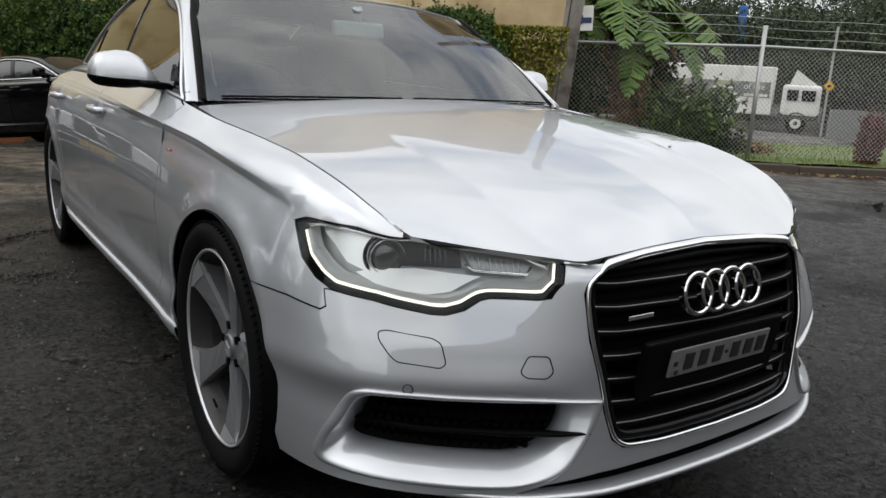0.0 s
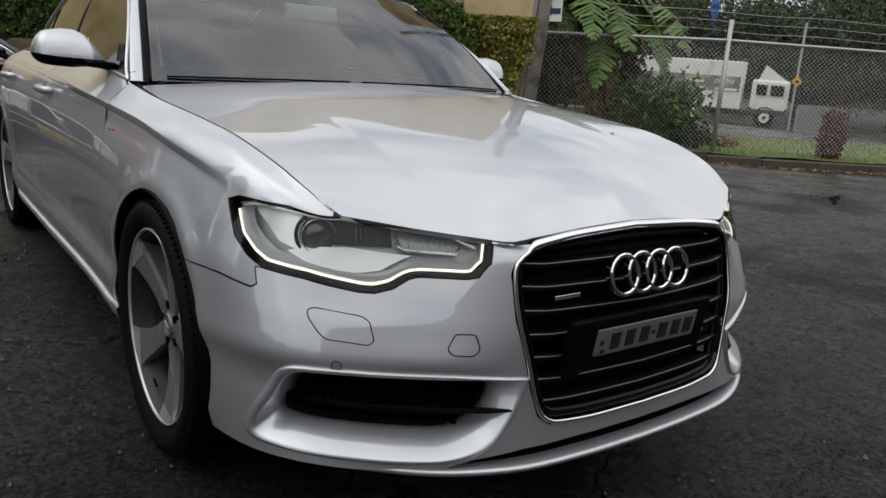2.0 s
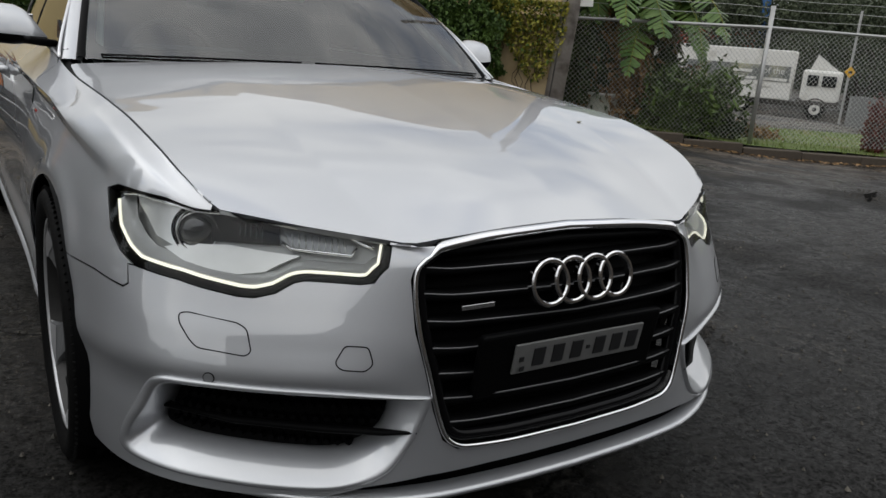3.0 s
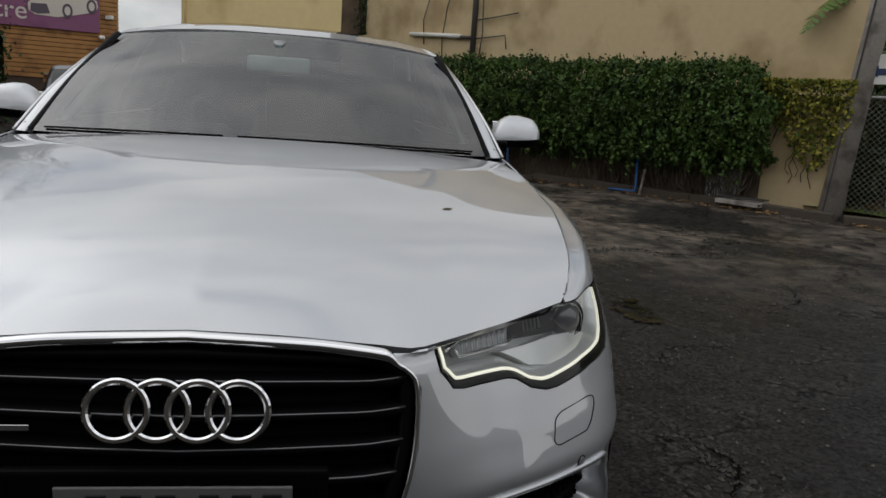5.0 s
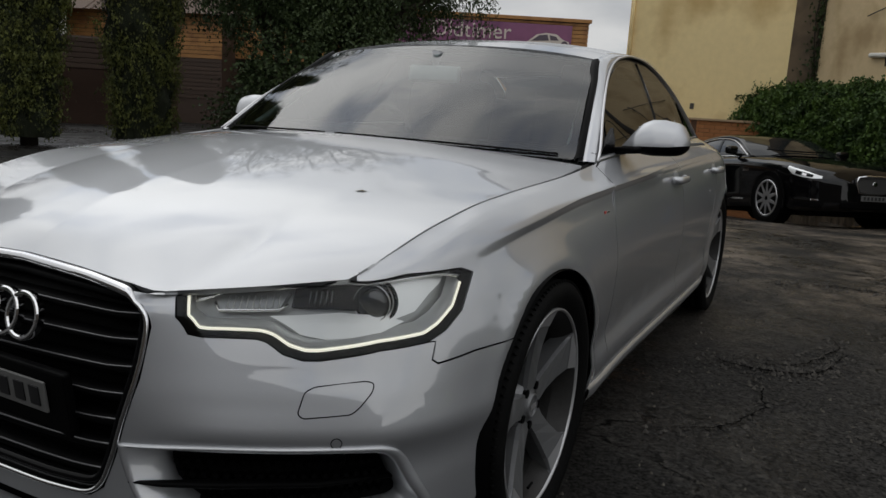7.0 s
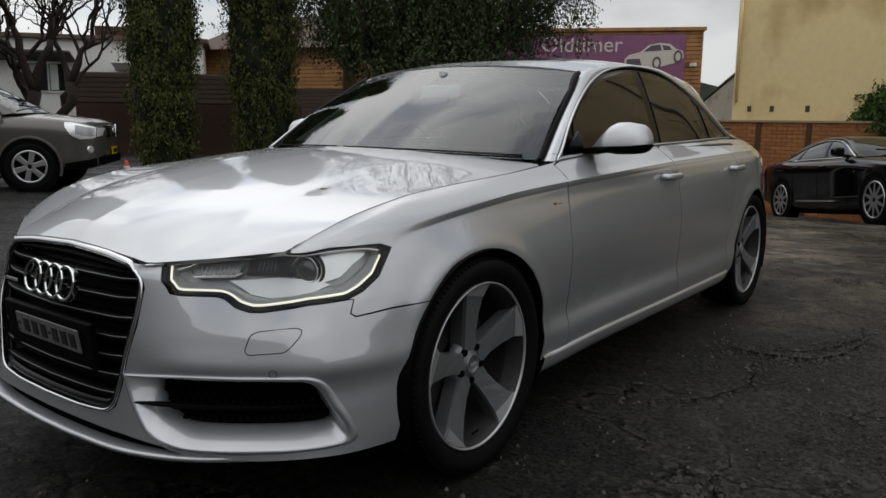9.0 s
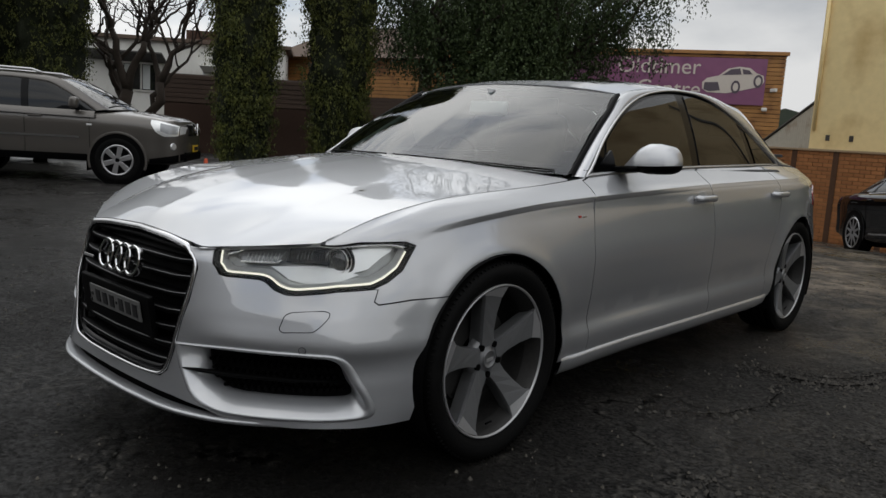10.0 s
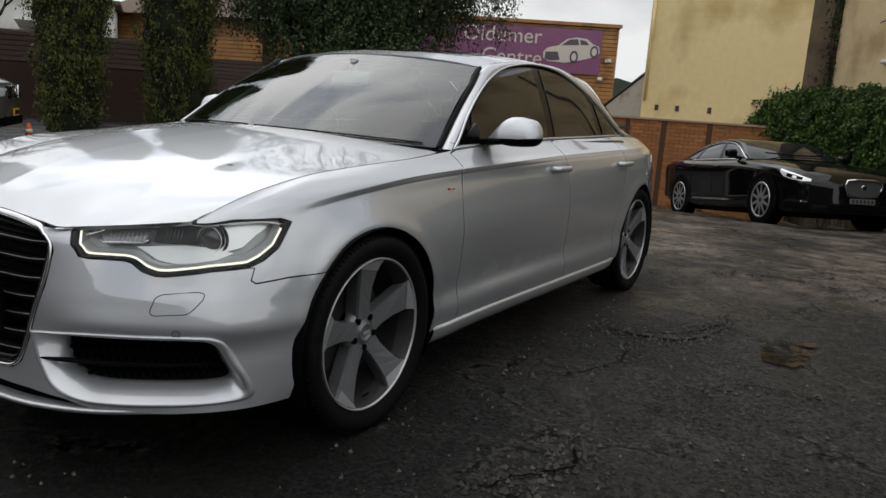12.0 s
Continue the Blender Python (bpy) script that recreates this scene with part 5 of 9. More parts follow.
def asphalt():
    """Damp old asphalt: stone chips, worn brown patches, wet sheen and cracks."""
    m = bpy.data.materials.new("old_asphalt")
    m.use_nodes = True
    n, l = m.node_tree.nodes, m.node_tree.links
    b = n["Principled BSDF"]
    co = n.new("ShaderNodeTexCoord")

    def noise_at(scale, detail=6, rough=0.55):
        k = n.new("ShaderNodeTexNoise")
        k.inputs["Scale"].default_value, k.inputs["Detail"].default_value, k.inputs["Roughness"].default_value = scale, detail, rough
        l.new(co.outputs["Object"], k.inputs["Vector"])
        return k.outputs["Fac"]

    def span(v, a, c, lo=0.0, hi=1.0):
        k = n.new("ShaderNodeMapRange")
        for key, value in (("From Min", a), ("From Max", c), ("To Min", lo), ("To Max", hi)):
            k.inputs[key].default_value = value
        l.new(v, k.inputs["Value"])
        return k.outputs["Result"]

    def mixed(fac, a, c):
        k = n.new("ShaderNodeMix")
        k.data_type = "RGBA"
        for key, value in (("Factor", fac), ("A", a), ("B", c)):
            if isinstance(value, tuple):
                k.inputs[key].default_value = (*value, 1)
            else:
                l.new(value, k.inputs[key])
        return k.outputs["Result"]

    def times(a, c):
        k = n.new("ShaderNodeMath")
        k.operation = "MULTIPLY"
        l.new(a, k.inputs[0])
        if isinstance(c, float):
            k.inputs[1].default_value = c
        else:
            l.new(c, k.inputs[1])
        return k.outputs[0]

    grit = noise_at(62, 9, 0.78)
    col = mixed(span(grit, 0.40, 0.66), (0.006, 0.006, 0.0057), (0.046, 0.043, 0.040))
    col = mixed(span(noise_at(7, 6, 0.65), 0.35, 0.65, 0.0, 0.55), col, (0.007, 0.0068, 0.0065))
    chips = n.new("ShaderNodeTexVoronoi")
    chips.inputs["Scale"].default_value = 62
    l.new(co.outputs["Object"], chips.inputs["Vector"])
    pick = n.new("ShaderNodeSeparateColor")
    l.new(chips.outputs["Color"], pick.inputs[0])
    speck = times(span(chips.outputs["Distance"], 0.22, 0.32, 1.0, 0.0), span(pick.outputs[0], 0.82, 0.92))
    col = mixed(times(speck, 0.75), col, (0.10, 0.094, 0.085))
    worn = times(span(noise_at(0.55, 9, 0.65), 0.43, 0.53), span(noise_at(4.0, 8, 0.7), 0.38, 0.62))
    sep = n.new("ShaderNodeSeparateXYZ")
    l.new(co.outputs["Object"], sep.inputs[0])
    worn = times(times(worn, span(sep.outputs["Y"], 1.8, 5.0)), span(sep.outputs["X"], -7.0, -3.5))
    col = mixed(times(worn, 0.9), col, (0.17, 0.14, 0.11))
    col = mixed(times(span(noise_at(1.7, 9, 0.7), 0.54, 0.70), 0.55), col, (0.030, 0.028, 0.026))
    # tone correction: base colour darkened below about y 0, with a ragged edge
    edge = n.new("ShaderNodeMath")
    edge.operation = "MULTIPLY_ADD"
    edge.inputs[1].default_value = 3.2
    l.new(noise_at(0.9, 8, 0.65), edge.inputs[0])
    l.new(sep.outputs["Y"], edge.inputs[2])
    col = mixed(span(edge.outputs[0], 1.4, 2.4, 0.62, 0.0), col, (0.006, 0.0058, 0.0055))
    # cracks
    warp = n.new("ShaderNodeVectorMath")
    warp.operation = "ADD"
    jit = n.new("ShaderNodeTexNoise")
    jit.inputs["Scale"].default_value, jit.inputs["Detail"].default_value = 2.5, 8
    l.new(co.outputs["Object"], jit.inputs["Vector"])
    l.new(co.outputs["Object"], warp.inputs[0])
    l.new(jit.outputs["Color"], warp.inputs[1])
    vor = n.new("ShaderNodeTexVoronoi")
    vor.feature = "DISTANCE_TO_EDGE"
    vor.inputs["Scale"].default_value = 0.75
    l.new(warp.outputs[0], vor.inputs["Vector"])
    crack = times(span(vor.outputs["Distance"], 0.004, 0.016, 1.0, 0.0), span(noise_at(0.9, 5), 0.44, 0.52))
    crumble = times(times(span(vor.outputs["Distance"], 0.012, 0.075, 1.0, 0.0), span(noise_at(0.9, 5), 0.44, 0.52)), span(noise_at(26, 6, 0.75), 0.50, 0.60))
    col = mixed(times(crumble, 0.8), col, (0.075, 0.070, 0.062))
    col = mixed(crack, col, (0.001, 0.001, 0.001))
    l.new(col, b.inputs["Base Color"])
    wet = times(span(noise_at(0.8, 7, 0.6), 0.42, 0.56), span(noise_at(9, 6, 0.7), 0.30, 0.55))
    rough = span(wet, 0.0, 1.0, 0.62, 0.17)
    l.new(rough, b.inputs["Roughness"])
    l.new(span(grit, 0.42, 0.64, 0.02, 0.22), b.inputs["Specular IOR Level"])
    h = n.new("ShaderNodeMath")
    h.operation = "SUBTRACT"
    l.new(grit, h.inputs[0])
    l.new(times(crack, 0.35), h.inputs[1])
    bp = n.new("ShaderNodeBump")
    bp.inputs["Strength"].default_value, bp.inputs["Distance"].default_value = 0.42, 0.012
    l.new(h.outputs[0], bp.inputs["Height"])
    l.new(bp.outputs["Normal"], b.inputs["Normal"])
    return m


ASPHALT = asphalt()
GRASS = mat("grass", (0.095, 0.135, 0.026), 0.9, scale=30, vary=0.3, bump=0.4, stain=(0.12, 0.12, 0.035), stain_at=0.5, stain_scale=2.5)
CONCRETE = mat("kerb_concrete", (0.075, 0.06, 0.045), 0.9, scale=25, vary=0.2, bump=0.3, stain=(0.06, 0.05, 0.04), stain_at=0.5, stain_scale=2)
CREAM = mat("cream_render", (0.58, 0.45, 0.265), 0.9, scale=9, vary=0.10, bump=0.12, stain=(0.38, 0.275, 0.145), stain_at=0.5, stain_scale=0.9)
# cream lifted for the sunlight on the far wall's face, put into its colour
CREAM_SUNLIT = mat("pale_cream_render", (0.84, 0.67, 0.35), 0.9, scale=7, vary=0.09, bump=0.10, stain=(0.58, 0.41, 0.18), stain_at=0.52, stain_scale=0.7)
# render coloured dark for the shade under the hedge and in the recess
RENDER_SHADED = mat("weathered_render", (0.16, 0.12, 0.08), 0.95, scale=8, vary=0.2, bump=0.15, stain=(0.09, 0.07, 0.05), stain_at=0.48, stain_scale=1.2)
BRICK = mat("orange_brick", (0.36, 0.15, 0.055), 0.9, scale=40, vary=0.16, bump=0.2, per_object=0.16, stain=(0.26, 0.10, 0.04), stain_at=0.55, stain_scale=3)
# brown brick lowered in tone: the shade under the trees is in its colour
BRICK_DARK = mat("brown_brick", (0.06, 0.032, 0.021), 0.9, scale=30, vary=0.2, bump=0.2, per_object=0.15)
MORTAR = mat("mortar", (0.20, 0.115, 0.055), 0.95, scale=60, vary=0.15, bump=0.2)
SLAT = mat("orange_timber", (0.36, 0.175, 0.055), 0.55, scale=6, vary=0.2, bump=0.08, per_object=0.12, stain=(0.22, 0.10, 0.035), stain_at=0.5, stain_scale=2)
# brown timber of the balcony; also stands in for orange timber in shade
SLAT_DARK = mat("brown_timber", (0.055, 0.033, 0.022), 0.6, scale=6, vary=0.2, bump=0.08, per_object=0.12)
WHITE = mat("white_paint", (0.72, 0.71, 0.67), 0.6, scale=12, vary=0.05, stain=(0.55, 0.53, 0.48), stain_at=0.55, stain_scale=1.5)
TILE = mat("roof_tile", (0.12, 0.085, 0.065), 0.85, scale=20, vary=0.25, bump=0.2)
GALV = mat("galvanised_steel", (0.42, 0.42, 0.41), 0.45, 0.7, scale=40, vary=0.12)
IRON_SHEET = mat("iron_sheet", (0.52, 0.48, 0.40), 0.6, 0.1, scale=8, vary=0.15, stain=(0.30, 0.20, 0.12), stain_at=0.58, stain_scale=1.5)
POLE_WOOD = mat("weathered_pole", (0.40, 0.365, 0.33), 0.9, scale=22, vary=0.22, bump=0.25, stain=(0.17, 0.15, 0.13), stain_at=0.5, stain_scale=3)
BLUE = mat("blue_paint", (0.04, 0.14, 0.38), 0.5, scale=30, vary=0.15)
PIPE_DARK = mat("dark_pipe", (0.06, 0.055, 0.05), 0.6, scale=30, vary=0.2)
BARK = mat("bark", (0.045, 0.034, 0.026), 0.95, scale=18, vary=0.3, bump=0.5)


def leafmat(name, a, b, rough=0.6, single=0.5, clumps=3.5):
    """Leaves between two colours: a share leaf by leaf, the rest clump by clump."""
    m = bpy.data.materials.new(name)
    m.use_nodes = True
    n, l = m.node_tree.nodes, m.node_tree.links
    p = n["Principled BSDF"]
    g = n.new("ShaderNodeNewGeometry")
    mix = n.new("ShaderNodeMix")
    mix.data_type = "RGBA"
    mix.inputs["A"].default_value, mix.inputs["B"].default_value = (*a, 1), (*b, 1)
    where, clump, both = n.new("ShaderNodeTexCoord"), n.new("ShaderNodeTexNoise"), n.new("ShaderNodeMath")
    clump.inputs["Scale"].default_value, clump.inputs["Detail"].default_value = clumps, 3
    l.new(where.outputs["Object"], clump.inputs["Vector"])
    spread_c = n.new("ShaderNodeMapRange")
    spread_c.inputs["From Min"].default_value, spread_c.inputs["From Max"].default_value = 0.35, 0.65
    l.new(clump.outputs["Fac"], spread_c.inputs["Value"])
    both.operation = "MULTIPLY_ADD"
    both.inputs[1].default_value = single
    spread_c.inputs["To Max"].default_value = 1 - single
    l.new(g.outputs["Random Per Island"], both.inputs[0])
    l.new(spread_c.outputs["Result"], both.inputs[2])
    l.new(both.outputs[0], mix.inputs["Factor"])
    l.new(mix.outputs["Result"], p.inputs["Base Color"])
    p.inputs["Roughness"].default_value = rough
    p.inputs["Specular IOR Level"].default_value = 0.25
    return m


LEAF_HEDGE = leafmat("hedge_leaf", (0.010, 0.026, 0.006), (0.075, 0.130, 0.022), 0.6, 0.4, 3.0)
LEAF_YELLOW = leafmat("yellow_leaf", (0.16, 0.17, 0.02), (0.30, 0.26, 0.04))
LEAF_DARK = leafmat("dark_leaf", (0.014, 0.026, 0.009), (0.050, 0.074, 0.022))
LEAF_CYPRESS = leafmat("cypress_leaf", (0.013, 0.022, 0.006), (0.125, 0.135, 0.030), 0.6, 0.22, 4.5)
LEAF_BANANA = leafmat("banana_leaf", (0.035, 0.08, 0.018), (0.13, 0.20, 0.05), 0.45)
LEAF_DRY = leafmat("dry_leaf", (0.14, 0.075, 0.03), (0.28, 0.17, 0.07))
LEAF_FAR = leafmat("far_leaf", (0.024, 0.036, 0.018), (0.065, 0.078, 0.04), 0.6, 0.4, 0.8)
LEAF_RED = leafmat("red_leaf", (0.10, 0.02, 0.02), (0.16, 0.05, 0.03))
TWIG = leafmat("twig", (0.06, 0.05, 0.04), (0.14, 0.11, 0.08))

# ground sheet, close net near the cars and wide steps to the horizon
xs = np.unique(np.r_[np.linspace(-900, -40, 12), np.linspace(-40, -14, 14), np.linspace(-14, 14, 113), np.linspace(14, 40, 14), np.linspace(40, 900, 12)])
ys = np.unique(np.r_[np.linspace(-900, -40, 12), np.linspace(-40, -6, 14), np.linspace(-6, 22, 113), np.linspace(22, 60, 14), np.linspace(60, 900, 12)])
gx, gy = np.meshgrid(xs, ys)
dips = np.array([0.5 * noise.noise((x * 0.5, y * 0.5, 0)) + 0.3 * noise.noise((x * 1.3, y * 1.3, 5)) for x, y in zip(gx.ravel(), gy.ravel())]) * 0.012
h = ground_z(gx, gy).ravel() + dips * 0.6 - 0.006
nx = len(xs)
faces = [(j * nx + i, j * nx + i + 1, (j + 1) * nx + i + 1, (j + 1) * nx + i) for j in range(len(ys) - 1) for i in range(nx - 1)]
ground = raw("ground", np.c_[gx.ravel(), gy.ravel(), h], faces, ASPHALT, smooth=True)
tagged(ground, "damp dark asphalt yard with cracks and worn patches", "ground", kind="structure")


def run(a, b):
    """Length, heading in degrees and the unit way from a to b."""
    d = Vector((b[0] - a[0], b[1] - a[1]))
    return d.length, math.degrees(math.atan2(d.y, d.x)), d.normalized()


def wall_between(name, a, b, z0, z1, thick, material, label, category="wall"):
    """A wall whose front face runs from a to b; its thickness lies to the left of that way."""
    length, heading, _ = run(a, b)
    bm = boxed(length, thick, z1 - z0, pose(length / 2, thick / 2, (z1 + z0) / 2), 0.006, 1)
    ob = part(name, bm, material, None)
    ob.matrix_world = pose(a[0], a[1], 0, 0, 0, heading)
    return tagged(ob, label, category, kind="structure")


# a puddle in a hollow, and wet dirt
def puddle_shape(cx, cy, rx, ry, seed):
    rnd = random.Random(seed)
    pts = []
    for k in range(36):
        a = 2 * math.pi * k / 36
        r = 1 + 0.30 * noise.noise((math.cos(a) * 2.6 + seed, math.sin(a) * 2.6, 0.3)) + 0.2 * noise.noise((math.cos(a) * 7 + seed, math.sin(a) * 7, 0.7)) + rnd.uniform(-0.08, 0.08)
        x, y = cx + rx * r * math.cos(a), cy + ry * r * math.sin(a)
        pts.append((x, y, gz(x, y) + 0.006))
    return pts


MUD = mat("muddy_water", (0.012, 0.010, 0.005), 0.10, scale=9, vary=0.3, stain=(0.026, 0.017, 0.009), stain_at=0.5, stain_scale=14, fine=0.1)
MUD.node_tree.nodes["Principled BSDF"].inputs["Specular IOR Level"].default_value = 0.22
mn, ml = MUD.node_tree.nodes, MUD.node_tree.links
rag, keep, spot = mn.new("ShaderNodeTexNoise"), mn.new("ShaderNodeMapRange"), mn.new("ShaderNodeTexCoord")
rag.inputs["Scale"].default_value, rag.inputs["Detail"].default_value, rag.inputs["Roughness"].default_value = 9, 8, 0.7
keep.inputs["From Min"].default_value, keep.inputs["From Max"].default_value = 0.46, 0.56
ml.new(spot.outputs["Object"], rag.inputs["Vector"])
ml.new(rag.outputs["Fac"], keep.inputs["Value"])
ml.new(keep.outputs["Result"], mn["Principled BSDF"].inputs["Alpha"])
pts, faces = [], []
for k, spec in enumerate(((2.02, 2.10, 0.11, 0.24, 3), (2.09, 2.30, 0.07, 0.12, 4), (1.93, 1.96, 0.05, 0.08, 5), (2.10, 2.06, 0.03, 0.05, 6), (1.90, 2.16, 0.025, 0.045, 7), (2.02, 2.38, 0.03, 0.04, 8))):
    ring = puddle_shape(*spec)
    faces.append(tuple(range(36 * k, 36 * k + 36)))
    pts += [(x, y, z + 0.0006 * k) for x, y, z in ring]
pool = raw("puddle", pts, faces, MUD)
tagged(pool, "shallow muddy puddle with rusty stain on asphalt", "puddle")

# open cracks with crumbled edges
CRACK = mat("crack_shade", (0.004, 0.0038, 0.0036), 0.95, scale=40, vary=0.3, spec=0.02)
CRUMB = leafmat("asphalt_crumb", (0.018, 0.017, 0.016), (0.085, 0.078, 0.068), 0.85)


def crack(way, wide, seed, crumbs=60, spread=0.05):
    rnd = random.Random(seed)
    way = np.array(way, float)
    fine_w = hermite(np.arange(len(way)), way, np.linspace(0, len(way) - 1, 22 * len(way)))
    left, rightw = [], []
    for k, (x, y) in enumerate(fine_w):
        a, b = fine_w[max(k - 1, 0)], fine_w[min(k + 1, len(fine_w) - 1)]
        d = (b - a) / max(np.linalg.norm(b - a), 1e-6)
        n = np.array([-d[1], d[0]])
        f = k / (len(fine_w) - 1)
        w = wide * math.sin(math.pi * (0.06 + 0.88 * f)) * (0.35 + 1.1 * rnd.random() ** 2)
        c = np.array([x, y]) + n * 0.030 * noise.noise((x * 9, y * 9, seed)) + n * 0.012 * noise.noise((x * 40, y * 40, seed))
        left.append(c + n * w)
        rightw.append(c - n * w)
    verts = [(p[0], p[1], gz(*p) + 0.0045) for p in left + rightw]
    m = len(left)
    top = raw("crack", verts, [(k, k + 1, m + k + 1, m + k) for k in range(m - 1)], CRACK)
    tagged(top, "dark open crack with crumbled edges in the asphalt", "crack", kind="structure")
    verts, faces = [], []
    for k in range(crumbs):
        x, y = fine_w[rnd.randrange(m)] + np.array([rnd.gauss(0, spread), rnd.gauss(0, spread)])
        r, b0, a0 = 0.003 + 0.013 * rnd.random() ** 2.5, len(verts), rnd.uniform(0, 6.28)
        z = gz(x, y)
        for j in range(5):
            a = a0 + j * 1.2566
            verts.append((x + r * rnd.uniform(0.7, 1.3) * math.cos(a), y + r * rnd.uniform(0.7, 1.3) * math.sin(a), z - 0.002))
        verts.append((x, y, z + 0.003 + r * rnd.uniform(0.3, 0.8)))
        faces += [(b0 + j, b0 + (j + 1) % 5, b0 + 5) for j in range(5)]
    tagged(raw("crumbs", verts, faces, CRUMB, top), kind="stuff")


for k, (way_pts, wide, crumbs, spread) in enumerate((
        ([(1.10, 1.95), (1.24, 1.86), (1.46, 1.91), (1.58, 2.06), (1.68, 2.42)], 0.013, 420, 0.06),
        ([(1.22, 2.0), (1.36, 1.98), (1.5, 2.12), (1.62, 2.44), (1.60, 2.7)], 0.006, 200, 0.05),
        ([(1.02, 0.85), (1.25, 1.05), (1.38, 1.4), (1.30, 1.75)], 0.005, 90, 0.04),
        ([(1.75, 1.2), (1.95, 1.45), (2.3, 1.5)], 0.005, 90, 0.04),
        ([(1.42, -0.15), (1.52, 0.02), (1.60, 0.2), (1.52, 0.42)], 0.008, 300, 0.06),
        ([(-1.30, 2.95), (-1.18, 3.03), (-1.02, 3.18), (-0.86, 3.2)], 0.016, 220, 0.05),
        ([(-1.45, 2.25), (-1.25, 2.22), (-1.13, 2.17), (-0.98, 2.22)], 0.010, 260, 0.06),
        ([(-1.5, 2.6), (-1.3, 2.62), (-1.12, 2.5)], 0.008, 160, 0.06),
        ([(5.7, 1.55), (6.1, 1.77), (6.5, 1.9)], 0.045, 320, 0.12),
        ([(2.3, 4.0), (2.8, 4.15), (3.2, 4.0), (3.9, 4.3)], 0.012, 240, 0.07),
        ([(1.2, 4.1), (1.7, 4.3), (2.2, 4.2)], 0.012, 200, 0.07),
        ([(0.1, -2.3), (0.5, -1.9), (0.75, -1.4), (1.2, -1.25)], 0.004, 80, 0.05),
        ([(2.9, 2.2), (3.3, 2.5), (3.5, 3.0)], 0.007, 160, 0.06))):
    crack(way_pts, wide, 200 + k, crumbs, spread)

# kerb line at the foot of the planted wall and under the fence
HEDGE_A, HEDGE_B = (0.45, 15.73), (6.35, 7.4)
FENCE_A, FENCE_B = (6.75, 7.10), (24.0, -2.8)


def kerb(name, a, b, wide, high, label):
    length, heading, way = run(a, b)
    n = max(2, int(length / 0.9))
    top = thing(name, label, "kerb", kind="structure")
    for k in range(n):
        s0, s1 = length * k / n, length * (k + 1) / n - 0.008
        c = Vector(a) + way * (s0 + s1) / 2
        bm = boxed(s1 - s0, wide, high + 0.2, pose(0, 0, 0), 0.015, 2)
        ob = part("kerb_stone", bm, CONCRETE, top)
        ob.matrix_basis = pose(c.x, c.y, gz(c.x, c.y) + high / 2 - 0.1, 0, 0, heading)
    return top


kerb("kerb", (0.2, 15.5), (6.45, 6.72), 0.14, 0.10, "low stained concrete kerb along the planted wall")
kerb("kerb", (6.6, 6.75), (15.5, 1.65), 0.16, 0.12, "low stained concrete kerb under the wire fence")
# grass strip beyond the fence kerb
verts, faces = [], []
for i in range(40):
    for j in range(14):
        s_, d = i * 0.7 - 0.5, 0.1 + j * 0.29
        x, y = 6.7 + 0.868 * s_ + 0.497 * d, 6.85 - 0.497 * s_ + 0.868 * d
        verts.append((x, y, gz(x, y) + 0.13 + 0.03 * noise.noise((x, y, 2))))
for i in range(39):
    for j in range(13):
        faces.append((i * 14 + j, (i + 1) * 14 + j, (i + 1) * 14 + j + 1, i * 14 + j + 1))
verge = raw("verge", verts, faces, GRASS, smooth=True)
tagged(verge, "rough green grass verge behind the wire fence", "grass", kind="structure")
bm = bmesh.new()
rnd = random.Random(8)
for k in range(5200):
    s_, d = rnd.uniform(0, 14), rnd.random() * 3.8
    x, y = 6.7 + 0.868 * s_ + 0.497 * d, 6.85 - 0.497 * s_ + 0.868 * d
    z, a, hgt = gz(x, y) + 0.12, rnd.uniform(0, 6.28), rnd.uniform(0.03, 0.11)
    p = Vector((x, y, z))
    q = Vector((math.cos(a), math.sin(a), 0)) * 0.008
    bm.faces.new([bm.verts.new(v) for v in (p - q, p + q, p + Vector((rnd.uniform(-0.03, 0.03), rnd.uniform(-0.03, 0.03), hgt)))])
tagged(part("grass_blades", bm, leafmat("grass_blade", (0.07, 0.12, 0.02), (0.17, 0.21, 0.05)), None), "short green grass blades on the verge", "grass", kind="stuff")
# fallen leaves along the kerbs
bm = bmesh.new()
for k in range(1500):
    if k % 2:
        s_ = rnd.uniform(0, 9)
        x, y = 6.6 + 0.868 * s_, 6.75 - 0.497 * s_
        off = rnd.gauss(0.22, 0.12)
        x, y = x - 0.497 * off, y - 0.868 * off
    else:
        s_ = rnd.uniform(0, 10.2)
        x, y = 0.2 + 0.578 * s_, 15.5 - 0.816 * s_
        off = rnd.gauss(0.22, 0.14)
        x, y = x - 0.816 * off, y - 0.578 * off
    c = Vector((x, y, gz(x, y) + 0.012 + rnd.random() * 0.012))
    a, r = rnd.uniform(0, 6.28), rnd.uniform(0.015, 0.045)
    u, v = Vector((math.cos(a), math.sin(a), rnd.uniform(-0.4, 0.4))) * r, Vector((-math.sin(a), math.cos(a), rnd.uniform(-0.4, 0.4))) * r * 0.5
    bm.faces.new([bm.verts.new(q) for q in (c - u, c - v, c + u, c + v)])
tagged(part("fallen_leaves", bm, LEAF_DRY, None), "brown fallen leaves along the kerbs", "leaf litter", kind="stuff")
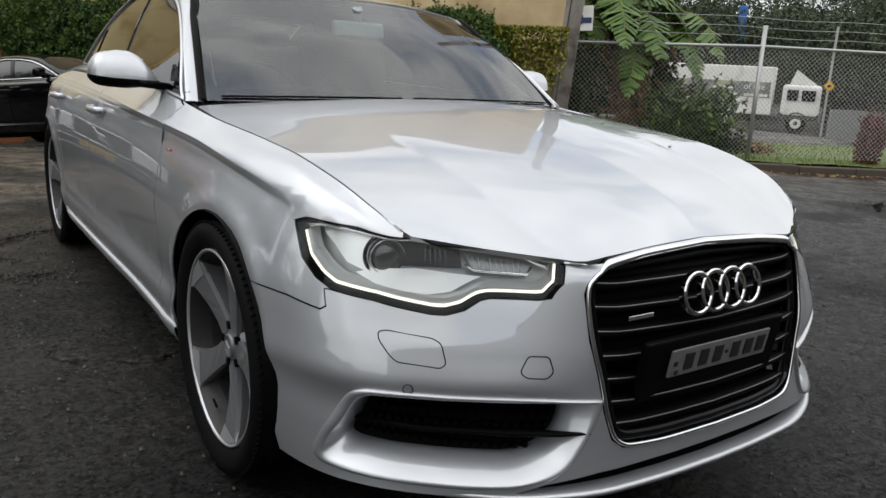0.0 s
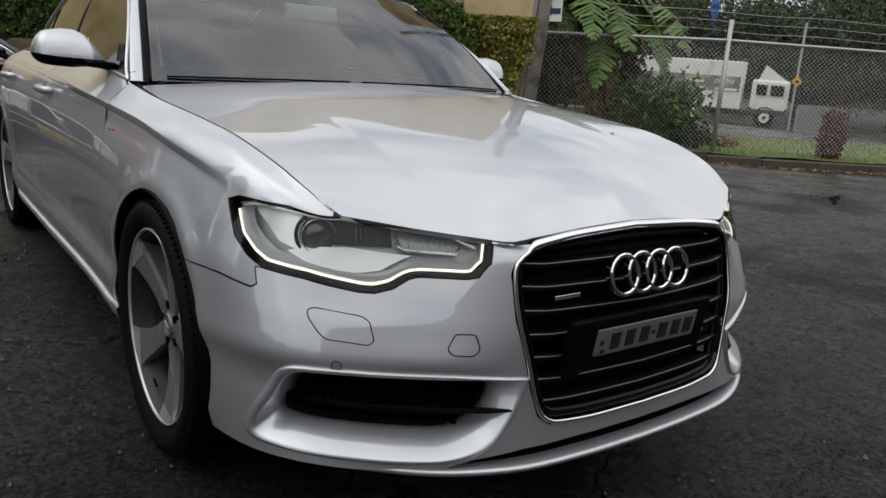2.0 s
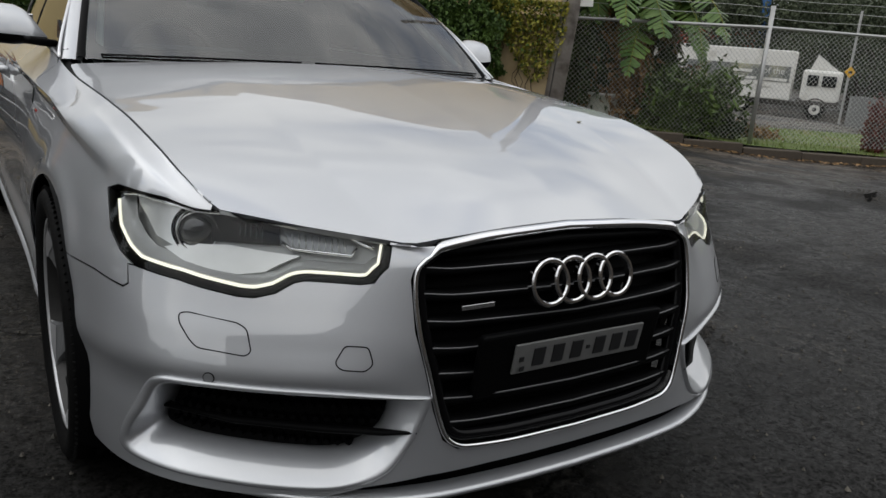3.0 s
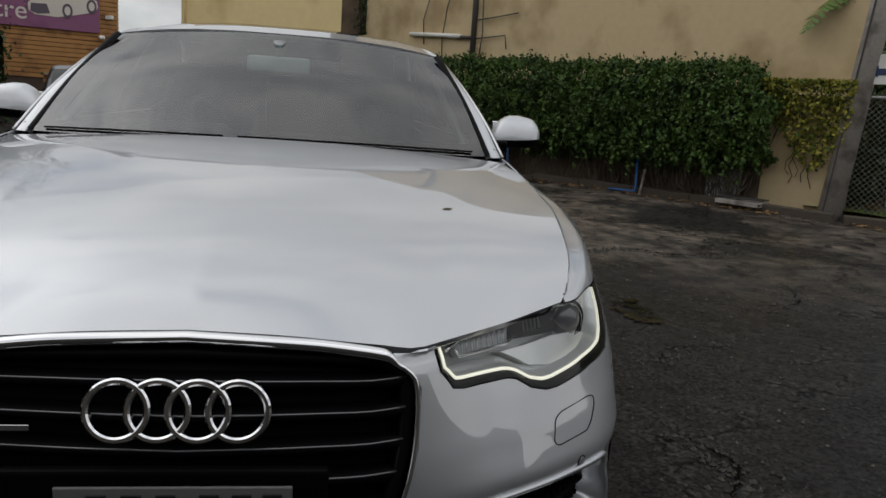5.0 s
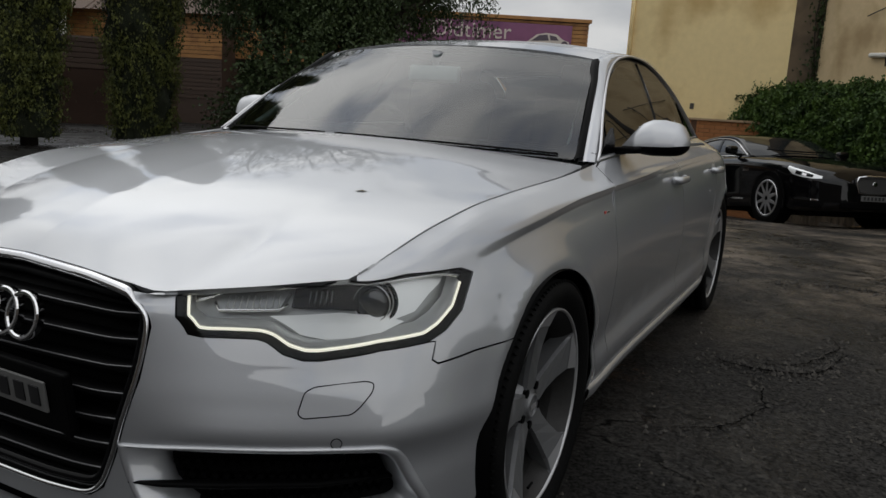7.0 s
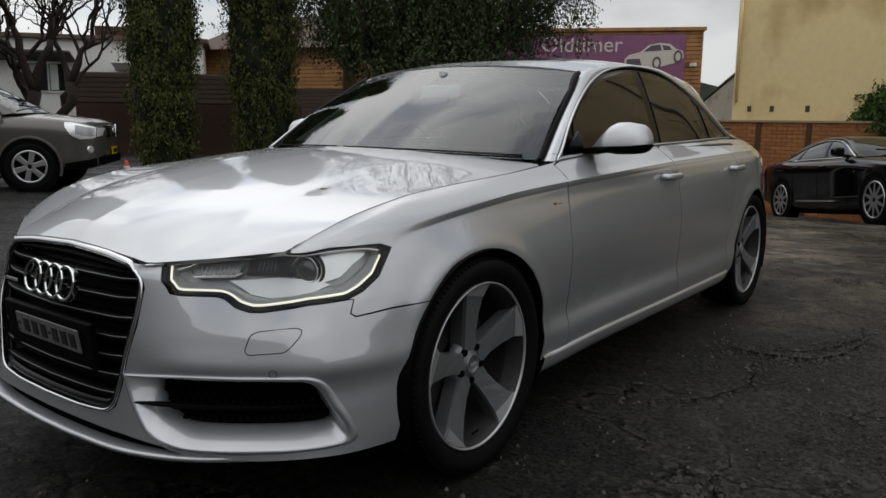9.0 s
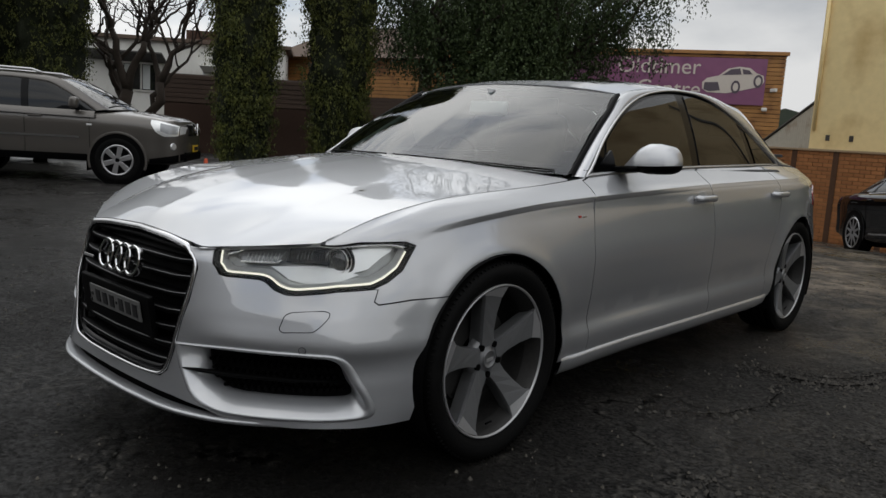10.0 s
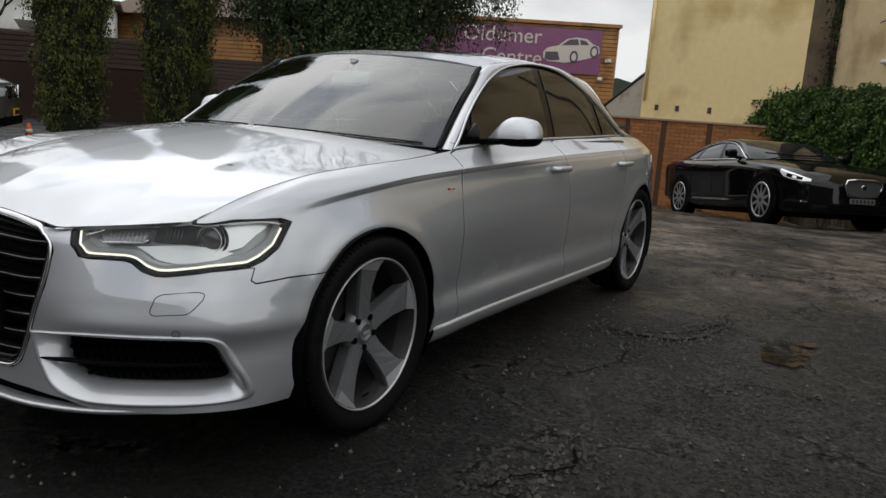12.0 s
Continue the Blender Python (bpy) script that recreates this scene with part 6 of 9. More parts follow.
# loose grit on the asphalt round the sedan
rnd = random.Random(31)
verts, faces = [], []
for k in range(6500):
    x, y = rnd.uniform(-4.0, 4.2), rnd.uniform(-3.2, 5.5)
    if -0.9 < x < 0.9 and -0.8 < y < 3.9:
        continue
    r = 0.002 + 0.0075 * rnd.random() ** 3
    z, b0, a0 = gz(x, y) - 0.004, len(verts), rnd.uniform(0, 6.28)
    for j in range(5):
        a = a0 + j * 1.2566
        verts.append((x + r * rnd.uniform(0.7, 1.2) * math.cos(a), y + r * rnd.uniform(0.7, 1.2) * math.sin(a), z))
    verts.append((x + rnd.gauss(0, r * 0.2), y + rnd.gauss(0, r * 0.2), z + 0.004 + r * rnd.uniform(0.5, 1.0)))
    faces += [(b0 + j, b0 + (j + 1) % 5, b0 + 5) for j in range(5)]
grit_stones = raw("loose_grit", verts, faces, leafmat("grit_stone", (0.02, 0.019, 0.018), (0.16, 0.145, 0.12), 0.8))
tagged(grit_stones, "loose grey grit scattered over the asphalt", "grit", kind="stuff")


# ---- walls and buildings behind ----
hx, hy = HEDGE_B[0] - HEDGE_A[0], HEDGE_B[1] - HEDGE_A[1]
HEDGE_LEN = math.hypot(hx, hy)
HEDGE_WAY = Vector((hx, hy)) / HEDGE_LEN
HEDGE_OUT = Vector((HEDGE_WAY.y, -HEDGE_WAY.x))  # towards the yard
HEDGE_TURN = math.degrees(math.atan2(hy, hx))


def by_hedge(s, out, z):
    """A place s metres along the planted wall and out from it."""
    p = Vector(HEDGE_A) + HEDGE_WAY * s + HEDGE_OUT * out
    return Vector((p.x, p.y, z))


def on_hedge(s, out=0.0, z=0.0):
    p = by_hedge(s, out, z)
    return pose(p.x, p.y, p.z, 0, 0, HEDGE_TURN)


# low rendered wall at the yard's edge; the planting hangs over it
wall_between("wall_planted", by_hedge(-0.4, 0, 0)[:2], by_hedge(9.68, 0, 0)[:2], -1.3, 1.55, 0.25, RENDER_SHADED, "weathered dark rendered wall under the hanging hedge")
wall_between("wall_low_cream", by_hedge(9.68, 0.02, 0)[:2], by_hedge(HEDGE_LEN + 0.45, 0.02, 0)[:2], -1.0, 1.55, 0.25, CREAM, "low cream rendered wall with peeling top beside the pole")
# tall building wall over the hedge
wall_between("wall_tall_cream", by_hedge(-0.2, -0.55, 0)[:2], by_hedge(HEDGE_LEN + 0.35, -0.55, 0)[:2], -1.2, 6.6, 0.3, CREAM, "tall stained cream rendered building wall")
FAR_A, FAR_B = (-3.42, 16.85), (0.22, 16.15)
big = wall_between("wall_far_cream", FAR_A, FAR_B, -1.2, 5.05, 0.4, CREAM_SUNLIT, "sunlit pale cream rendered building wall")
part("parapet_cap", boxed(3.72, 0.5, 0.22, pose(1.85, 0.2, 5.15), 0.02), WHITE, big, "white parapet cap")
# the side keeps plain cream, without the sunlight coloured into the face
wall_between("wall_far_cream_return", (-3.42 + 0.02, 20.5), (-3.42 + 0.02, 16.9), -1.2, 5.0, 0.3, CREAM, "cream side wall of the far building")
wall_between("wall_recess", (0.22, 16.15), (1.15, 16.6), -1.2, 6.6, 0.3, RENDER_SHADED, "shaded dark recess between two rendered walls")
for x in (0.42, 0.95, 1.75):
    vent = part("wall_vent", boxed(0.09, 0.02, 0.13, pose(x, -0.008, 1.45), 0.004), PIPE_DARK, big, "small dark wall vent")
part("down_pipe", add_tube(bmesh.new(), 0.035, 0.035, 3.2, pose(0.10, -0.05, 1.6), 12), CREAM_SUNLIT, big, "painted down pipe", smooth=True)
# unseen wall added on the yard's open side to darken the sedan's front reflections
ADDED_WALL = mat("yard_wall", (0.10, 0.085, 0.07), 0.9, scale=6, vary=0.2, bump=0.1, stain=(0.06, 0.05, 0.042), stain_at=0.5, stain_scale=0.6)
wall_between("wall_south", (30, -14.0), (-17, -14.0), -0.5, 6.2, 0.3, ADDED_WALL, "plain weathered wall across the yard")
# pipes and cables on the tall wall
def wall_pipe(name, pts, r, material, label):
    ob = wire(name, [by_hedge(s, -0.50, z) for s, z in pts], r, material, None, seg=8)
    return tagged(ob, label, "pipe")


wall_pipe("drain_pipe", [(3.35, 1.6), (3.36, 3.2), (3.35, 6.4)], 0.055, PIPE_DARK, "dark drain pipe on the cream wall")
wall_pipe("white_pipe", [(1.45, 2.52), (2.6, 2.47), (3.0, 2.45)], 0.045, WHITE, "short white pipe fixed across the cream wall")
wall_pipe("pipe_stub", [(2.9, 2.44), (3.35, 2.42)], 0.035, PIPE_DARK, "dark pipe stub on the cream wall")
for k, pts in enumerate(([(1.2, 3.25), (1.9, 3.4), (2.9, 3.55)], [(2.5, 1.7), (2.45, 2.4), (2.55, 3.0), (2.75, 3.6)], [(3.5, 1.7), (3.6, 2.5), (3.55, 3.3), (3.75, 4.0)], [(1.9, 2.3), (1.85, 2.8), (2.0, 3.2)], [(3.4, 2.75), (4.0, 2.8), (4.5, 2.85)], [(3.4, 2.4), (4.2, 2.45), (4.25, 2.2)])):
    wall_pipe("wall_cable", pts, 0.012, PIPE_DARK, "thin dark cable on the cream wall")
# shed with iron sheets beside the far wall
shed = thing("shed", "weathered corrugated iron shed beside the far wall", "shed", pose(-6.2, 21.4, 0, 0, 0, math.degrees(math.atan2(19.3 - 21.4, -3.9 + 6.2))), kind="structure")
verts, faces = [], []
n = 90
for i in range(n + 1):
    x = 3.1 * i / n
    y = 0.02 * math.sin(i * 2.1)
    verts += [(x, y, -1.2), (x, y, 1.25 + 0.42 * x)]
for i in range(n):
    faces.append((2 * i, 2 * i + 2, 2 * i + 3, 2 * i + 1))
raw("iron_sheet", verts, faces, IRON_SHEET, shed)
part("shed_roof", boxed(3.4, 0.6, 0.05, pose(1.55, 0.25, 1.95, 0, -22.8), 0.01), PIPE_DARK, shed)

# timber-clad showroom with a purple sign
SHOW_A, SHOW_B = (-18.2, 18.9), (-6.8, 24.4)
length, heading, _ = run(SHOW_A, SHOW_B)
show = thing("showroom", "timber-clad building with orange boards and a purple sign", "building", pose(SHOW_A[0], SHOW_A[1], 0, 0, 0, heading))
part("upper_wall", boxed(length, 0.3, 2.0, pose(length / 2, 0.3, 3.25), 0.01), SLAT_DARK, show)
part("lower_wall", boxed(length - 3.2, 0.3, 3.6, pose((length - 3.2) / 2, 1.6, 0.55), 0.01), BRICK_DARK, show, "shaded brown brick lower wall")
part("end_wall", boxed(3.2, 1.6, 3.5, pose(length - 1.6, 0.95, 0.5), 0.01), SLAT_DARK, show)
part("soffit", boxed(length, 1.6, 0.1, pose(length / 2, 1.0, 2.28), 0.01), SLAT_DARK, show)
part("roof", boxed(length + 0.1, 8.0, 0.10, pose(length / 2, 4.1, 4.20), 0.02), PIPE_DARK, show)
for k in range(14):
    z = 2.36 + k * 0.137
    part("board", boxed(length + 0.04, 0.035, 0.122, pose(length / 2, 0.13 - 0.006 * (k % 2), z), 0.006, 1), SLAT, show)
for k in range(9):
    part("board", boxed(3.24, 0.035, 0.122, pose(length - 1.6, 0.13 - 0.006 * (k % 2), 1.12 + k * 0.137), 0.006, 1), SLAT, show)
part("fascia", boxed(length + 0.2, 0.08, 0.12, pose(length / 2, 0.06, 4.24), 0.01), SLAT, show)
for k, x in enumerate((3.0, 6.0, 8.6)):
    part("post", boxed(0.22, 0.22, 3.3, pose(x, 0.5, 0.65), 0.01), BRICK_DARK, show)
SIGN = mat("purple_sign", (0.23, 0.085, 0.17), 0.45, scale=3, vary=0.14, stain=(0.15, 0.05, 0.12), stain_at=0.5, stain_scale=0.8)
SIGN_WHITE = mat("sign_white", (0.62, 0.56, 0.50), 0.5, scale=10, vary=0.06)
SIGN_GREY = mat("sign_grey", (0.10, 0.08, 0.10), 0.5, scale=10, vary=0.1)
sign = part("sign_board", boxed(7.2, 0.05, 1.52, pose(length - 4.15, 0.06, 3.30), 0.01), SIGN, show, "purple sign with cream lettering and a white car")
sx, sz = length - 0.55, 3.30  # right edge and middle of the sign
for words, x, z, size in (("Oldtimer", sx - 4.85, 3.50, 0.74), ("Centre", sx - 4.15, 2.76, 0.74)):
    curve = bpy.data.curves.new("sign_text", "FONT")
    curve.body, curve.size, curve.extrude = words, size, 0.01
    curve.materials.append(SIGN_WHITE)
    text = new("sign_text", curve)
    text.parent = sign
    text.matrix_basis = pose(x, 0.025, z, 90, 0, 0)
# the car drawn on the sign, as flat shapes
def sign_shape(name, pts, depth, material):
    part(name, extrude_poly([(sx - 2.02 + 0.86 * x, 2.92 + 0.9 * z) for x, z in pts], 0.012, pose(0, depth, 0)), material, sign)


sign_shape("painted_car", [(0.05, 0.12), (0.25, 0.0), (0.95, -0.02), (1.6, 0.12), (2.2, 0.28), (2.3, 0.45), (2.25, 0.66), (2.0, 0.74), (1.75, 0.92), (1.35, 0.96), (0.95, 0.88), (0.62, 0.62), (0.2, 0.52), (0.03, 0.36)], 0.022, SIGN_WHITE)
sign_shape("painted_window", [(0.75, 0.64), (1.05, 0.86), (1.38, 0.90), (1.45, 0.68)], 0.014, SIGN_GREY)
sign_shape("painted_window", [(1.52, 0.69), (1.46, 0.88), (1.72, 0.84), (1.85, 0.70)], 0.014, SIGN_GREY)
sign_shape("painted_grille", [(0.10, 0.10), (0.12, 0.36), (0.62, 0.38), (0.72, 0.08), (0.32, 0.03)], 0.014, SIGN_GREY)
for x, z in ((1.28, 0.22), (2.08, 0.45)):
    sign_shape("painted_wheel", [(x + 0.17 * math.cos(a), z + 0.24 * math.sin(a)) for a in np.linspace(0, 2 * math.pi, 16, endpoint=False)], 0.012, SIGN_GREY)
    sign_shape("painted_rim", [(x + 0.10 * math.cos(a), z + 0.15 * math.sin(a)) for a in np.linspace(0, 2 * math.pi, 12, endpoint=False)], 0.006, SIGN_WHITE)
cam_box = part("security_camera", boxed(0.10, 0.3, 0.12, pose(length - 0.28, -0.05, 3.05, 0, 0, 25), 0.02), WHITE, show, "small white wall camera")
part("wall_lamp", boxed(0.18, 0.16, 0.12, pose(length - 0.5, 0.02, 2.42), 0.04), WHITE, show, "small white wall lamp")
# in the shade below: a black panel as door bay, and a small arrow board
part("door_bay", boxed(1.6, 0.1, 2.2, pose(7.3, 1.42, 0.2), 0.01), GLOSS_BLACK, show, "dark doorway")
board = part("arrow_board", boxed(1.5, 0.05, 0.25, pose(5.1, 0.45, 0.95), 0.01), WHITE, show, "white board with a dark arrow")
part("arrow_bar", boxed(1.0, 0.02, 0.06, pose(5.1, 0.42, 0.95), 0.004), PLATE_INK, board)
part("arrow_head", extrude_poly([(0, -0.09), (0.18, 0), (0, 0.09)], 0.02, pose(5.55, 0.405, 0.95)), PLATE_INK, board)
# hipped tile roof of the block behind
hip = thing("tiled_house", "brown tiled hip roof over orange timber walls", "building", pose(-19.5, 16.5, 0, 0, 0, heading - 8))
# wall and lower boards in dark timber: the building's shade as colour
part("timber_wall", boxed(6.0, 4.0, 5.2, pose(-0.6, 3.0, 1.0), 0.01), SLAT_DARK, hip)
for k in range(22):
    part("board", boxed(6.04, 0.03, 0.12, pose(-0.6, 0.985, 0.9 + k * 0.135), 0.005, 1), SLAT if k > 9 else SLAT_DARK, hip)
raw("tile_roof", [(-4, 0.5, 3.6), (2.8, 0.5, 3.6), (2.8, 5.5, 3.6), (-4, 5.5, 3.6), (-2.2, 3, 5.0), (1.0, 3, 5.0)], [(0, 1, 5, 4), (1, 2, 5), (2, 3, 4, 5), (3, 0, 4)], TILE, hip)
for k in range(24):
    part("tile_rib", boxed(0.07, 2.9, 0.05, pose(-3.7 + k * 0.27, 1.75, 4.3, 29), 0.015), TILE, hip) if -2.6 < -3.7 + k * 0.27 < 1.4 else None
# white house at the edge of the yard
house = thing("white_house", "white rendered house with a dark flat roof edge", "house", pose(-25.0, 8.6, 0, 0, 0, 52))
part("wall", boxed(7.6, 4.0, 4.6, pose(3.6, 2.2, 1.3), 0.02), WHITE, house)
part("roof_edge", boxed(8.0, 4.4, 0.14, pose(3.6, 2.2, 3.66), 0.02), TILE, house)
part("chimney", boxed(1.6, 0.8, 0.5, pose(4.6, 2.0, 3.95), 0.02), BRICK_DARK, house, "brown brick chimney")
win = part("window", boxed(1.3, 0.08, 1.0, pose(2.55, 0.18, 2.35), 0.01), WHITE, house)
for x in (2.25, 2.85):
    part("pane", boxed(0.54, 0.04, 0.86, pose(x, 0.13, 2.35), 0.005), TINT, win)
    part("curtain", boxed(0.24, 0.03, 0.82, pose(x - 0.12, 0.115, 2.35), 0.005), CABIN_GREY, win)
part("awning", boxed(2.6, 1.0, 0.06, pose(2.1, -0.3, 3.0, -14), 0.01), PIPE_DARK, house, "thin dark awning")
part("awning", boxed(2.0, 1.0, 0.06, pose(5.6, -0.3, 2.75, -10), 0.01), WHITE, house, "thin pale awning")
# brown slatted balcony between the house and the showroom
deck = thing("balcony", "dark brown slatted timber balcony front", "balcony", pose(-19.2, 9.0, 0, 0, 0, 48))
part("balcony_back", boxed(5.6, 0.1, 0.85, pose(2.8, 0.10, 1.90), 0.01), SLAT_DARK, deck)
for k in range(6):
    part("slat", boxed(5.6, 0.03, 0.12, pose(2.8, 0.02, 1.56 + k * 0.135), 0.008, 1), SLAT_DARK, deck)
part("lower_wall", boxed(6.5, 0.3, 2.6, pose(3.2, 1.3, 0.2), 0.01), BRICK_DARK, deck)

# ---- planting ----
def scatter(name, spots, material, parent=None, label="", size=(0.03, 0.06), hang=0.0, stretch=1.6, seed=1, up=0.0, cross=False):
    """Small pointed leaves at the spots, each a folded diamond."""
    rnd = np.random.RandomState(seed)
    p = np.asarray(spots, float)
    n = len(p)
    d = rnd.normal(size=(n, 3))
    d[:, 2] += up - hang
    d /= np.linalg.norm(d, axis=1, keepdims=True)
    e = np.cross(d, rnd.normal(size=(n, 3)))
    e /= np.maximum(np.linalg.norm(e, axis=1, keepdims=True), 1e-6)
    f = np.cross(d, e)
    s = rnd.uniform(*size, (n, 1))
    a, b = p - d * s * 0.5, p + d * s * stretch * 0.5
    m = p + f * s * 0.10
    l, r = p - e * s * 0.42 + f * s * 0.2, p + e * s * 0.42 + f * s * 0.2
    verts = np.stack([a, l, m, r, b], 1).reshape(-1, 3)
    faces = []
    for k in range(n):
        q = 5 * k
        faces += [(q, q + 1, q + 2), (q, q + 2, q + 3), (q + 1, q + 4, q + 2), (q + 2, q + 4, q + 3)]
    return raw(name, verts, faces, material, parent, label)


def limb(bm, a, b, r0, r1, rnd, bend=0.12, n=6):
    a, b = Vector(a), Vector(b)
    d = (b - a).length
    pts = [a.lerp(b, k / n) + Vector((rnd.gauss(0, 1), rnd.gauss(0, 1), rnd.gauss(0, 0.6))) * d * bend * 0.25 * (1 if 0 < k < n else 0) for k in range(n + 1)]
    add_wire(bm, pts, [r0 + (r1 - r0) * k / n for k in range(n + 1)], seg=8)
    return pts


# hanging hedge on the planted wall
rs = np.random.RandomState(4)
count = 46000
s_ = rs.uniform(-1.6, 9.95, count)
lump = np.array([noise.noise((s * 0.9, 3.0, 0)) for s in s_])
lump2 = np.array([noise.noise((s * 2.7, 9.0, 0)) for s in s_])
ang = rs.uniform(-0.25, math.pi * 0.98, count)
deep = 0.62 + 0.16 * lump + 0.10 * lump2
zmid = 1.12
out = np.sin(ang) * deep * (0.90 + 0.12 * rs.rand(count)) + rs.normal(0, 0.03, count)
high = zmid + np.cos(ang) * (0.78 + 0.12 * lump2 + 0.08 * lump) + rs.normal(0, 0.05, count)
low_edge = 0.42 + 0.22 * lump + 0.25 * lump2 + 0.10 * rs.rand(count)
keep = high > low_edge - 0.25 * (rs.rand(count) < 0.06)
taper = ramp(10.0, 9.2, s_)
high = np.where(s_ > 9.2, 0.95 + (high - 0.95) * (0.5 + 0.5 * taper), high)
base = np.array(HEDGE_A)
way, outv = np.array(HEDGE_WAY), np.array(HEDGE_OUT)
spots = np.c_[base + s_[:, None] * way + out[:, None] * outv, high][keep]
hedge = thing("hedge", "dense green hanging hedge spilling over the wall", "hedge")
scatter("foliage", spots, LEAF_HEDGE, hedge, size=(0.032, 0.072), hang=0.6, seed=2)
# near-black core fills the hedge; the shade inside is put into its colour
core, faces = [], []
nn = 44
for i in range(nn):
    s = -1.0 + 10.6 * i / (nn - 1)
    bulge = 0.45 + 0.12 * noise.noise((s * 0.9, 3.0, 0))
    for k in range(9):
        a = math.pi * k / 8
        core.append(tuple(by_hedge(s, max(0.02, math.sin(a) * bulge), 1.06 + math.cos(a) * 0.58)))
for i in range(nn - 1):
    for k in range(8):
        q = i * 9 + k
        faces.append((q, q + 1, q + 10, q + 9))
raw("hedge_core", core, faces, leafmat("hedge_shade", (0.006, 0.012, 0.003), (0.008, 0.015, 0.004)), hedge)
# sprays that arch out and droop
drape = []
for k in range(760):
    s = rs.uniform(-1.1, 9.8)
    up_at = rs.uniform(0.62, 1.85)
    reach, drop = rs.uniform(0.10, 0.34), rs.uniform(0.18, 0.55)
    out_at = 0.50 * math.sqrt(max(0.05, 1 - ((up_at - 1.1) / 0.85) ** 2))
    f = np.sort(rs.rand(30))
    sway = rs.normal(0, 0.12)
    for t in f:
        p = by_hedge(s + sway * t, out_at + reach * math.sin(t * 1.9), up_at + 0.10 * t - drop * t * t)
        drape.append(np.array(p) + rs.normal(0, 0.022, 3))
scatter("spray_leaf", drape, LEAF_HEDGE, hedge, size=(0.035, 0.075), hang=0.9, seed=15)
# sprigs that stand up from the top
spr = []
for k in range(260):
    s = rs.uniform(-1, 9.6)
    c = np.array(by_hedge(s, rs.uniform(0.0, 0.5), 1.80 + 0.06 * noise.noise((s, 1, 0))))
    t = np.array([rs.normal(0, 0.06), rs.normal(0, 0.06), rs.uniform(0.08, 0.26)])
    spr += [c + t * f + rs.normal(0, 0.012, 3) for f in np.linspace(0, 1, 9)]
scatter("sprig_leaf", spr, LEAF_HEDGE, hedge, size=(0.03, 0.06), up=0.7, seed=5)
# yellowing creeper over the low cream wall
s_ = rs.uniform(9.4, 10.8, 3600)
ycreep = np.c_[base + s_[:, None] * way + (rs.rand(3600) * 0.22 + 0.03)[:, None] * outv, 1.74 - rs.rand(3600) ** 1.6 * (0.85 + 0.3 * np.sin(s_ * 5))]
creeper = thing("creeper", "yellow-green creeper hanging over the low wall", "creeper")
scatter("leaves", ycreep[:2700], LEAF_YELLOW, creeper, size=(0.03, 0.06), hang=0.6, seed=6)
scatter("leaves", ycreep[2700:], LEAF_HEDGE, creeper, size=(0.03, 0.06), hang=0.6, seed=7)
bm = bmesh.new()
rnd = random.Random(5)
for k in range(9):
    s = rnd.uniform(9.5, 10.7)
    z, pts = 1.4, []
    for j in range(9):
        pts.append(by_hedge(s, 0.05, z))
        s += rnd.gauss(0, 0.05)
        z -= rnd.uniform(0.06, 0.16)
    add_wire(bm, pts, 0.006, seg=4)
part("bare_stems", bm, BARK, creeper)
# dry stems under the hedge
bm = bmesh.new()
for k in range(420):
    s = rnd.uniform(-0.5, 9.6) if k % 3 else rnd.uniform(7.0, 9.6)
    top = rnd.uniform(0.3, 0.9)
    p = by_hedge(s, rnd.uniform(0.05, 0.3), gz(*by_hedge(s, 0.1, 0)[:2]) + 0.03)
    q = by_hedge(s + rnd.gauss(0, 0.2), rnd.uniform(0.05, 0.4), top)
    m = (p + q) / 2 + Vector((rnd.gauss(0, 0.08), rnd.gauss(0, 0.08), 0.02))
    add_wire(bm, [p, m, q], 0.006, seg=3)
tagged(part("dry_stems", bm, TWIG, None), "tangle of dry brown stems under the hedge", "stems", kind="stuff")
# blue pipe frames and lattice under the hedge
for way in (((7.50, -0.005), (7.97, 0.01), (7.985, 0.05), (7.96, 0.50)), ((5.36, -0.20), (5.35, 0.0), (5.33, 0.44))):
    tagged(wire("bent_pipe", [by_hedge(a, 0.42, z) for a, z in way], 0.019, BLUE, None, seg=8), "blue painted bent pipe rail under the hedge", "rail")
for s in (8.07, 5.07):
    g = gz(*by_hedge(s, 0.4, 0)[:2])
    tagged(wire("stake", [by_hedge(s, 0.45, g - 0.05), by_hedge(s + 0.04, 0.42, 0.36)], 0.02, POLE_WOOD, None, seg=6), "weathered timber stake under the hedge", "stake")
# grey board and slatted crate near the low wall
crate = thing("crate", "grey slatted crate lying at the wall's foot", "crate", on_hedge(9.62, 0.35, gz(*by_hedge(9.62, 0.35, 0)[:2]) + 0.08))
for k in range(4):
    part("slat", boxed(0.62, 0.07, 0.02, pose(0, -0.12 + k * 0.08, 0.06 * (k % 2)), 0.004), PIPE_DARK, crate)
part("crate_base", boxed(0.6, 0.35, 0.06, pose(0, 0, 0.0), 0.005), POLE_WOOD, crate)
panel_board = part("grey_board", boxed(0.5, 0.03, 0.8, pose(0, 0, 0), 0.004), GALV, None)
panel_board.matrix_world = on_hedge(9.2, 0.10, 0.32) @ pose(0, 0, 0, -6)
tagged(panel_board, "grey board leaning on the wall under the hedge", "board")

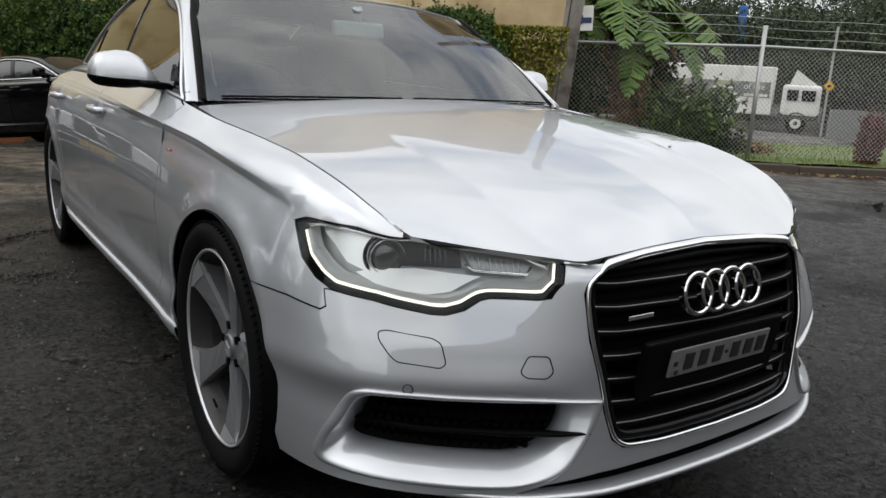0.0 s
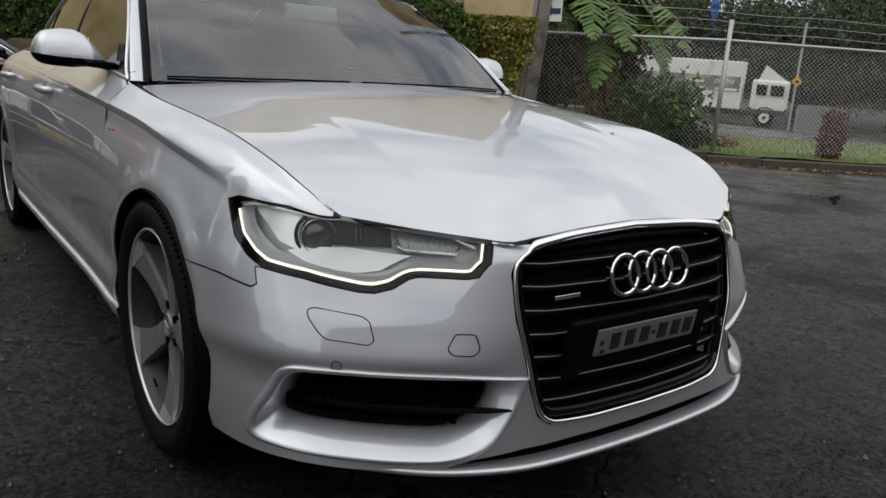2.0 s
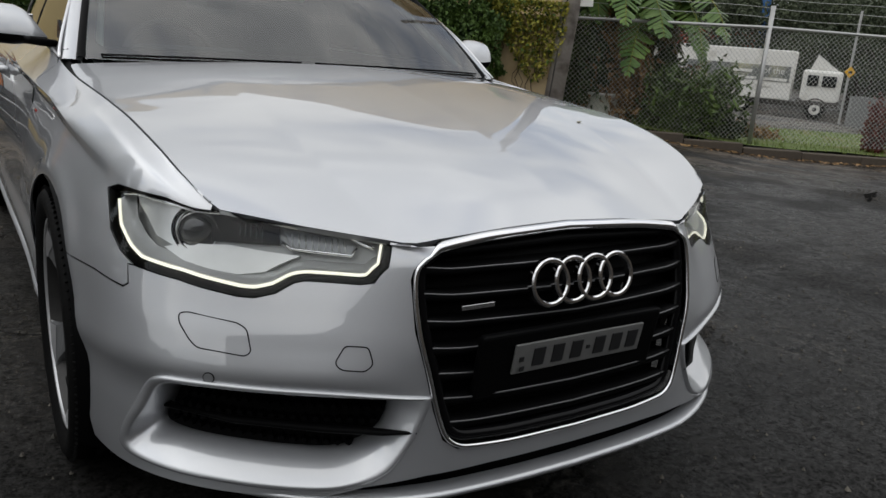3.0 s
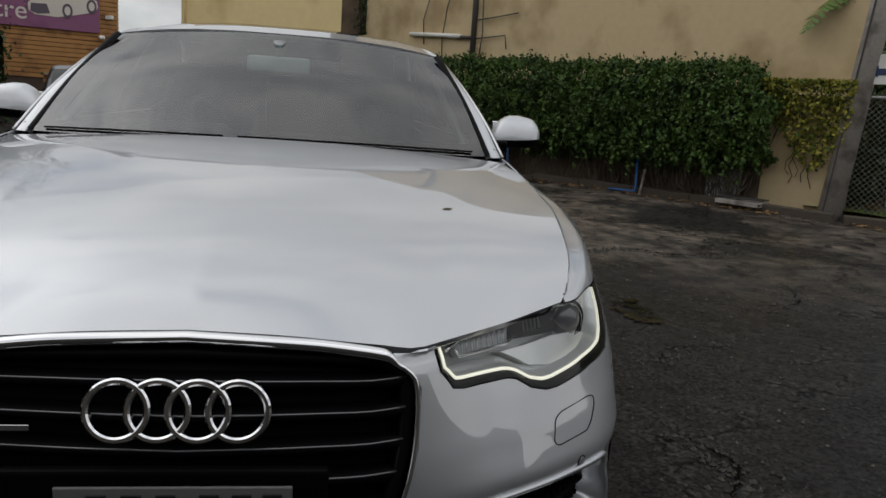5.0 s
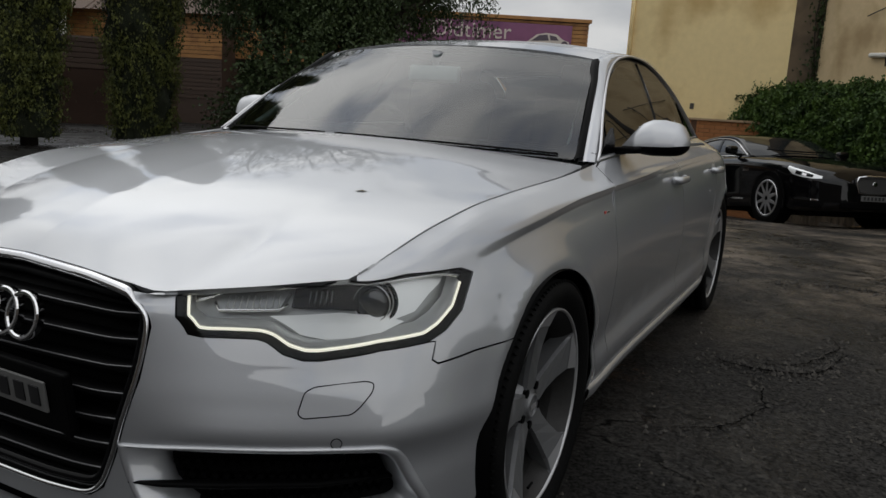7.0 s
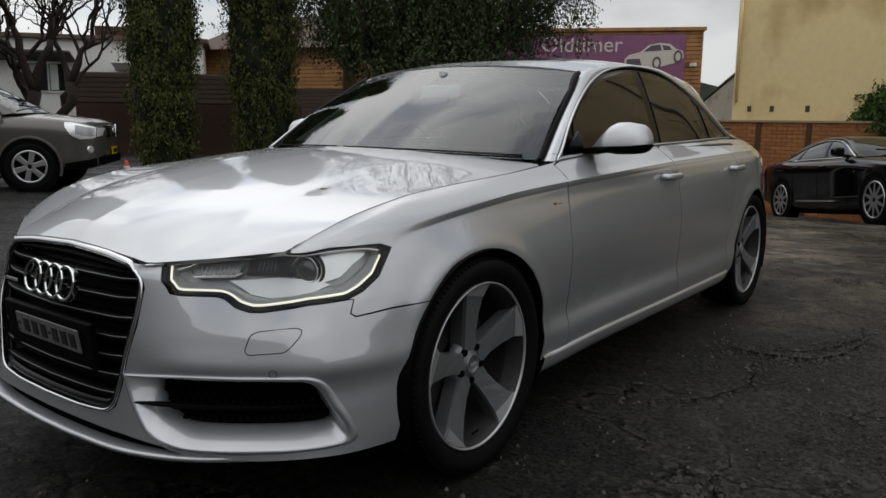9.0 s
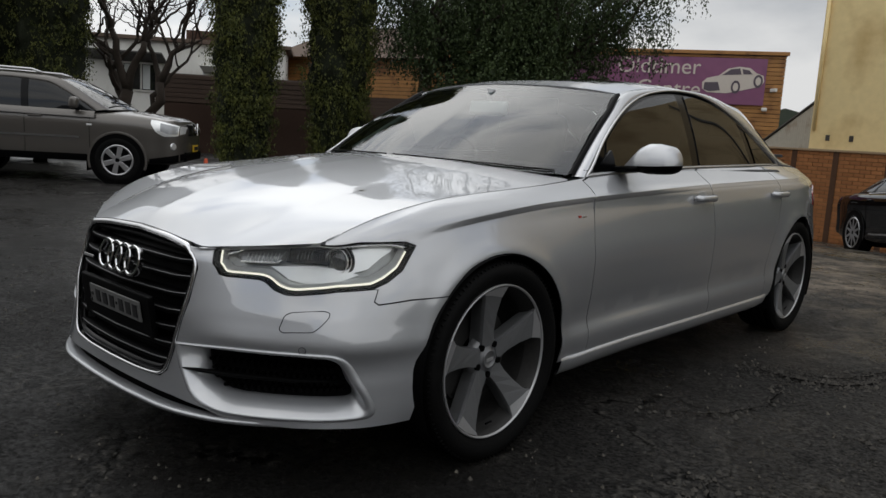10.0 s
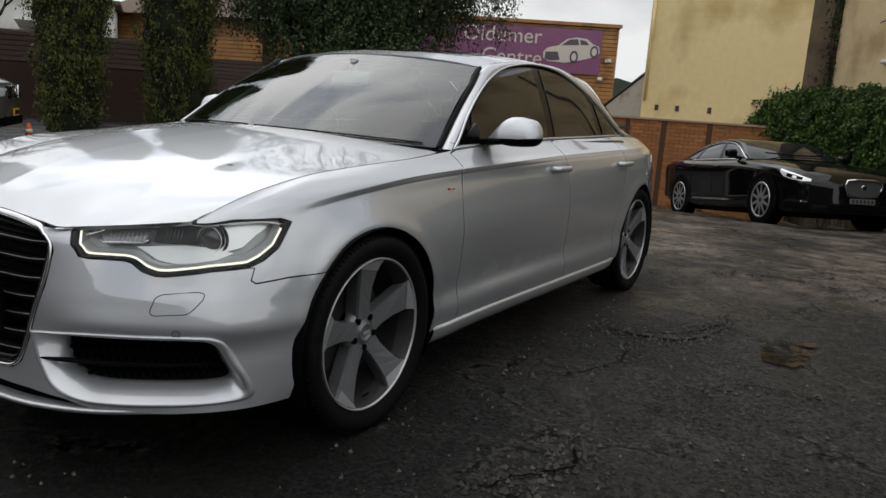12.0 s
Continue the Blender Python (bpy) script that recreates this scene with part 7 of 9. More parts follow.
# climbing vine in the recess
vine = thing("wall_vine", "dark climbing vine in the wall recess", "vine")
p = np.c_[rs.normal(0.92, 0.20, 2600), rs.uniform(16.15, 16.35, 2600), rs.uniform(1.2, 6.0, 2600)]
scatter("leaves", p, LEAF_DARK, vine, size=(0.04, 0.09), hang=0.8, seed=9)
bm = bmesh.new()
for k in range(10):
    x, z, pts = rnd.gauss(0.92, 0.12), 1.0, []
    while z < 6:
        pts.append((x, 16.3, z))
        x += rnd.gauss(0, 0.05)
        z += 0.4
    add_wire(bm, pts, 0.012, seg=4)
part("stem", bm, BARK, vine)


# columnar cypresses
CYPRESS_SHADE = mat("cypress_inner", (0.010, 0.013, 0.004), 0.95, scale=45, vary=0.75, bump=1.0, stain=(0.010, 0.014, 0.004), stain_at=0.45, stain_scale=7)
def cypress(x, y, radius, high, seed, name="cypress_tree"):
    rnd = np.random.RandomState(seed)
    t = thing(name, "tall dense columnar green cypress tree", "tree", pose(x, y, gz(x, y)), group="cypresses by the yard")
    bm = bmesh.new()
    add_tube(bm, 0.14, 0.04, high * 0.9, None, 10)
    part("trunk", bm, BARK, t, smooth=True)
    def lump(f, a):
        d = Vector((math.cos(a) * radius * 3.6, math.sin(a) * radius * 3.6, f * high * 2.2 + seed))
        shape = min(1, 0.62 + 0.6 * f) * (1 - max(0, (f - 0.72) / 0.28) ** 1.7 * 0.97)
        return radius * shape * (0.92 + 0.26 * noise.noise(d) + 0.13 * noise.noise(d * 2.6))

    # upright flame-shaped tufts
    pts = []
    for k in range(1250):
        f, a = rnd.rand() ** 0.9, rnd.uniform(0, 2 * math.pi)
        r = lump(f, a) - 0.05
        c = np.array([r * math.cos(a), r * math.sin(a), 0.1 + f * (high - 0.2)])
        lean = np.array([math.cos(a), math.sin(a), 0]) * rnd.uniform(0.15, 0.55) + np.array([0, 0, 1.0]) + rnd.normal(0, 0.12, 3)
        size, fat = rnd.uniform(0.20, 0.42), rnd.uniform(0.05, 0.085)
        t_ = rnd.rand(34, 1)
        pts.append(c + lean * t_ * size + rnd.normal(size=(34, 3)) * fat * np.sqrt(np.maximum(0.03, np.sin(math.pi * (0.15 + 0.85 * t_)))))
    scatter("crown", np.concatenate(pts), LEAF_CYPRESS, t, size=(0.022, 0.046), up=2.2, stretch=2.4, seed=seed)
    # lumpy dense inner crown; its near-black colour stands for the shade between tufts
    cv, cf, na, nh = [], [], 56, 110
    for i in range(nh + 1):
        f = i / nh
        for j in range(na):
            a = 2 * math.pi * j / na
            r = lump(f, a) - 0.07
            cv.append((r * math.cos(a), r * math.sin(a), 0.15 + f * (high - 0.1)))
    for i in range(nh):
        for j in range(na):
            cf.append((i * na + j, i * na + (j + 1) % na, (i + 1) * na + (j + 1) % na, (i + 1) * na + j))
    raw("inner_crown", cv, cf, CYPRESS_SHADE, t, smooth=True)
    return t


cypress(-10.85, 6.6, 0.78, 7.2, 11)
cypress(-10.15, 8.4, 0.86, 7.8, 12)
cypress(-14.2, 4.0, 1.15, 7.5, 13)
cypress(-15.6, 3.2, 1.2, 8.5, 14)
cypress(-13.9, 2.2, 1.0, 6.5, 15)


# bare spreading tree by the white house
def bare_tree(x, y, seed):
    rnd = random.Random(seed)
    t = thing("bare_tree", "leaning dark tree with bare twisting branches", "tree", pose(x, y, gz(x, y)))
    bm = bmesh.new()

    def grow(p, d, length, r, depth):
        q = p + d * length
        pts = limb(bm, p, q, r, r * 0.62, rnd, 0.16, 5)
        if depth == 0:
            return
        for k in range(3 if depth > 2 else 2 + (depth == 1)):
            nd = (d + Vector((rnd.gauss(0, 0.5), rnd.gauss(0, 0.5), rnd.gauss(0.15, 0.3)))).normalized()
            grow(pts[-1] if k else pts[3], nd, length * rnd.uniform(0.6, 0.85), r * 0.55, depth - 1)

    grow(Vector((0, 0, -0.1)), Vector((0.12, 0.1, 1)).normalized(), 1.7, 0.20, 5)
    grow(Vector((0.1, 0.3, -0.1)), Vector((0.12, 0.30, 1)).normalized(), 2.0, 0.14, 5)
    part("trunk", bm, BARK, t, smooth=True)
    rs2 = np.random.RandomState(seed)
    p = rs2.normal(size=(1500, 3)) * (1.4, 1.6, 0.7) + (0.2, 0.6, 5.2)
    scatter("crown", p, LEAF_DARK, t, size=(0.04, 0.08), seed=seed)
    return t


bare_tree(-14.9, 5.9, 3)


# broad weeping tree before the showroom
def weeping_tree(x, y, seed, reach, low, arm=None):
    rnd = random.Random(seed)
    rs2 = np.random.RandomState(seed)
    t = thing("weeping_tree", "broad dark tree with drooping fine foliage", "tree", pose(x, y, gz(x, y)))
    bm = bmesh.new()
    tips = []
    for k in range(5):
        a = k * 1.3 + 0.4
        foot = Vector((0.30 * math.cos(a), 0.45 * math.sin(a), -0.1))
        fork = Vector((0.5 * math.cos(a), 0.8 * math.sin(a), 2.6))
        limb(bm, foot, fork, 0.15, 0.10, rnd, 0.08)
        for j in range(6):
            b = a + rnd.gauss(0, 0.7)
            rise = rnd.uniform(0.9, 2.4) if j < 4 else rnd.uniform(2.8, 4.6)
            tip = fork + Vector((reach * math.cos(b) * rnd.uniform(0.5, 1.1), reach * math.sin(b) * rnd.uniform(0.5, 1.1), rise))
            tips += limb(bm, fork, tip, 0.07, 0.02, rnd, 0.2)[2:]
    if arm:
        tips += limb(bm, (0.2, 0.2, 2.5), arm, 0.07, 0.015, rnd, 0.12, 8)[4:]
    part("trunk", bm, BARK, t, smooth=True)
    pts = []
    for k in range(1600):
        c = tips[rnd.randrange(len(tips))] + Vector((rnd.gauss(0, 0.38), rnd.gauss(0, 0.38), rnd.gauss(0.2, 0.4)))
        drop = rnd.uniform(0.25, 0.95) * (0.7 + 0.4 * math.hypot(c.x, c.y))
        drop = min(drop, max(0.2, c.z - low + rnd.uniform(-0.25, 0.25)))
        m = 44
        f = rs2.rand(m, 1)
        pts.append(np.array(c) + np.c_[rs2.normal(0, 0.07, (m, 2)), np.zeros(m)] + f * np.array([rnd.gauss(0, 0.12), rnd.gauss(0, 0.12), -drop]))
    scatter("crown", np.concatenate(pts), LEAF_DARK, t, size=(0.024, 0.055), hang=1.8, stretch=2.6, seed=seed)
    return t


weeping_tree(-9.2, 11.6, 21, 1.95, 2.25)
weeping_tree(-8.0, 12.3, 22, 1.6, 2.4, (2.7, 0.9, 4.7))


def shrub(name, x, y, r, high, n, material, label, seed, hang=0.0, size=(0.04, 0.08), z0=None, stretch=1.6):
    rs2 = np.random.RandomState(seed)
    z = gz(x, y) if z0 is None else z0
    t = thing(name, label, "shrub", pose(x, y, z))
    bm = bmesh.new()
    rnd = random.Random(seed)
    for k in range(7):
        a = rnd.uniform(0, 6.28)
        limb(bm, (0, 0, -0.05), (r * 0.6 * math.cos(a), r * 0.6 * math.sin(a), high * rnd.uniform(0.5, 0.9)), 0.025, 0.008, rnd, 0.2, 4)
    part("stem", bm, BARK, t)
    c = rs2.normal(size=(24, 3))
    c /= np.linalg.norm(c, axis=1, keepdims=True)
    c = c * (r * 0.7, r * 0.7, high * 0.36) + (0, 0, high * 0.55)
    p = c[rs2.randint(0, 24, n)] + rs2.normal(size=(n, 3)) * (r * 0.22, r * 0.22, high * 0.13)
    scatter("crown", p[p[:, 2] > 0.03], material, t, size=size, hang=hang, stretch=stretch, seed=seed)
    return t


shrub("shrub", -6.6, 9.8, 1.0, 2.7, 6500, LEAF_DARK, "dark leafy shrub at the building's foot", 31)
shrub("shrub", -5.3, 9.9, 0.85, 2.2, 5000, LEAF_DARK, "dark leafy shrub at the building's foot", 32)
shrub("shrub", -7.8, 9.6, 0.9, 2.2, 5000, LEAF_DARK, "dark leafy shrub at the building's foot", 33)
shrub("shrub", -9.2, 10.2, 0.8, 1.3, 3000, LEAF_DARK, "dark leafy shrub at the building's foot", 34)

# ---- other parked cars ----
def plain_wheel(parent, x, y, r, rim_r, width, spokes, rim_mat, out):
    """A road wheel at x, y with its face towards out (+1 or -1)."""
    w = new("wheel")
    w.empty_display_size = 0.1
    w.parent = parent
    w.matrix_basis = pose(x, y, r, 0, 0, 0 if out > 0 else 180)
    h = width / 2
    part("tyre", lathe([(rim_r, h * 0.8), (rim_r + 0.02, h * 0.98), (r - 0.03, h), (r - 0.005, h * 0.8), (r, h * 0.4), (r, -h * 0.4), (r - 0.005, -h * 0.8), (rim_r, -h * 0.8)], 44), RUBBER, w, smooth=True)
    part("rim", lathe([(rim_r + 0.012, h * 0.9), (rim_r + 0.008, h * 1.04), (rim_r - 0.016, h * 1.0), (rim_r - 0.022, h * 0.9), (rim_r - 0.03, h * 0.3), (rim_r - 0.035, -h * 0.6), (0.05, -h * 0.6)], 44), rim_mat, w, smooth=True)
    for k in range(spokes):
        a = 2 * math.pi * k / spokes + 0.3
        bm = bmesh.new()
        pts = [(0.03, -0.032), (rim_r - 0.01, -0.042 if spokes < 8 else -0.018), (rim_r - 0.01, 0.042 if spokes < 8 else 0.018), (0.03, 0.032)]
        extrude_poly(pts, 0.03, Matrix.Rotation(a, 4, "X") @ pose(h * 0.72, 0, 0, 0, 0, 90) @ Matrix.Rotation(math.pi, 4, "Z") @ pose(0, 0, 0), 0.005, bm)
        part("spoke", bm, rim_mat, w)
    part("hub_cap", lathe([(0.045, h * 0.6), (0.04, h * 0.8), (0.001, h * 0.82)], 20), rim_mat, w, smooth=True)
    return w


def parked_car(name, label, m, paint, wheelbase, body, cen, inner, outer, belt, pillars, ends, wheel, glass_mat, mirror_size=(0.20, 0.11, 0.13)):
    """A car facing -y with its front axle over the origin.
    body: y, half width, underside, shoulder height, middle height. cen, inner, outer: the middle line, the edge of the screens
    and roof, and the upper edge of the side windows, from the cowl to the boot. belt: half width and height at front and rear.
    pillars: y of the door pillars. ends: where the windscreen ends and the rear window begins along those lines."""
    car = thing(name, label, "car", m)
    st = np.array(body)
    yy = np.linspace(st[0, 0], st[-1, 0], 90)
    sv = hermite(st[:, 0], st[:, 1:], yy)

    def section(y):
        w, zb, zs, zc = (float(np.interp(y, yy, sv[:, q])) for q in range(4))
        h, t = zs - zb, zc - zs
        return [(0, zb), (w * 0.90, zb), (w * 0.965, zb + 0.02), (w * 0.985, zb + 0.10 * h), (w * 0.978, zb + 0.32 * h), (w * 0.99, zb + 0.55 * h), (w, zb + 0.74 * h), (w * 0.993, zb + 0.84 * h), (w * 0.972, zb + 0.93 * h), (w * 0.93, zs), (w * 0.84, zs + 0.40 * t), (w * 0.5, zs + 0.84 * t), (0, zc)]

    def skin_at(y, z, o=0.0):
        """A place on the flank or the nose, o outside it."""
        sec = np.array(section(y)[2:-1])
        d = 0.02
        x = float(np.interp(z, sec[:, 1], sec[:, 0]))
        x2 = float(np.interp(z, np.array(section(y + d)[2:-1])[:, 1], np.array(section(y + d)[2:-1])[:, 0]))
        n = Vector((d, -(x2 - x), 0)).normalized()
        return Vector((x, y, z)) + n * o

    def patch(part_name, edge, material, owner, text="", o=0.006, lines=9):
        """A piece laid on the skin: edge gives y, low z and high z."""
        e = np.array(edge)
        ys = np.linspace(e[0, 0], e[-1, 0], 14)
        lo, hi = np.interp(ys, e[:, 0], e[:, 1]), np.interp(ys, e[:, 0], e[:, 2])
        for sg in (-1, 1):
            rows = [[tuple(np.array(skin_at(y, l + (h - l) * f, o)) * (sg, 1, 1)) for y, l, h in zip(ys, lo, hi)] for f in np.linspace(0, 1, lines)]
            strip(part_name, rows if sg < 0 else rows[::-1], material, owner, text)

    sec = [[(x, y, z) for x, z in section(y)] + [(-x, y, z) for x, z in section(y)[-2:0:-1]] for y in yy]
    c = np.array(sec)
    k, n = c.shape[:2]
    faces = [(i * n + j, i * n + (j + 1) % n, (i + 1) * n + (j + 1) % n, (i + 1) * n + j) for i in range(k - 1) for j in range(n)]
    faces += [tuple(range(n))[::-1], tuple(range((k - 1) * n, k * n))]
    raw("body", c.reshape(-1, 3), faces, paint, car, smooth=True)
    # screens and roof between the middle line and their edge
    par, fine_p = np.linspace(0, 1, len(cen)), np.linspace(0, 1, 61)
    cl, il, ol = hermite(par, np.array(cen), fine_p), hermite(par, np.array(inner), fine_p), hermite(par, np.array(outer), fine_p)
    i0, i1 = (int(round(60 * q / (len(cen) - 1))) for q in ends)
    ws = np.linspace(-1, 1, 17)
    for part_name, lo, hi, material, text in (("windscreen", 0, i0, glass_mat, "dark windscreen"), ("roof", i0, i1, paint, ""), ("rear_window", i1, 60, glass_mat, "dark rear window")):
        rows = []
        for q in range(lo, hi + 1):
            a = np.abs(ws)
            rows.append(np.c_[il[q, 0] * ws, cl[q, 0] + (il[q, 1] - cl[q, 0]) * a**2, cl[q, 1] + (il[q, 2] - cl[q, 1]) * a**2.4])
        strip(part_name, rows[::-1], material, car, text)
    (wb0, zb0), (wb1, zb1) = belt
    y0, y1 = ol[0, 1], ol[-1, 1]
    belt_at = lambda y: np.array([wb0 + (wb1 - wb0) * (y - y0) / (y1 - y0), y, zb0 + (zb1 - zb0) * (y - y0) / (y1 - y0)])
    bulge = np.array([0.012, 0, 0.008])
    for sg in (-1, 1):
        f = np.array([sg, 1, 1])
        rows = [il * f, (0.6 * il + 0.4 * ol + bulge) * f, (0.1 * il + 0.9 * ol + bulge * 0.6) * f, (ol - (0.012, 0, 0)) * f]
        strip("roof_rail", rows if sg < 0 else rows[::-1], paint, car)
        low_line = np.array([belt_at(q[1]) for q in ol])
        side_rows = [(low_line + (ol - low_line) * t + np.array([0.02 * math.sin(math.pi * t) - 0.006, 0, 0])) * f for t in np.linspace(0, 1, 6)]
        strip("side_window", side_rows if sg > 0 else side_rows[::-1], glass_mat, car, "dark side windows")
        base_rows = [(low_line + (0.012, 0, 0.006)) * f, (low_line + (0.05, 0, -0.035)) * f, (low_line + (0.06, 0, -0.09)) * f]
        strip("belt_line", base_rows if sg < 0 else base_rows[::-1], paint, car)
        for yp, lean, wide in pillars:
            top_q = ol[int(np.argmin(np.abs(ol[:, 1] - yp - lean)))]
            a, b = belt_at(yp), np.array(top_q)
            pts = [[(a + (b - a) * t + np.array([0.02 * math.sin(math.pi * t) + 0.002, dy, 0])) * f for t in np.linspace(0, 1, 7)] for dy in (-wide / 2, wide / 2)]
            strip("door_pillar", pts if sg > 0 else pts[::-1], GLOSS_BLACK, car)
        for y in (0.0, wheelbase):
            wx, r = float(np.interp(y, yy, sv[:, 0])), wheel[0]
            bm = bmesh.new()
            add_tube(bm, r + 0.045, r + 0.045, 0.20, Matrix.Translation((sg * (wx - 0.197), y, r)) @ Matrix.Rotation(sg * math.pi / 2, 4, "Y"), 40)
            part("wheel_arch", bm, BLACK, car)
            lip = [[(sg * (wx + o), y + (r + rr) * math.cos(radians(a)), r + (r + rr) * math.sin(radians(a))) for a in np.linspace(-18, 198, 30)] for o, rr in ((-0.02, 0.038), (0.0, 0.042), (0.003, 0.052), (-0.004, 0.08))]
            strip("arch_lip", lip if sg < 0 else lip[::-1], paint, car)
            plain_wheel(car, sg * (wx - 0.108), y, *wheel[:2], 0.23, wheel[2], wheel[3], sg)
        for yp in (pillars[0][0] - 0.92, pillars[0][0], min(pillars[-1][0] + 0.10, wheelbase - 0.42)):
            za, zb = float(np.interp(yp, yy, sv[:, 1])) + 0.07, float(np.interp(yp, yy, sv[:, 2])) - 0.01
            wire("door_seam", [tuple(np.array(skin_at(yp, z, 0.001)) * (sg, 1, 1)) for z in np.linspace(za, zb, 9)], 0.004, BLACK, car, seg=4)
        for yp in (pillars[0][0] - 0.15, wheelbase - 0.52):
            z = float(np.interp(yp, yy, sv[:, 2])) - 0.10
            q = skin_at(yp, z, 0.018)
            bm = boxed(0.022, 0.19, 0.028, pose(sg * q.x, yp, z), 0.010, 3)
            part("door_handle", bm, paint, car, smooth=True)
        q = belt_at(ol[0, 1] + 0.26)
        mir = part("door_mirror", boxed(*mirror_size, pose(sg * (q[0] + 0.05 + mirror_size[0] / 2), q[1], q[2] + 0.03 + mirror_size[2] / 2, 8, 0, -sg * 8), 0.045, 4), paint, car, smooth=True)
        part("mirror_foot", boxed(0.12, 0.05, 0.035, pose(sg * (q[0] + 0.05), q[1], q[2] + 0.03), 0.012), BLACK, mir)
    w0 = il[0, 0] * 0.8
    wire("wiper", [(-w0, cl[3, 0] + 0.06, cl[3, 1] + 0.02), (0, cl[2, 0], cl[2, 1] + 0.022), (w0 * 0.6, cl[3, 0] + 0.03, cl[3, 1] + 0.02)], 0.010, BLACK, car, seg=4)
    return car, patch, skin_at


DARK_GLASS = mat("dark_car_glass", (0.010, 0.011, 0.012), 0.03, scale=4, vary=0.1, spec=0.45)
BLACK_PAINT = mat("black_paint", (0.003, 0.003, 0.0035), 0.05, spec=0.5, coat=0.0, scale=500, vary=0.15, stain_scale=3, fine=0.03)
BEIGE_PAINT = mat("grey_beige_paint", (0.115, 0.105, 0.095), 0.35, 0.5, coat=0.9, scale=500, vary=0.08, stain_scale=3, fine=0.03)
CHARCOAL_PAINT = mat("charcoal_paint", (0.018, 0.019, 0.021), 0.3, coat=0.6, scale=300, vary=0.12, stain_scale=3, fine=0.06)
ALLOY = mat("alloy", (0.55, 0.55, 0.56), 0.3, 0.85, scale=60, vary=0.06)
YELLOW_PLATE = mat("yellow_plate", (0.62, 0.40, 0.02), 0.45, scale=40, vary=0.08)
AMBER = mat("amber_lens", (0.55, 0.16, 0.02), 0.2, coat=0.5, scale=40, vary=0.08)

# black sedan parked along the planted wall
jx, jy, jd = 0.73, 10.12, math.atan2(-2.23, 1.69)  # front wheel on the near side, and the way it faces
fwd = Vector((math.cos(jd), math.sin(jd)))
right = Vector((fwd.y, -fwd.x))
mid = Vector((jx, jy)) - right * 0.82
tilt_j = math.degrees(math.atan2(gz(jx, jy) - gz(jx - 2.9 * fwd.x, jy - 2.9 * fwd.y), 2.9))
black, patch, nose = parked_car("black_sedan", "glossy black four-door sedan parked beside the hedge", pose(mid.x, mid.y, gz(jx, jy) + 0.0, 0, 0, math.degrees(jd) + 90) @ pose(0, 0, 0, -tilt_j), BLACK_PAINT, 2.909,
                                [(-0.955, 0.30, 0.30, 0.58, 0.60), (-0.93, 0.56, 0.24, 0.63, 0.67), (-0.86, 0.73, 0.21, 0.69, 0.745), (-0.7, 0.845, 0.19, 0.75, 0.81), (-0.35, 0.92, 0.19, 0.835, 0.89), (0, 0.935, 0.19, 0.885, 0.94), (0.45, 0.935, 0.19, 0.925, 0.98), (0.72, 0.935, 0.19, 0.945, 0.985), (1.6, 0.938, 0.19, 0.965, 0.97), (2.4, 0.94, 0.19, 0.985, 0.99), (2.95, 0.935, 0.20, 1.0, 1.02), (3.4, 0.90, 0.24, 1.0, 1.05), (3.8, 0.82, 0.30, 0.985, 1.035), (4.0, 0.70, 0.36, 0.93, 0.98), (4.06, 0.45, 0.42, 0.85, 0.88)],
                                [(0.42, 0.995), (0.68, 1.118), (0.92, 1.216), (1.2, 1.31), (1.5, 1.355), (1.85, 1.376), (2.25, 1.368), (2.65, 1.331), (3.0, 1.265), (3.33, 1.159), (3.62, 1.052)],
                                [(0.74, 0.66, 0.974), (0.70, 0.88, 1.101), (0.655, 1.08, 1.2), (0.61, 1.30, 1.29), (0.585, 1.55, 1.335), (0.57, 1.85, 1.355), (0.565, 2.2, 1.347), (0.56, 2.6, 1.31), (0.56, 2.95, 1.249), (0.575, 3.3, 1.142), (0.60, 3.62, 1.036)],
                                [(0.80, 0.72, 0.974), (0.765, 0.93, 1.077), (0.715, 1.14, 1.175), (0.67, 1.36, 1.249), (0.64, 1.6, 1.29), (0.625, 1.9, 1.31), (0.62, 2.2, 1.298), (0.64, 2.55, 1.245), (0.675, 2.85, 1.167), (0.72, 3.1, 1.068), (0.765, 3.28, 1.003)],
                                ((0.815, 0.965), (0.80, 1.01)), ((1.66, 0.12, 0.07), (2.62, -0.10, 0.05)), (3, 8), (0.34, 0.255, 10, ALLOY), DARK_GLASS)
patch("headlamp", [(-0.875, 0.625, 0.655), (-0.80, 0.625, 0.690), (-0.66, 0.645, 0.735), (-0.50, 0.690, 0.775), (-0.40, 0.760, 0.800)], REFLECTOR, black, "clear slanted headlamp", 0.006)
patch("lamp_inner", [(-0.80, 0.640, 0.675), (-0.66, 0.662, 0.715), (-0.56, 0.69, 0.735)], GLOSS_BLACK, black, "dark lamp inside", 0.008, 5)
patch("lamp_bulb", [(-0.72, 0.655, 0.69), (-0.66, 0.668, 0.705)], CHROME, black, "bright lamp bowl", 0.012, 5)
patch("bright_strip", [(-0.86, 0.335, 0.350), (-0.72, 0.335, 0.375), (-0.56, 0.345, 0.372)], CHROME, black, "bright strip low in the bumper", 0.008, 4)
patch("sill_strip", [(0.62, 0.312, 0.338), (2.35, 0.312, 0.338)], CHROME, black, "bright sill strip", 0.008, 4)
patch("side_vent", [(0.50, 0.735, 0.765), (0.66, 0.740, 0.770)], CHROME, black, "small bright side vent", 0.006, 4)
patch("bumper_intake", [(-0.90, 0.235, 0.315), (-0.70, 0.235, 0.315), (-0.55, 0.27, 0.31)], BLACK, black, "black lower intake", 0.004, 4)
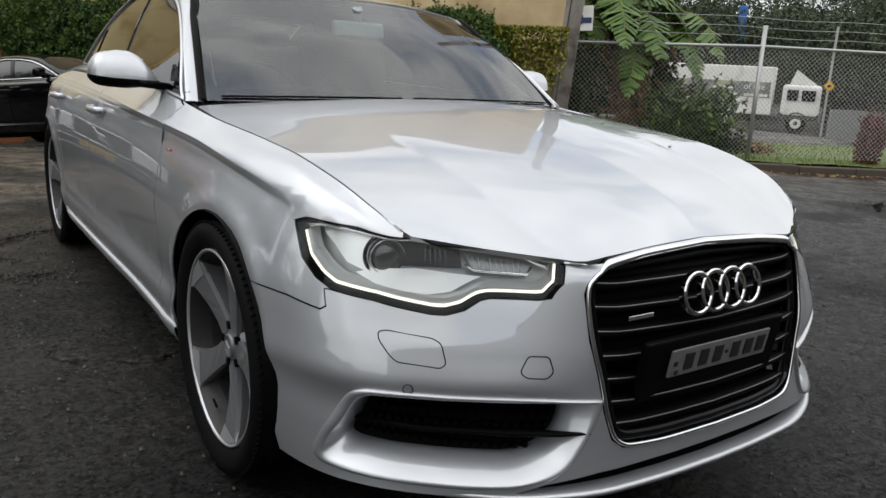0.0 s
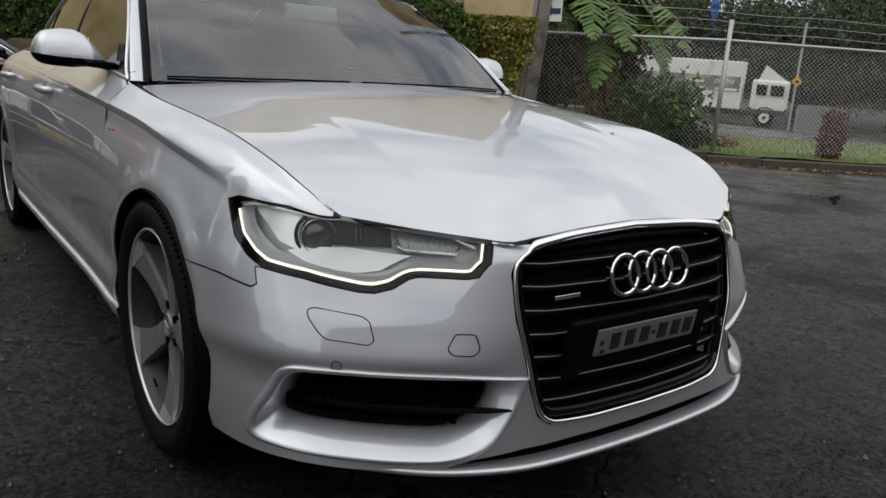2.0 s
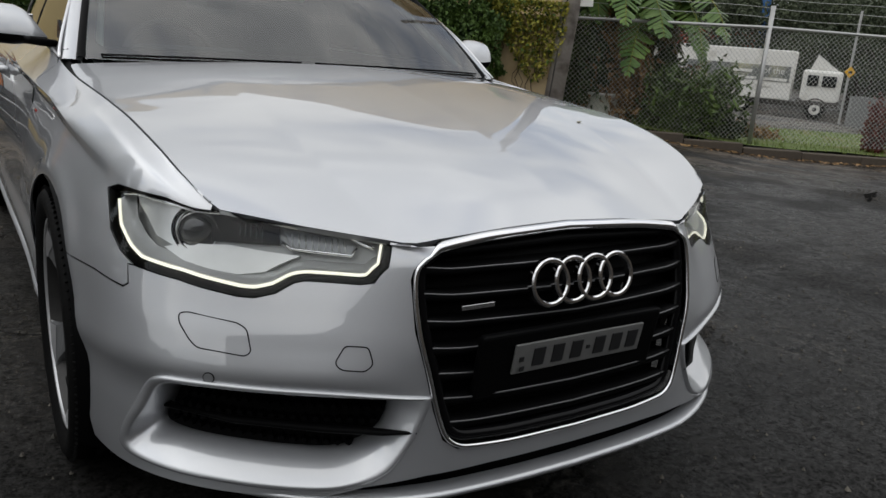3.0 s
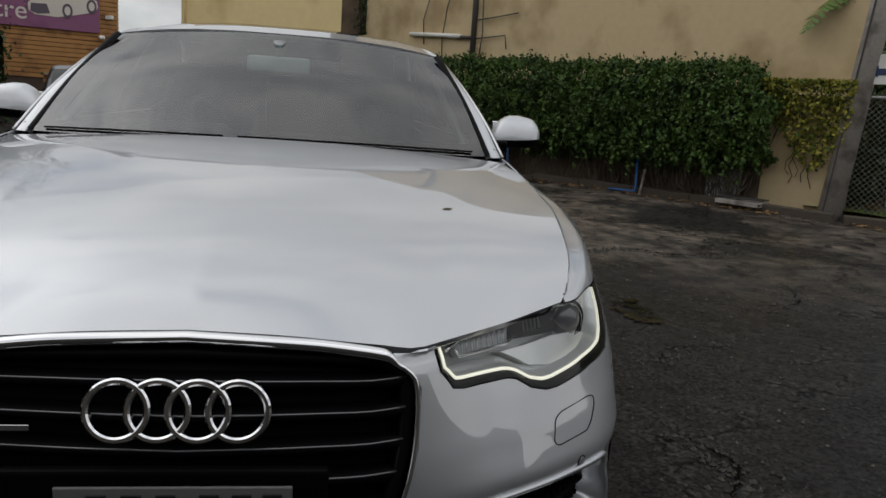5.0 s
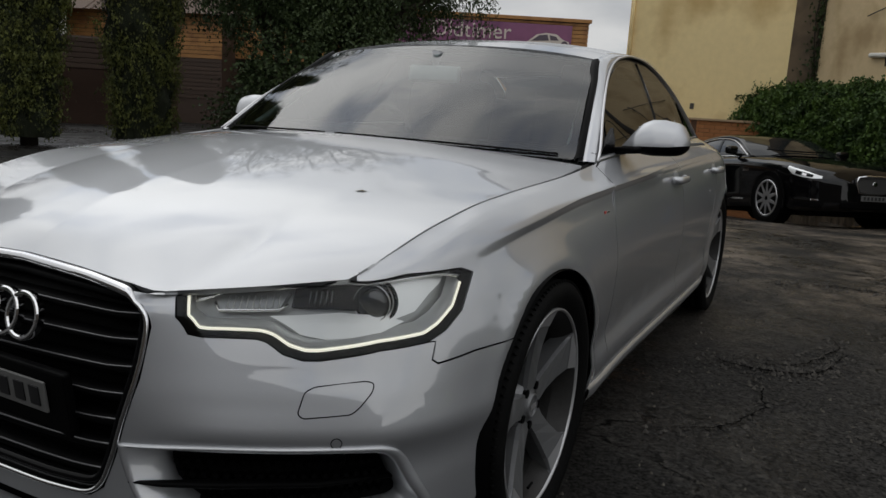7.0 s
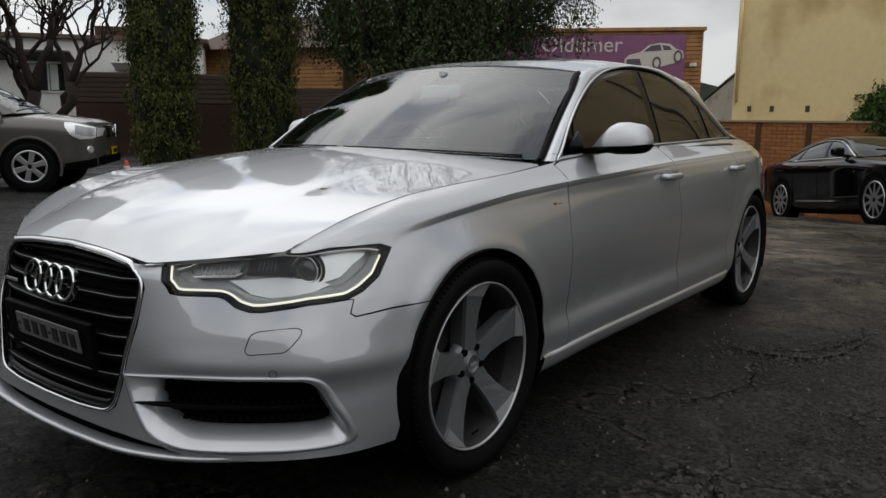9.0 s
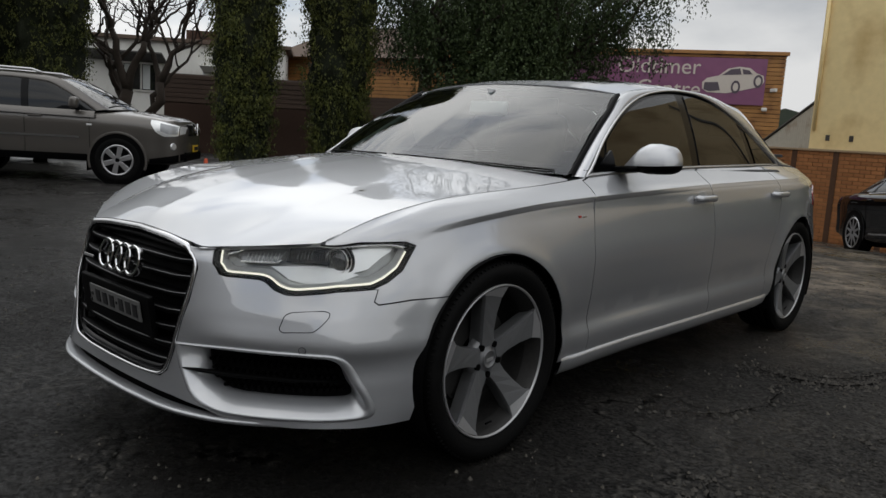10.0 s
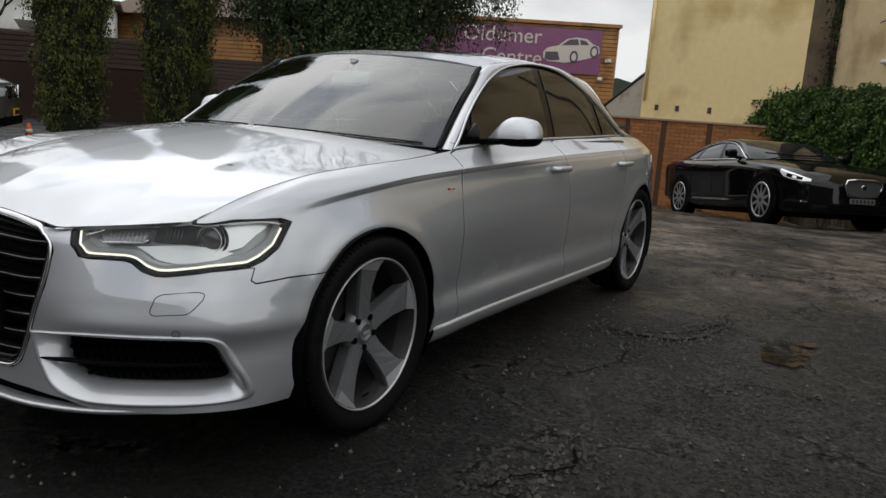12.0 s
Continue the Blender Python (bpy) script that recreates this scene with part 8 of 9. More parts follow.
for sg in (-1, 1):
    upper = [(0.812, 0.76, 0.98), (0.778, 0.94, 1.073), (0.73, 1.14, 1.165), (0.685, 1.36, 1.239), (0.655, 1.6, 1.28), (0.64, 1.9, 1.3), (0.636, 2.2, 1.288), (0.655, 2.55, 1.236), (0.69, 2.85, 1.159), (0.735, 3.1, 1.064), (0.79, 3.26, 1.004)]
    wire("window_trim", [(sg * x, y, z) for x, y, z in upper] + [(sg * x, y, z) for x, y, z in ((0.828, 2.4, 1.002), (0.832, 1.6, 0.988))], 0.011, CHROME, black, "bright window trim", closed=True)
jg_line = [(-0.275, 0.02), (-0.215, -0.115), (-0.10, -0.135), (0.10, -0.135), (0.215, -0.115), (0.275, 0.02), (0.25, 0.085), (0.12, 0.105), (-0.12, 0.105), (-0.25, 0.085)]
jg = part("grille", extrude_poly(jg_line, 0.09, pose(0, -0.985, 0.575, -9), 0.008), mat("mesh_grille", (0.055, 0.055, 0.055), 0.4, 0.6, scale=200, vary=0.5, bump=0.3), black, "mesh grille in a bright frame")
wire("grille_frame", [(x, -0.985 - 0.158 * z, 0.575 + z) for x, z in jg_line], 0.013, CHROME, jg, closed=True)
part("grille_emblem", lathe([(0.001, -0.012), (0.030, -0.010), (0.036, 0.0), (0.034, 0.01)], 24, "y"), CHROME, jg, "round bright emblem").matrix_basis = pose(0, -0.99, 0.575)
part("plate", boxed(0.37, 0.015, 0.075, pose(0, -0.985, 0.385), 0.003), PLATE, black, "number plate with dark bars")
for k in range(6):
    part("plate_bar", boxed(0.03, 0.006, 0.045, pose(-0.14 + k * 0.056, -0.994, 0.385), 0.001), PLATE_INK, black)
part("lower_intake", boxed(0.9, 0.08, 0.10, pose(0, -0.925, 0.285), 0.02), BLACK, black)
# black underside block, set low to stand in for the shadow beneath
part("underbody", boxed(1.5, 4.3, 0.16, pose(0, 1.5, 0.20), 0.05), BLACK, black, "black underside")

# grey-beige off-roader by the trees
ux, uy, uz = -9.1, 3.29, 0.02
ud = math.atan2(0.76, 0.65)
uf = Vector((math.cos(ud), math.sin(ud)))
ur = Vector((uf.y, -uf.x))
um = Vector((ux, uy)) - ur * 0.80
tall, patch, nose = parked_car("off_roader", "grey-beige off-road wagon parked under the trees", pose(um.x, um.y, gz(um.x, um.y) + uz - 0.02, 0, 0, math.degrees(ud) + 90), BEIGE_PAINT, 2.63,
                               [(-0.94, 0.50, 0.42, 0.80, 0.90), (-0.915, 0.69, 0.38, 0.86, 0.95), (-0.84, 0.80, 0.34, 0.92, 1.00), (-0.55, 0.868, 0.32, 0.985, 1.06), (0.0, 0.885, 0.32, 1.03, 1.11), (0.3, 0.89, 0.32, 1.045, 1.10), (0.6, 0.89, 0.32, 1.055, 1.08), (1.6, 0.89, 0.32, 1.07, 1.08), (2.63, 0.89, 0.32, 1.09, 1.10), (3.3, 0.87, 0.36, 1.10, 1.11), (3.65, 0.80, 0.42, 1.09, 1.10), (3.76, 0.68, 0.46, 1.05, 1.1)],
                               [(-0.04, 1.12), (0.24, 1.27), (0.55, 1.43), (0.80, 1.545), (1.05, 1.60), (1.6, 1.63), (2.3, 1.63), (3.0, 1.61), (3.45, 1.57), (3.62, 1.40), (3.74, 1.16)],
                               [(0.76, 0.14, 1.10), (0.73, 0.38, 1.245), (0.69, 0.63, 1.40), (0.655, 0.87, 1.52), (0.64, 1.08, 1.56), (0.63, 1.6, 1.59), (0.63, 2.3, 1.59), (0.63, 3.0, 1.575), (0.64, 3.42, 1.53), (0.68, 3.58, 1.37), (0.74, 3.68, 1.16)],
                               [(0.84, 0.32, 1.075), (0.81, 0.55, 1.22), (0.77, 0.78, 1.35), (0.735, 0.98, 1.445), (0.72, 1.18, 1.48), (0.71, 1.6, 1.505), (0.71, 2.3, 1.505), (0.72, 2.9, 1.48), (0.745, 3.22, 1.42), (0.79, 3.4, 1.26), (0.83, 3.46, 1.12)],
                               ((0.855, 1.065), (0.85, 1.11)), ((1.32, 0.06, 0.10), (2.35, 0.02, 0.09)), (3, 8), (0.355, 0.225, 6, ALLOY), DARK_GLASS, (0.17, 0.13, 0.17))
patch("headlamp", [(-0.925, 0.80, 0.90), (-0.84, 0.755, 0.925), (-0.68, 0.745, 0.965), (-0.56, 0.80, 0.985), (-0.48, 0.93, 0.99)], REFLECTOR, tall, "clear tall headlamp", 0.008)
patch("lamp_inner", [(-0.86, 0.79, 0.90), (-0.74, 0.785, 0.925), (-0.62, 0.83, 0.95)], TRIM_GREY, tall, "grey lamp inside", 0.010, 5)
patch("lower_cladding", [(0.44, 0.325, 0.43), (2.2, 0.325, 0.43)], BLACK, tall, "black sill cladding", 0.008, 4)
patch("bumper_cladding", [(-0.93, 0.40, 0.50), (-0.80, 0.345, 0.46), (-0.46, 0.33, 0.40)], BLACK, tall, "black lower bumper", 0.010, 4)
patch("door_moulding", [(0.55, 0.665, 0.69), (2.2, 0.665, 0.69)], SATIN, tall, "thin bright door moulding", 0.010, 4)
patch("side_repeater", [(0.36, 0.86, 0.885), (0.44, 0.86, 0.885)], REFLECTOR, tall, "small side lamp", 0.005, 3)
for s in (-1, 1):
    q = nose(-0.80, 0.60, 0.004)
    part("fog_lamp", add_tube(bmesh.new(), 0.055, 0.045, 0.02, pose(s * q.x, q.y, q.z, 90, 0, s * 38), 18), REFLECTOR, tall, "round fog lamp")
    wire("roof_rail_bar", [(s * 0.61, y, z) for y, z in ((1.15, 1.60), (1.3, 1.645), (2.2, 1.665), (3.1, 1.645), (3.3, 1.595))], 0.018, SATIN, tall, "roof rail", seg=8)
    part("mud_flap", boxed(0.22, 0.02, 0.24, pose(s * 0.77, 0.44, 0.30), 0.005), BLACK, tall)
tg = part("grille", boxed(0.80, 0.06, 0.19, pose(0, -0.935, 0.855, -8), 0.03), GLOSS_BLACK, tall, "black grille with bright bars")
part("grille_emblem", lathe([(0.055, -0.01), (0.062, 0), (0.055, 0.01)], 24, "y"), CHROME, tg).matrix_basis = pose(0, -0.97, 0.855)
for x in (-0.2, 0.2):
    part("grille_bar", boxed(0.06, 0.02, 0.2, pose(x, -0.965, 0.855, 0, 12 if x > 0 else -12), 0.005), CHROME, tg)
part("front_skid", boxed(1.2, 0.10, 0.15, pose(0, -0.90, 0.44), 0.03), BLACK, tall)
part("plate", boxed(0.34, 0.02, 0.11, pose(0.0, -0.968, 0.56), 0.004), YELLOW_PLATE, tall, "yellow number plate with dark bars")
for k in range(5):
    part("plate_bar", boxed(0.035, 0.008, 0.06, pose(-0.11 + k * 0.055, -0.98, 0.56), 0.001), PLATE_INK, tall)

# boxy charcoal saloon behind the silver one
old, patch, nose = parked_car("boxy_saloon", "old boxy charcoal saloon with a yellow plate", pose(-2.26, 7.14, -0.14, 0, 0, 18), CHARCOAL_PAINT, 2.65,
                              [(-0.86, 0.78, 0.30, 0.79, 0.81), (-0.84, 0.82, 0.26, 0.84, 0.87), (-0.5, 0.85, 0.24, 0.87, 0.905), (0.0, 0.855, 0.24, 0.885, 0.925), (0.6, 0.855, 0.24, 0.90, 0.945), (2.0, 0.855, 0.24, 0.91, 0.93), (3.0, 0.85, 0.26, 0.91, 0.94), (3.8, 0.83, 0.32, 0.90, 0.92), (3.86, 0.78, 0.36, 0.84, 0.86)],
                              [(0.60, 0.95), (0.78, 1.10), (0.96, 1.25), (1.14, 1.38), (1.3, 1.42), (1.6, 1.435), (2.0, 1.435), (2.3, 1.425), (2.52, 1.39), (2.78, 1.17), (3.0, 0.95)],
                              [(0.70, 0.68, 0.945), (0.675, 0.85, 1.09), (0.65, 1.02, 1.235), (0.62, 1.19, 1.36), (0.61, 1.34, 1.395), (0.605, 1.6, 1.41), (0.605, 2.0, 1.41), (0.61, 2.3, 1.395), (0.615, 2.5, 1.36), (0.65, 2.76, 1.14), (0.68, 2.96, 0.945)],
                              [(0.78, 0.76, 0.93), (0.745, 0.92, 1.07), (0.71, 1.08, 1.205), (0.68, 1.24, 1.31), (0.665, 1.38, 1.345), (0.66, 1.6, 1.36), (0.66, 2.0, 1.36), (0.665, 2.25, 1.34), (0.685, 2.42, 1.29), (0.73, 2.6, 1.10), (0.77, 2.72, 0.94)],
                              ((0.79, 0.92), (0.785, 0.935)), ((1.55, 0.04, 0.07), (2.3, -0.04, 0.06)), (3, 8), (0.31, 0.19, 8, ALLOY), DARK_GLASS)
og = part("grille", boxed(0.60, 0.04, 0.20, pose(0, -0.875, 0.70), 0.01), GLOSS_BLACK, old, "black grille in a bright frame")
wire("grille_frame", [(-0.30, -0.90, 0.60), (0.30, -0.90, 0.60), (0.30, -0.90, 0.80), (-0.30, -0.90, 0.80)], 0.012, CHROME, og, closed=True)
wire("grille_sash", [(-0.16, -0.905, 0.60), (0.16, -0.905, 0.80)], 0.011, CHROME, og, "bright diagonal bar")
part("grille_emblem", boxed(0.075, 0.02, 0.075, pose(0, -0.908, 0.70), 0.01), CHROME, og)
for s in (-1, 1):
    part("headlamp", boxed(0.30, 0.05, 0.19, pose(s * 0.465, -0.872, 0.70), 0.015), REFLECTOR, old, "large square headlamp")
    part("indicator", boxed(0.14, 0.08, 0.19, pose(s * 0.70, -0.845, 0.70, 0, 0, s * 14), 0.015), AMBER if s > 0 else REFLECTOR, old)
ob_ = part("bumper", boxed(1.70, 0.16, 0.17, pose(0, -0.93, 0.46), 0.03), BLACK, old, "black bumper with a bright strip")
part("bumper_strip", boxed(1.68, 0.02, 0.02, pose(0, -1.012, 0.51), 0.004), CHROME, ob_)
part("bumper_strip", boxed(1.5, 0.02, 0.018, pose(0, -1.00, 0.36), 0.004), CHROME, ob_)
part("plate", boxed(0.37, 0.02, 0.11, pose(0.05, -1.02, 0.47), 0.004), YELLOW_PLATE, old, "yellow number plate with dark bars")
for k in range(6):
    part("plate_bar", boxed(0.035, 0.006, 0.065, pose(-0.09 + k * 0.056, -1.032, 0.47), 0.001), PLATE_INK, old)
# traffic cone by the off-roader
cone = thing("traffic_cone", "orange traffic cone beside the cypress", "traffic cone", pose(-9.95, 5.25, gz(-9.95, 5.25)))
part("cone_base", boxed(0.24, 0.24, 0.03, pose(0, 0, 0.015), 0.01), BLACK, cone)
ORANGE = mat("orange_plastic", (0.65, 0.09, 0.02), 0.5, scale=30, vary=0.1)
part("cone_body", add_tube(bmesh.new(), 0.085, 0.025, 0.32, pose(0, 0, 0.03), 20), ORANGE, cone, smooth=True)
part("cone_band", add_tube(bmesh.new(), 0.060, 0.048, 0.06, pose(0, 0, 0.19), 20), WHITE, cone, "white band", smooth=True)
# standing board with a pale rounded frame near the brick wall
bd = thing("standing_board", "dark board in a pale rounded frame", "board", pose(-3.9, 12.6, gz(-3.9, 12.6), 0, 0, 8))
part("board_face", extrude_poly(rounded([(-0.42, 0.05), (0.42, 0.05), (0.42, 1.55), (-0.42, 1.55)], 0.12, 4), 0.05), GLOSS_BLACK, bd)
wire("board_frame", [(x, -0.01, z) for x, z in rounded([(-0.42, 0.05), (0.42, 0.05), (0.42, 1.55), (-0.42, 1.55)], 0.12, 4)], 0.035, WHITE, bd, closed=True)

# ---- wire fence, pole and what stands beyond ----
flen, fturn, fway = run(FENCE_A, FENCE_B)


def by_fence(s, back, z):
    p = Vector(FENCE_A) + fway * s + Vector((-fway.y, fway.x)) * back
    return Vector((p.x, p.y, z))


RAIL = 1.62
fence = thing("wire_fence", "galvanised chain-link fence with a top rail", "fence")
for s in (0.05, 3.12, 6.4, 9.8, 13.4):
    p = by_fence(s, 0, 0)
    z = gz(p.x, p.y)
    part("post", add_tube(bmesh.new(), 0.035, 0.035, 2.35 + (0.0 if s > 1 else -0.55), Matrix.Translation((p.x, p.y, z - 0.15)), 14), GALV, fence, "galvanised post", smooth=True)
wire("top_rail", [by_fence(0, 0.0, RAIL - 0.07), by_fence(3.1, 0, RAIL + 0.02), by_fence(6.7, 0, RAIL + 0.02), by_fence(13.4, 0, RAIL)], 0.024, GALV, fence, seg=10)
for z in (1.78, 1.92, 2.06):
    wire("barbed_strand", [by_fence(s, 0.02, z + 0.012 * math.sin(s * 3)) for s in np.linspace(0.1, 13.4, 40)], 0.004, GALV, fence, seg=4)
bm = bmesh.new()
low = -0.06
pitch = 0.075
tall_f = RAIL - low
for k in range(int((13.4 + tall_f) / pitch)):
    s0 = k * pitch - tall_f
    for d in (1, -1):
        a, b = (s0, s0 + tall_f) if d > 0 else (s0 + tall_f, s0)
        za, zb = low, RAIL
        # clip to the fence's run
        if max(a, b) < 0 or min(a, b) > 13.4:
            continue
        def at_s(s):
            return za + (zb - za) * (s - a) / (b - a)
        lo_s, hi_s = max(0, min(a, b)), min(13.4, max(a, b))
        if hi_s - lo_s < 0.05:
            continue
        p, q = by_fence(lo_s, 0.012 * d, at_s(lo_s)), by_fence(hi_s, 0.012 * d, at_s(hi_s))
        add_wire(bm, [p, q], 0.0030, seg=3)
tagged(part("chain_link", bm, GALV, fence, "diamond wire mesh"), kind="stuff")

# leaning timber pole at the corner
pole = thing("timber_pole", "weathered grey timber pole leaning at the fence corner", "pole", pose(6.52, 6.98, gz(6.52, 6.98) - 0.3, 2.4, 3.8, 0))
part("shaft", add_tube(bmesh.new(), 0.145, 0.11, 8.0, None, 20), POLE_WOOD, pole, smooth=True)
sg = part("pole_sign", boxed(0.24, 0.012, 0.36, pose(0.10, -0.15, 2.22, 0, -6, -48), 0.004), WHITE, pole, "white sign with a dark blue arrow")
ARROW = mat("arrow_blue", (0.02, 0.035, 0.09), 0.5, scale=30)
part("arrow", extrude_poly([(-0.10, 0.0), (-0.03, 0.07), (-0.03, 0.03), (0.10, 0.03), (0.10, -0.05), (-0.03, -0.05), (-0.03, -0.08)], 0.006, pose(0.091, -0.160, 2.20, 0, -6, -48)), ARROW, sg)
part("cable", add_tube(bmesh.new(), 0.012, 0.012, 5.0, pose(-0.13, -0.05, 0.4), 6), PIPE_DARK, pole)
# white tub behind the wire
tub = thing("plastic_tub", "dirty white plastic tub behind the fence", "tub", pose(7.85, 7.25, gz(7.85, 7.25) - 0.06))
part("tub_wall", lathe([(0.27, 0.0), (0.30, 0.30), (0.315, 0.56), (0.33, 0.56), (0.33, 0.60), (0.30, 0.60), (0.28, 0.3), (0.25, 0.03), (0.001, 0.03)], 32, "z"), WHITE, tub, smooth=True)


# banana plants
def banana(x, y, seed, n=9, scale=1.0):
    rnd = random.Random(seed)
    t = thing("banana_plant", "banana plant with long torn green and brown leaves", "plant", pose(x, y, gz(x, y)), group="banana plants behind the fence")
    bm = bmesh.new()
    for k in range(3):
        limb(bm, (rnd.gauss(0, 0.2), rnd.gauss(0, 0.2), -0.05), (rnd.gauss(0, 0.25), rnd.gauss(0, 0.25), 1.7 * scale), 0.10, 0.07, rnd, 0.05)
    part("stem", bm, mat("banana_stem", (0.13, 0.10, 0.045), 0.8, scale=12, vary=0.3, stain=(0.07, 0.05, 0.03), stain_at=0.5, stain_scale=4) if "banana_stem" not in bpy.data.materials else bpy.data.materials["banana_stem"], t, smooth=True)
    for k in range(n):
        a = rnd.uniform(0, 6.28)
        dry = k % 3 == 2
        length, wide = rnd.uniform(1.6, 2.5) * scale, rnd.uniform(0.20, 0.31) * scale
        out = Vector((math.cos(a), math.sin(a), 0))
        sidev = Vector((-math.sin(a), math.cos(a), 0))
        rise = rnd.uniform(0.5, 1.3) * (0.2 if dry else 1)
        base_p = Vector((rnd.gauss(0, 0.15), rnd.gauss(0, 0.15), rnd.uniform(1.4, 1.9) * scale))
        spine = []
        m = 40
        for i in range(m + 1):
            f = i / m
            spine.append(base_p + out * length * (f - 0.25 * f * f) * (0.35 if dry else 0.8) + Vector((0, 0, rise * f * 1.5 - 2.1 * f * f * (0.8 + 0.5 * (dry)))) * scale)
        verts, faces = [], []
        for i in range(m):
            f = (i + 0.5) / m
            w = wide * math.sin(math.pi * min(1, 0.08 + 0.92 * f)) ** 0.6
            p, q = spine[i], spine[i + 1]
            q2 = p.lerp(q, 0.80)
            for sgn in (-1, 1):
                if rnd.random() < 0.06:
                    continue
                droop = Vector((0, 0, -w * rnd.uniform(0.25, 0.7)))
                e = sidev * sgn * w * rnd.uniform(0.85, 1.05)
                b0 = len(verts)
                verts += [p, q2, q2 + e + droop + out * 0.02, p + e + droop]
                faces.append((b0, b0 + 1, b0 + 2, b0 + 3))
        leaf = raw("leaf", verts, faces, LEAF_DRY if dry else LEAF_BANANA, t, "dry brown hanging leaf" if dry else "")
        wire("midrib", spine, [0.014 * (1 - 0.8 * i / m) for i in range(m + 1)], LEAF_YELLOW, leaf, seg=4)
    return t


banana(8.0, 8.5, 1, 13, 1.3)
banana(8.1, 7.6, 2, 14, 1.25)
banana(8.45, 7.9, 3, 14, 1.4)
banana(8.8, 8.9, 4, 12, 1.3)
banana(9.1, 7.7, 5, 13, 1.3)
LEAF_SPIKE = leafmat("spiky_leaf", (0.04, 0.075, 0.02), (0.13, 0.18, 0.055), 0.5)
shrub("shrub", 9.15, 6.35, 0.62, 1.25, 1300, LEAF_SPIKE, "airy green bush with narrow leaves behind the wire fence", 41, size=(0.05, 0.09), stretch=4.5)
shrub("shrub", 8.5, 6.75, 0.6, 1.0, 1000, LEAF_SPIKE, "airy green bush with narrow leaves behind the wire fence", 42, size=(0.05, 0.09), stretch=4.5)
shrub("shrub", 9.5, 6.15, 0.4, 0.6, 900, LEAF_DARK, "low dark bush behind the wire fence", 43, size=(0.05, 0.1))
for k, (x, y, r, high) in enumerate(((7.5, 7.5, 0.5, 1.5), (8.1, 7.2, 0.5, 1.4), (8.8, 7.1, 0.5, 1.3), (9.5, 7.4, 0.6, 1.2))):
    shrub("shrub", x, y, r, high, 2200, LEAF_DRY if k % 2 else LEAF_DARK, "dry brown undergrowth behind the wire fence" if k % 2 else "dark undergrowth behind the wire fence", 144 + k, hang=0.9, size=(0.05, 0.10), stretch=3.0)
shrub("red_shrub", 11.6, 4.75, 0.22, 0.95, 1500, LEAF_RED, "dark red narrow shrub on the verge", 45, size=(0.04, 0.08))
shrub("shrub", 10.8, 6.6, 0.5, 0.35, 1100, LEAF_DRY, "dry tufts on the verge", 46)

# white lorry on the road beyond
lx, ly, lz = 34.35, 20.1, -1.30
ltop = math.degrees(math.atan2(-0.85, 0.52))
lorry = thing("white_lorry", "white box lorry with an open cab deflector on the road", "lorry", pose(lx, ly, lz, 0, 0, ltop))
# built with its nose along +x, the near side towards -y
part("cab", boxed(1.75, 2.0, 1.55, pose(0.1, 0.9, 1.55), 0.16, 4), WHITE, lorry, smooth=False)
part("cab_lower", boxed(1.85, 1.96, 0.35, pose(0.05, 0.9, 0.78), 0.05), PIPE_DARK, lorry)
for x, w in ((-0.30, 0.50), (0.42, 0.62)):
    part("cab_window", boxed(w, 0.03, 0.52, pose(x, -0.11, 1.82), 0.05), DARK_GLASS, lorry)
part("cab_windscreen", boxed(0.03, 1.7, 0.62, pose(0.985, 0.9, 1.80), 0.02), DARK_GLASS, lorry)
raw("deflector", [(-0.5, 0.1, 2.34), (0.75, 0.1, 2.34), (-0.25, 0.1, 3.05), (-0.5, 1.7, 2.34), (0.75, 1.7, 2.34), (-0.25, 1.7, 3.05)], [(0, 1, 2), (3, 5, 4), (1, 4, 5, 2), (0, 2, 5, 3)], WHITE, lorry, "white roof deflector")
box_ = part("box_body", boxed(5.6, 2.2, 2.35, pose(-4.0, 1.0, 1.95), 0.05), WHITE, lorry, "white box body with a faded banner")
part("banner", boxed(4.9, 0.02, 0.75, pose(-3.8, -0.115, 2.0), 0.005), mat("banner_grey", (0.16, 0.17, 0.16), 0.6, scale=3, vary=0.5, stain=(0.45, 0.44, 0.30), stain_at=0.5, stain_scale=1.0), box_)
for k, (x, w, z) in enumerate(((-3.6, 1.0, 2.05), (-2.0, 1.1, 1.72), (-3.5, 1.3, 1.72), (-2.6, 0.9, 1.42), (-4.4, 1.0, 1.42))):
    part("banner_bar", boxed(w, 0.02, 0.13, pose(x, -0.135, z), 0.004), WHITE, box_)
part("chassis", boxed(6.6, 0.9, 0.25, pose(-3.2, 0.9, 0.62), 0.02), PIPE_DARK, lorry)
part("mudguard", lathe([(0.50, -0.3), (0.56, -0.3), (0.56, 0.1), (0.50, 0.1)], 30, "y"), PIPE_DARK, lorry).matrix_basis = pose(0.0, 0.15, 0.45)
for x in (0.0, -3.4, -5.2):
    w = part("wheel", lathe([(0.02, -0.12), (0.20, -0.14), (0.26, -0.10), (0.27, -0.13), (0.45, -0.13), (0.47, -0.08), (0.47, 0.12), (0.02, 0.12)], 30, "y"), RUBBER, lorry, smooth=True)
    w.matrix_basis = pose(x, 0.06, 0.47)
    part("rim", lathe([(0.001, -0.10), (0.10, -0.13), (0.20, -0.145), (0.25, -0.135)], 24, "y"), WHITE, w, smooth=True)
curve = bpy.data.curves.new("banner_text", "FONT")
curve.body, curve.size, curve.extrude, curve.align_x = "of the", 0.42, 0.004, "CENTER"
banner_text = new("banner_text", curve)
banner_text.parent = box_
banner_text.matrix_basis = pose(-2.1, -0.137, 2.0, 90)
curve.materials.append(WHITE)
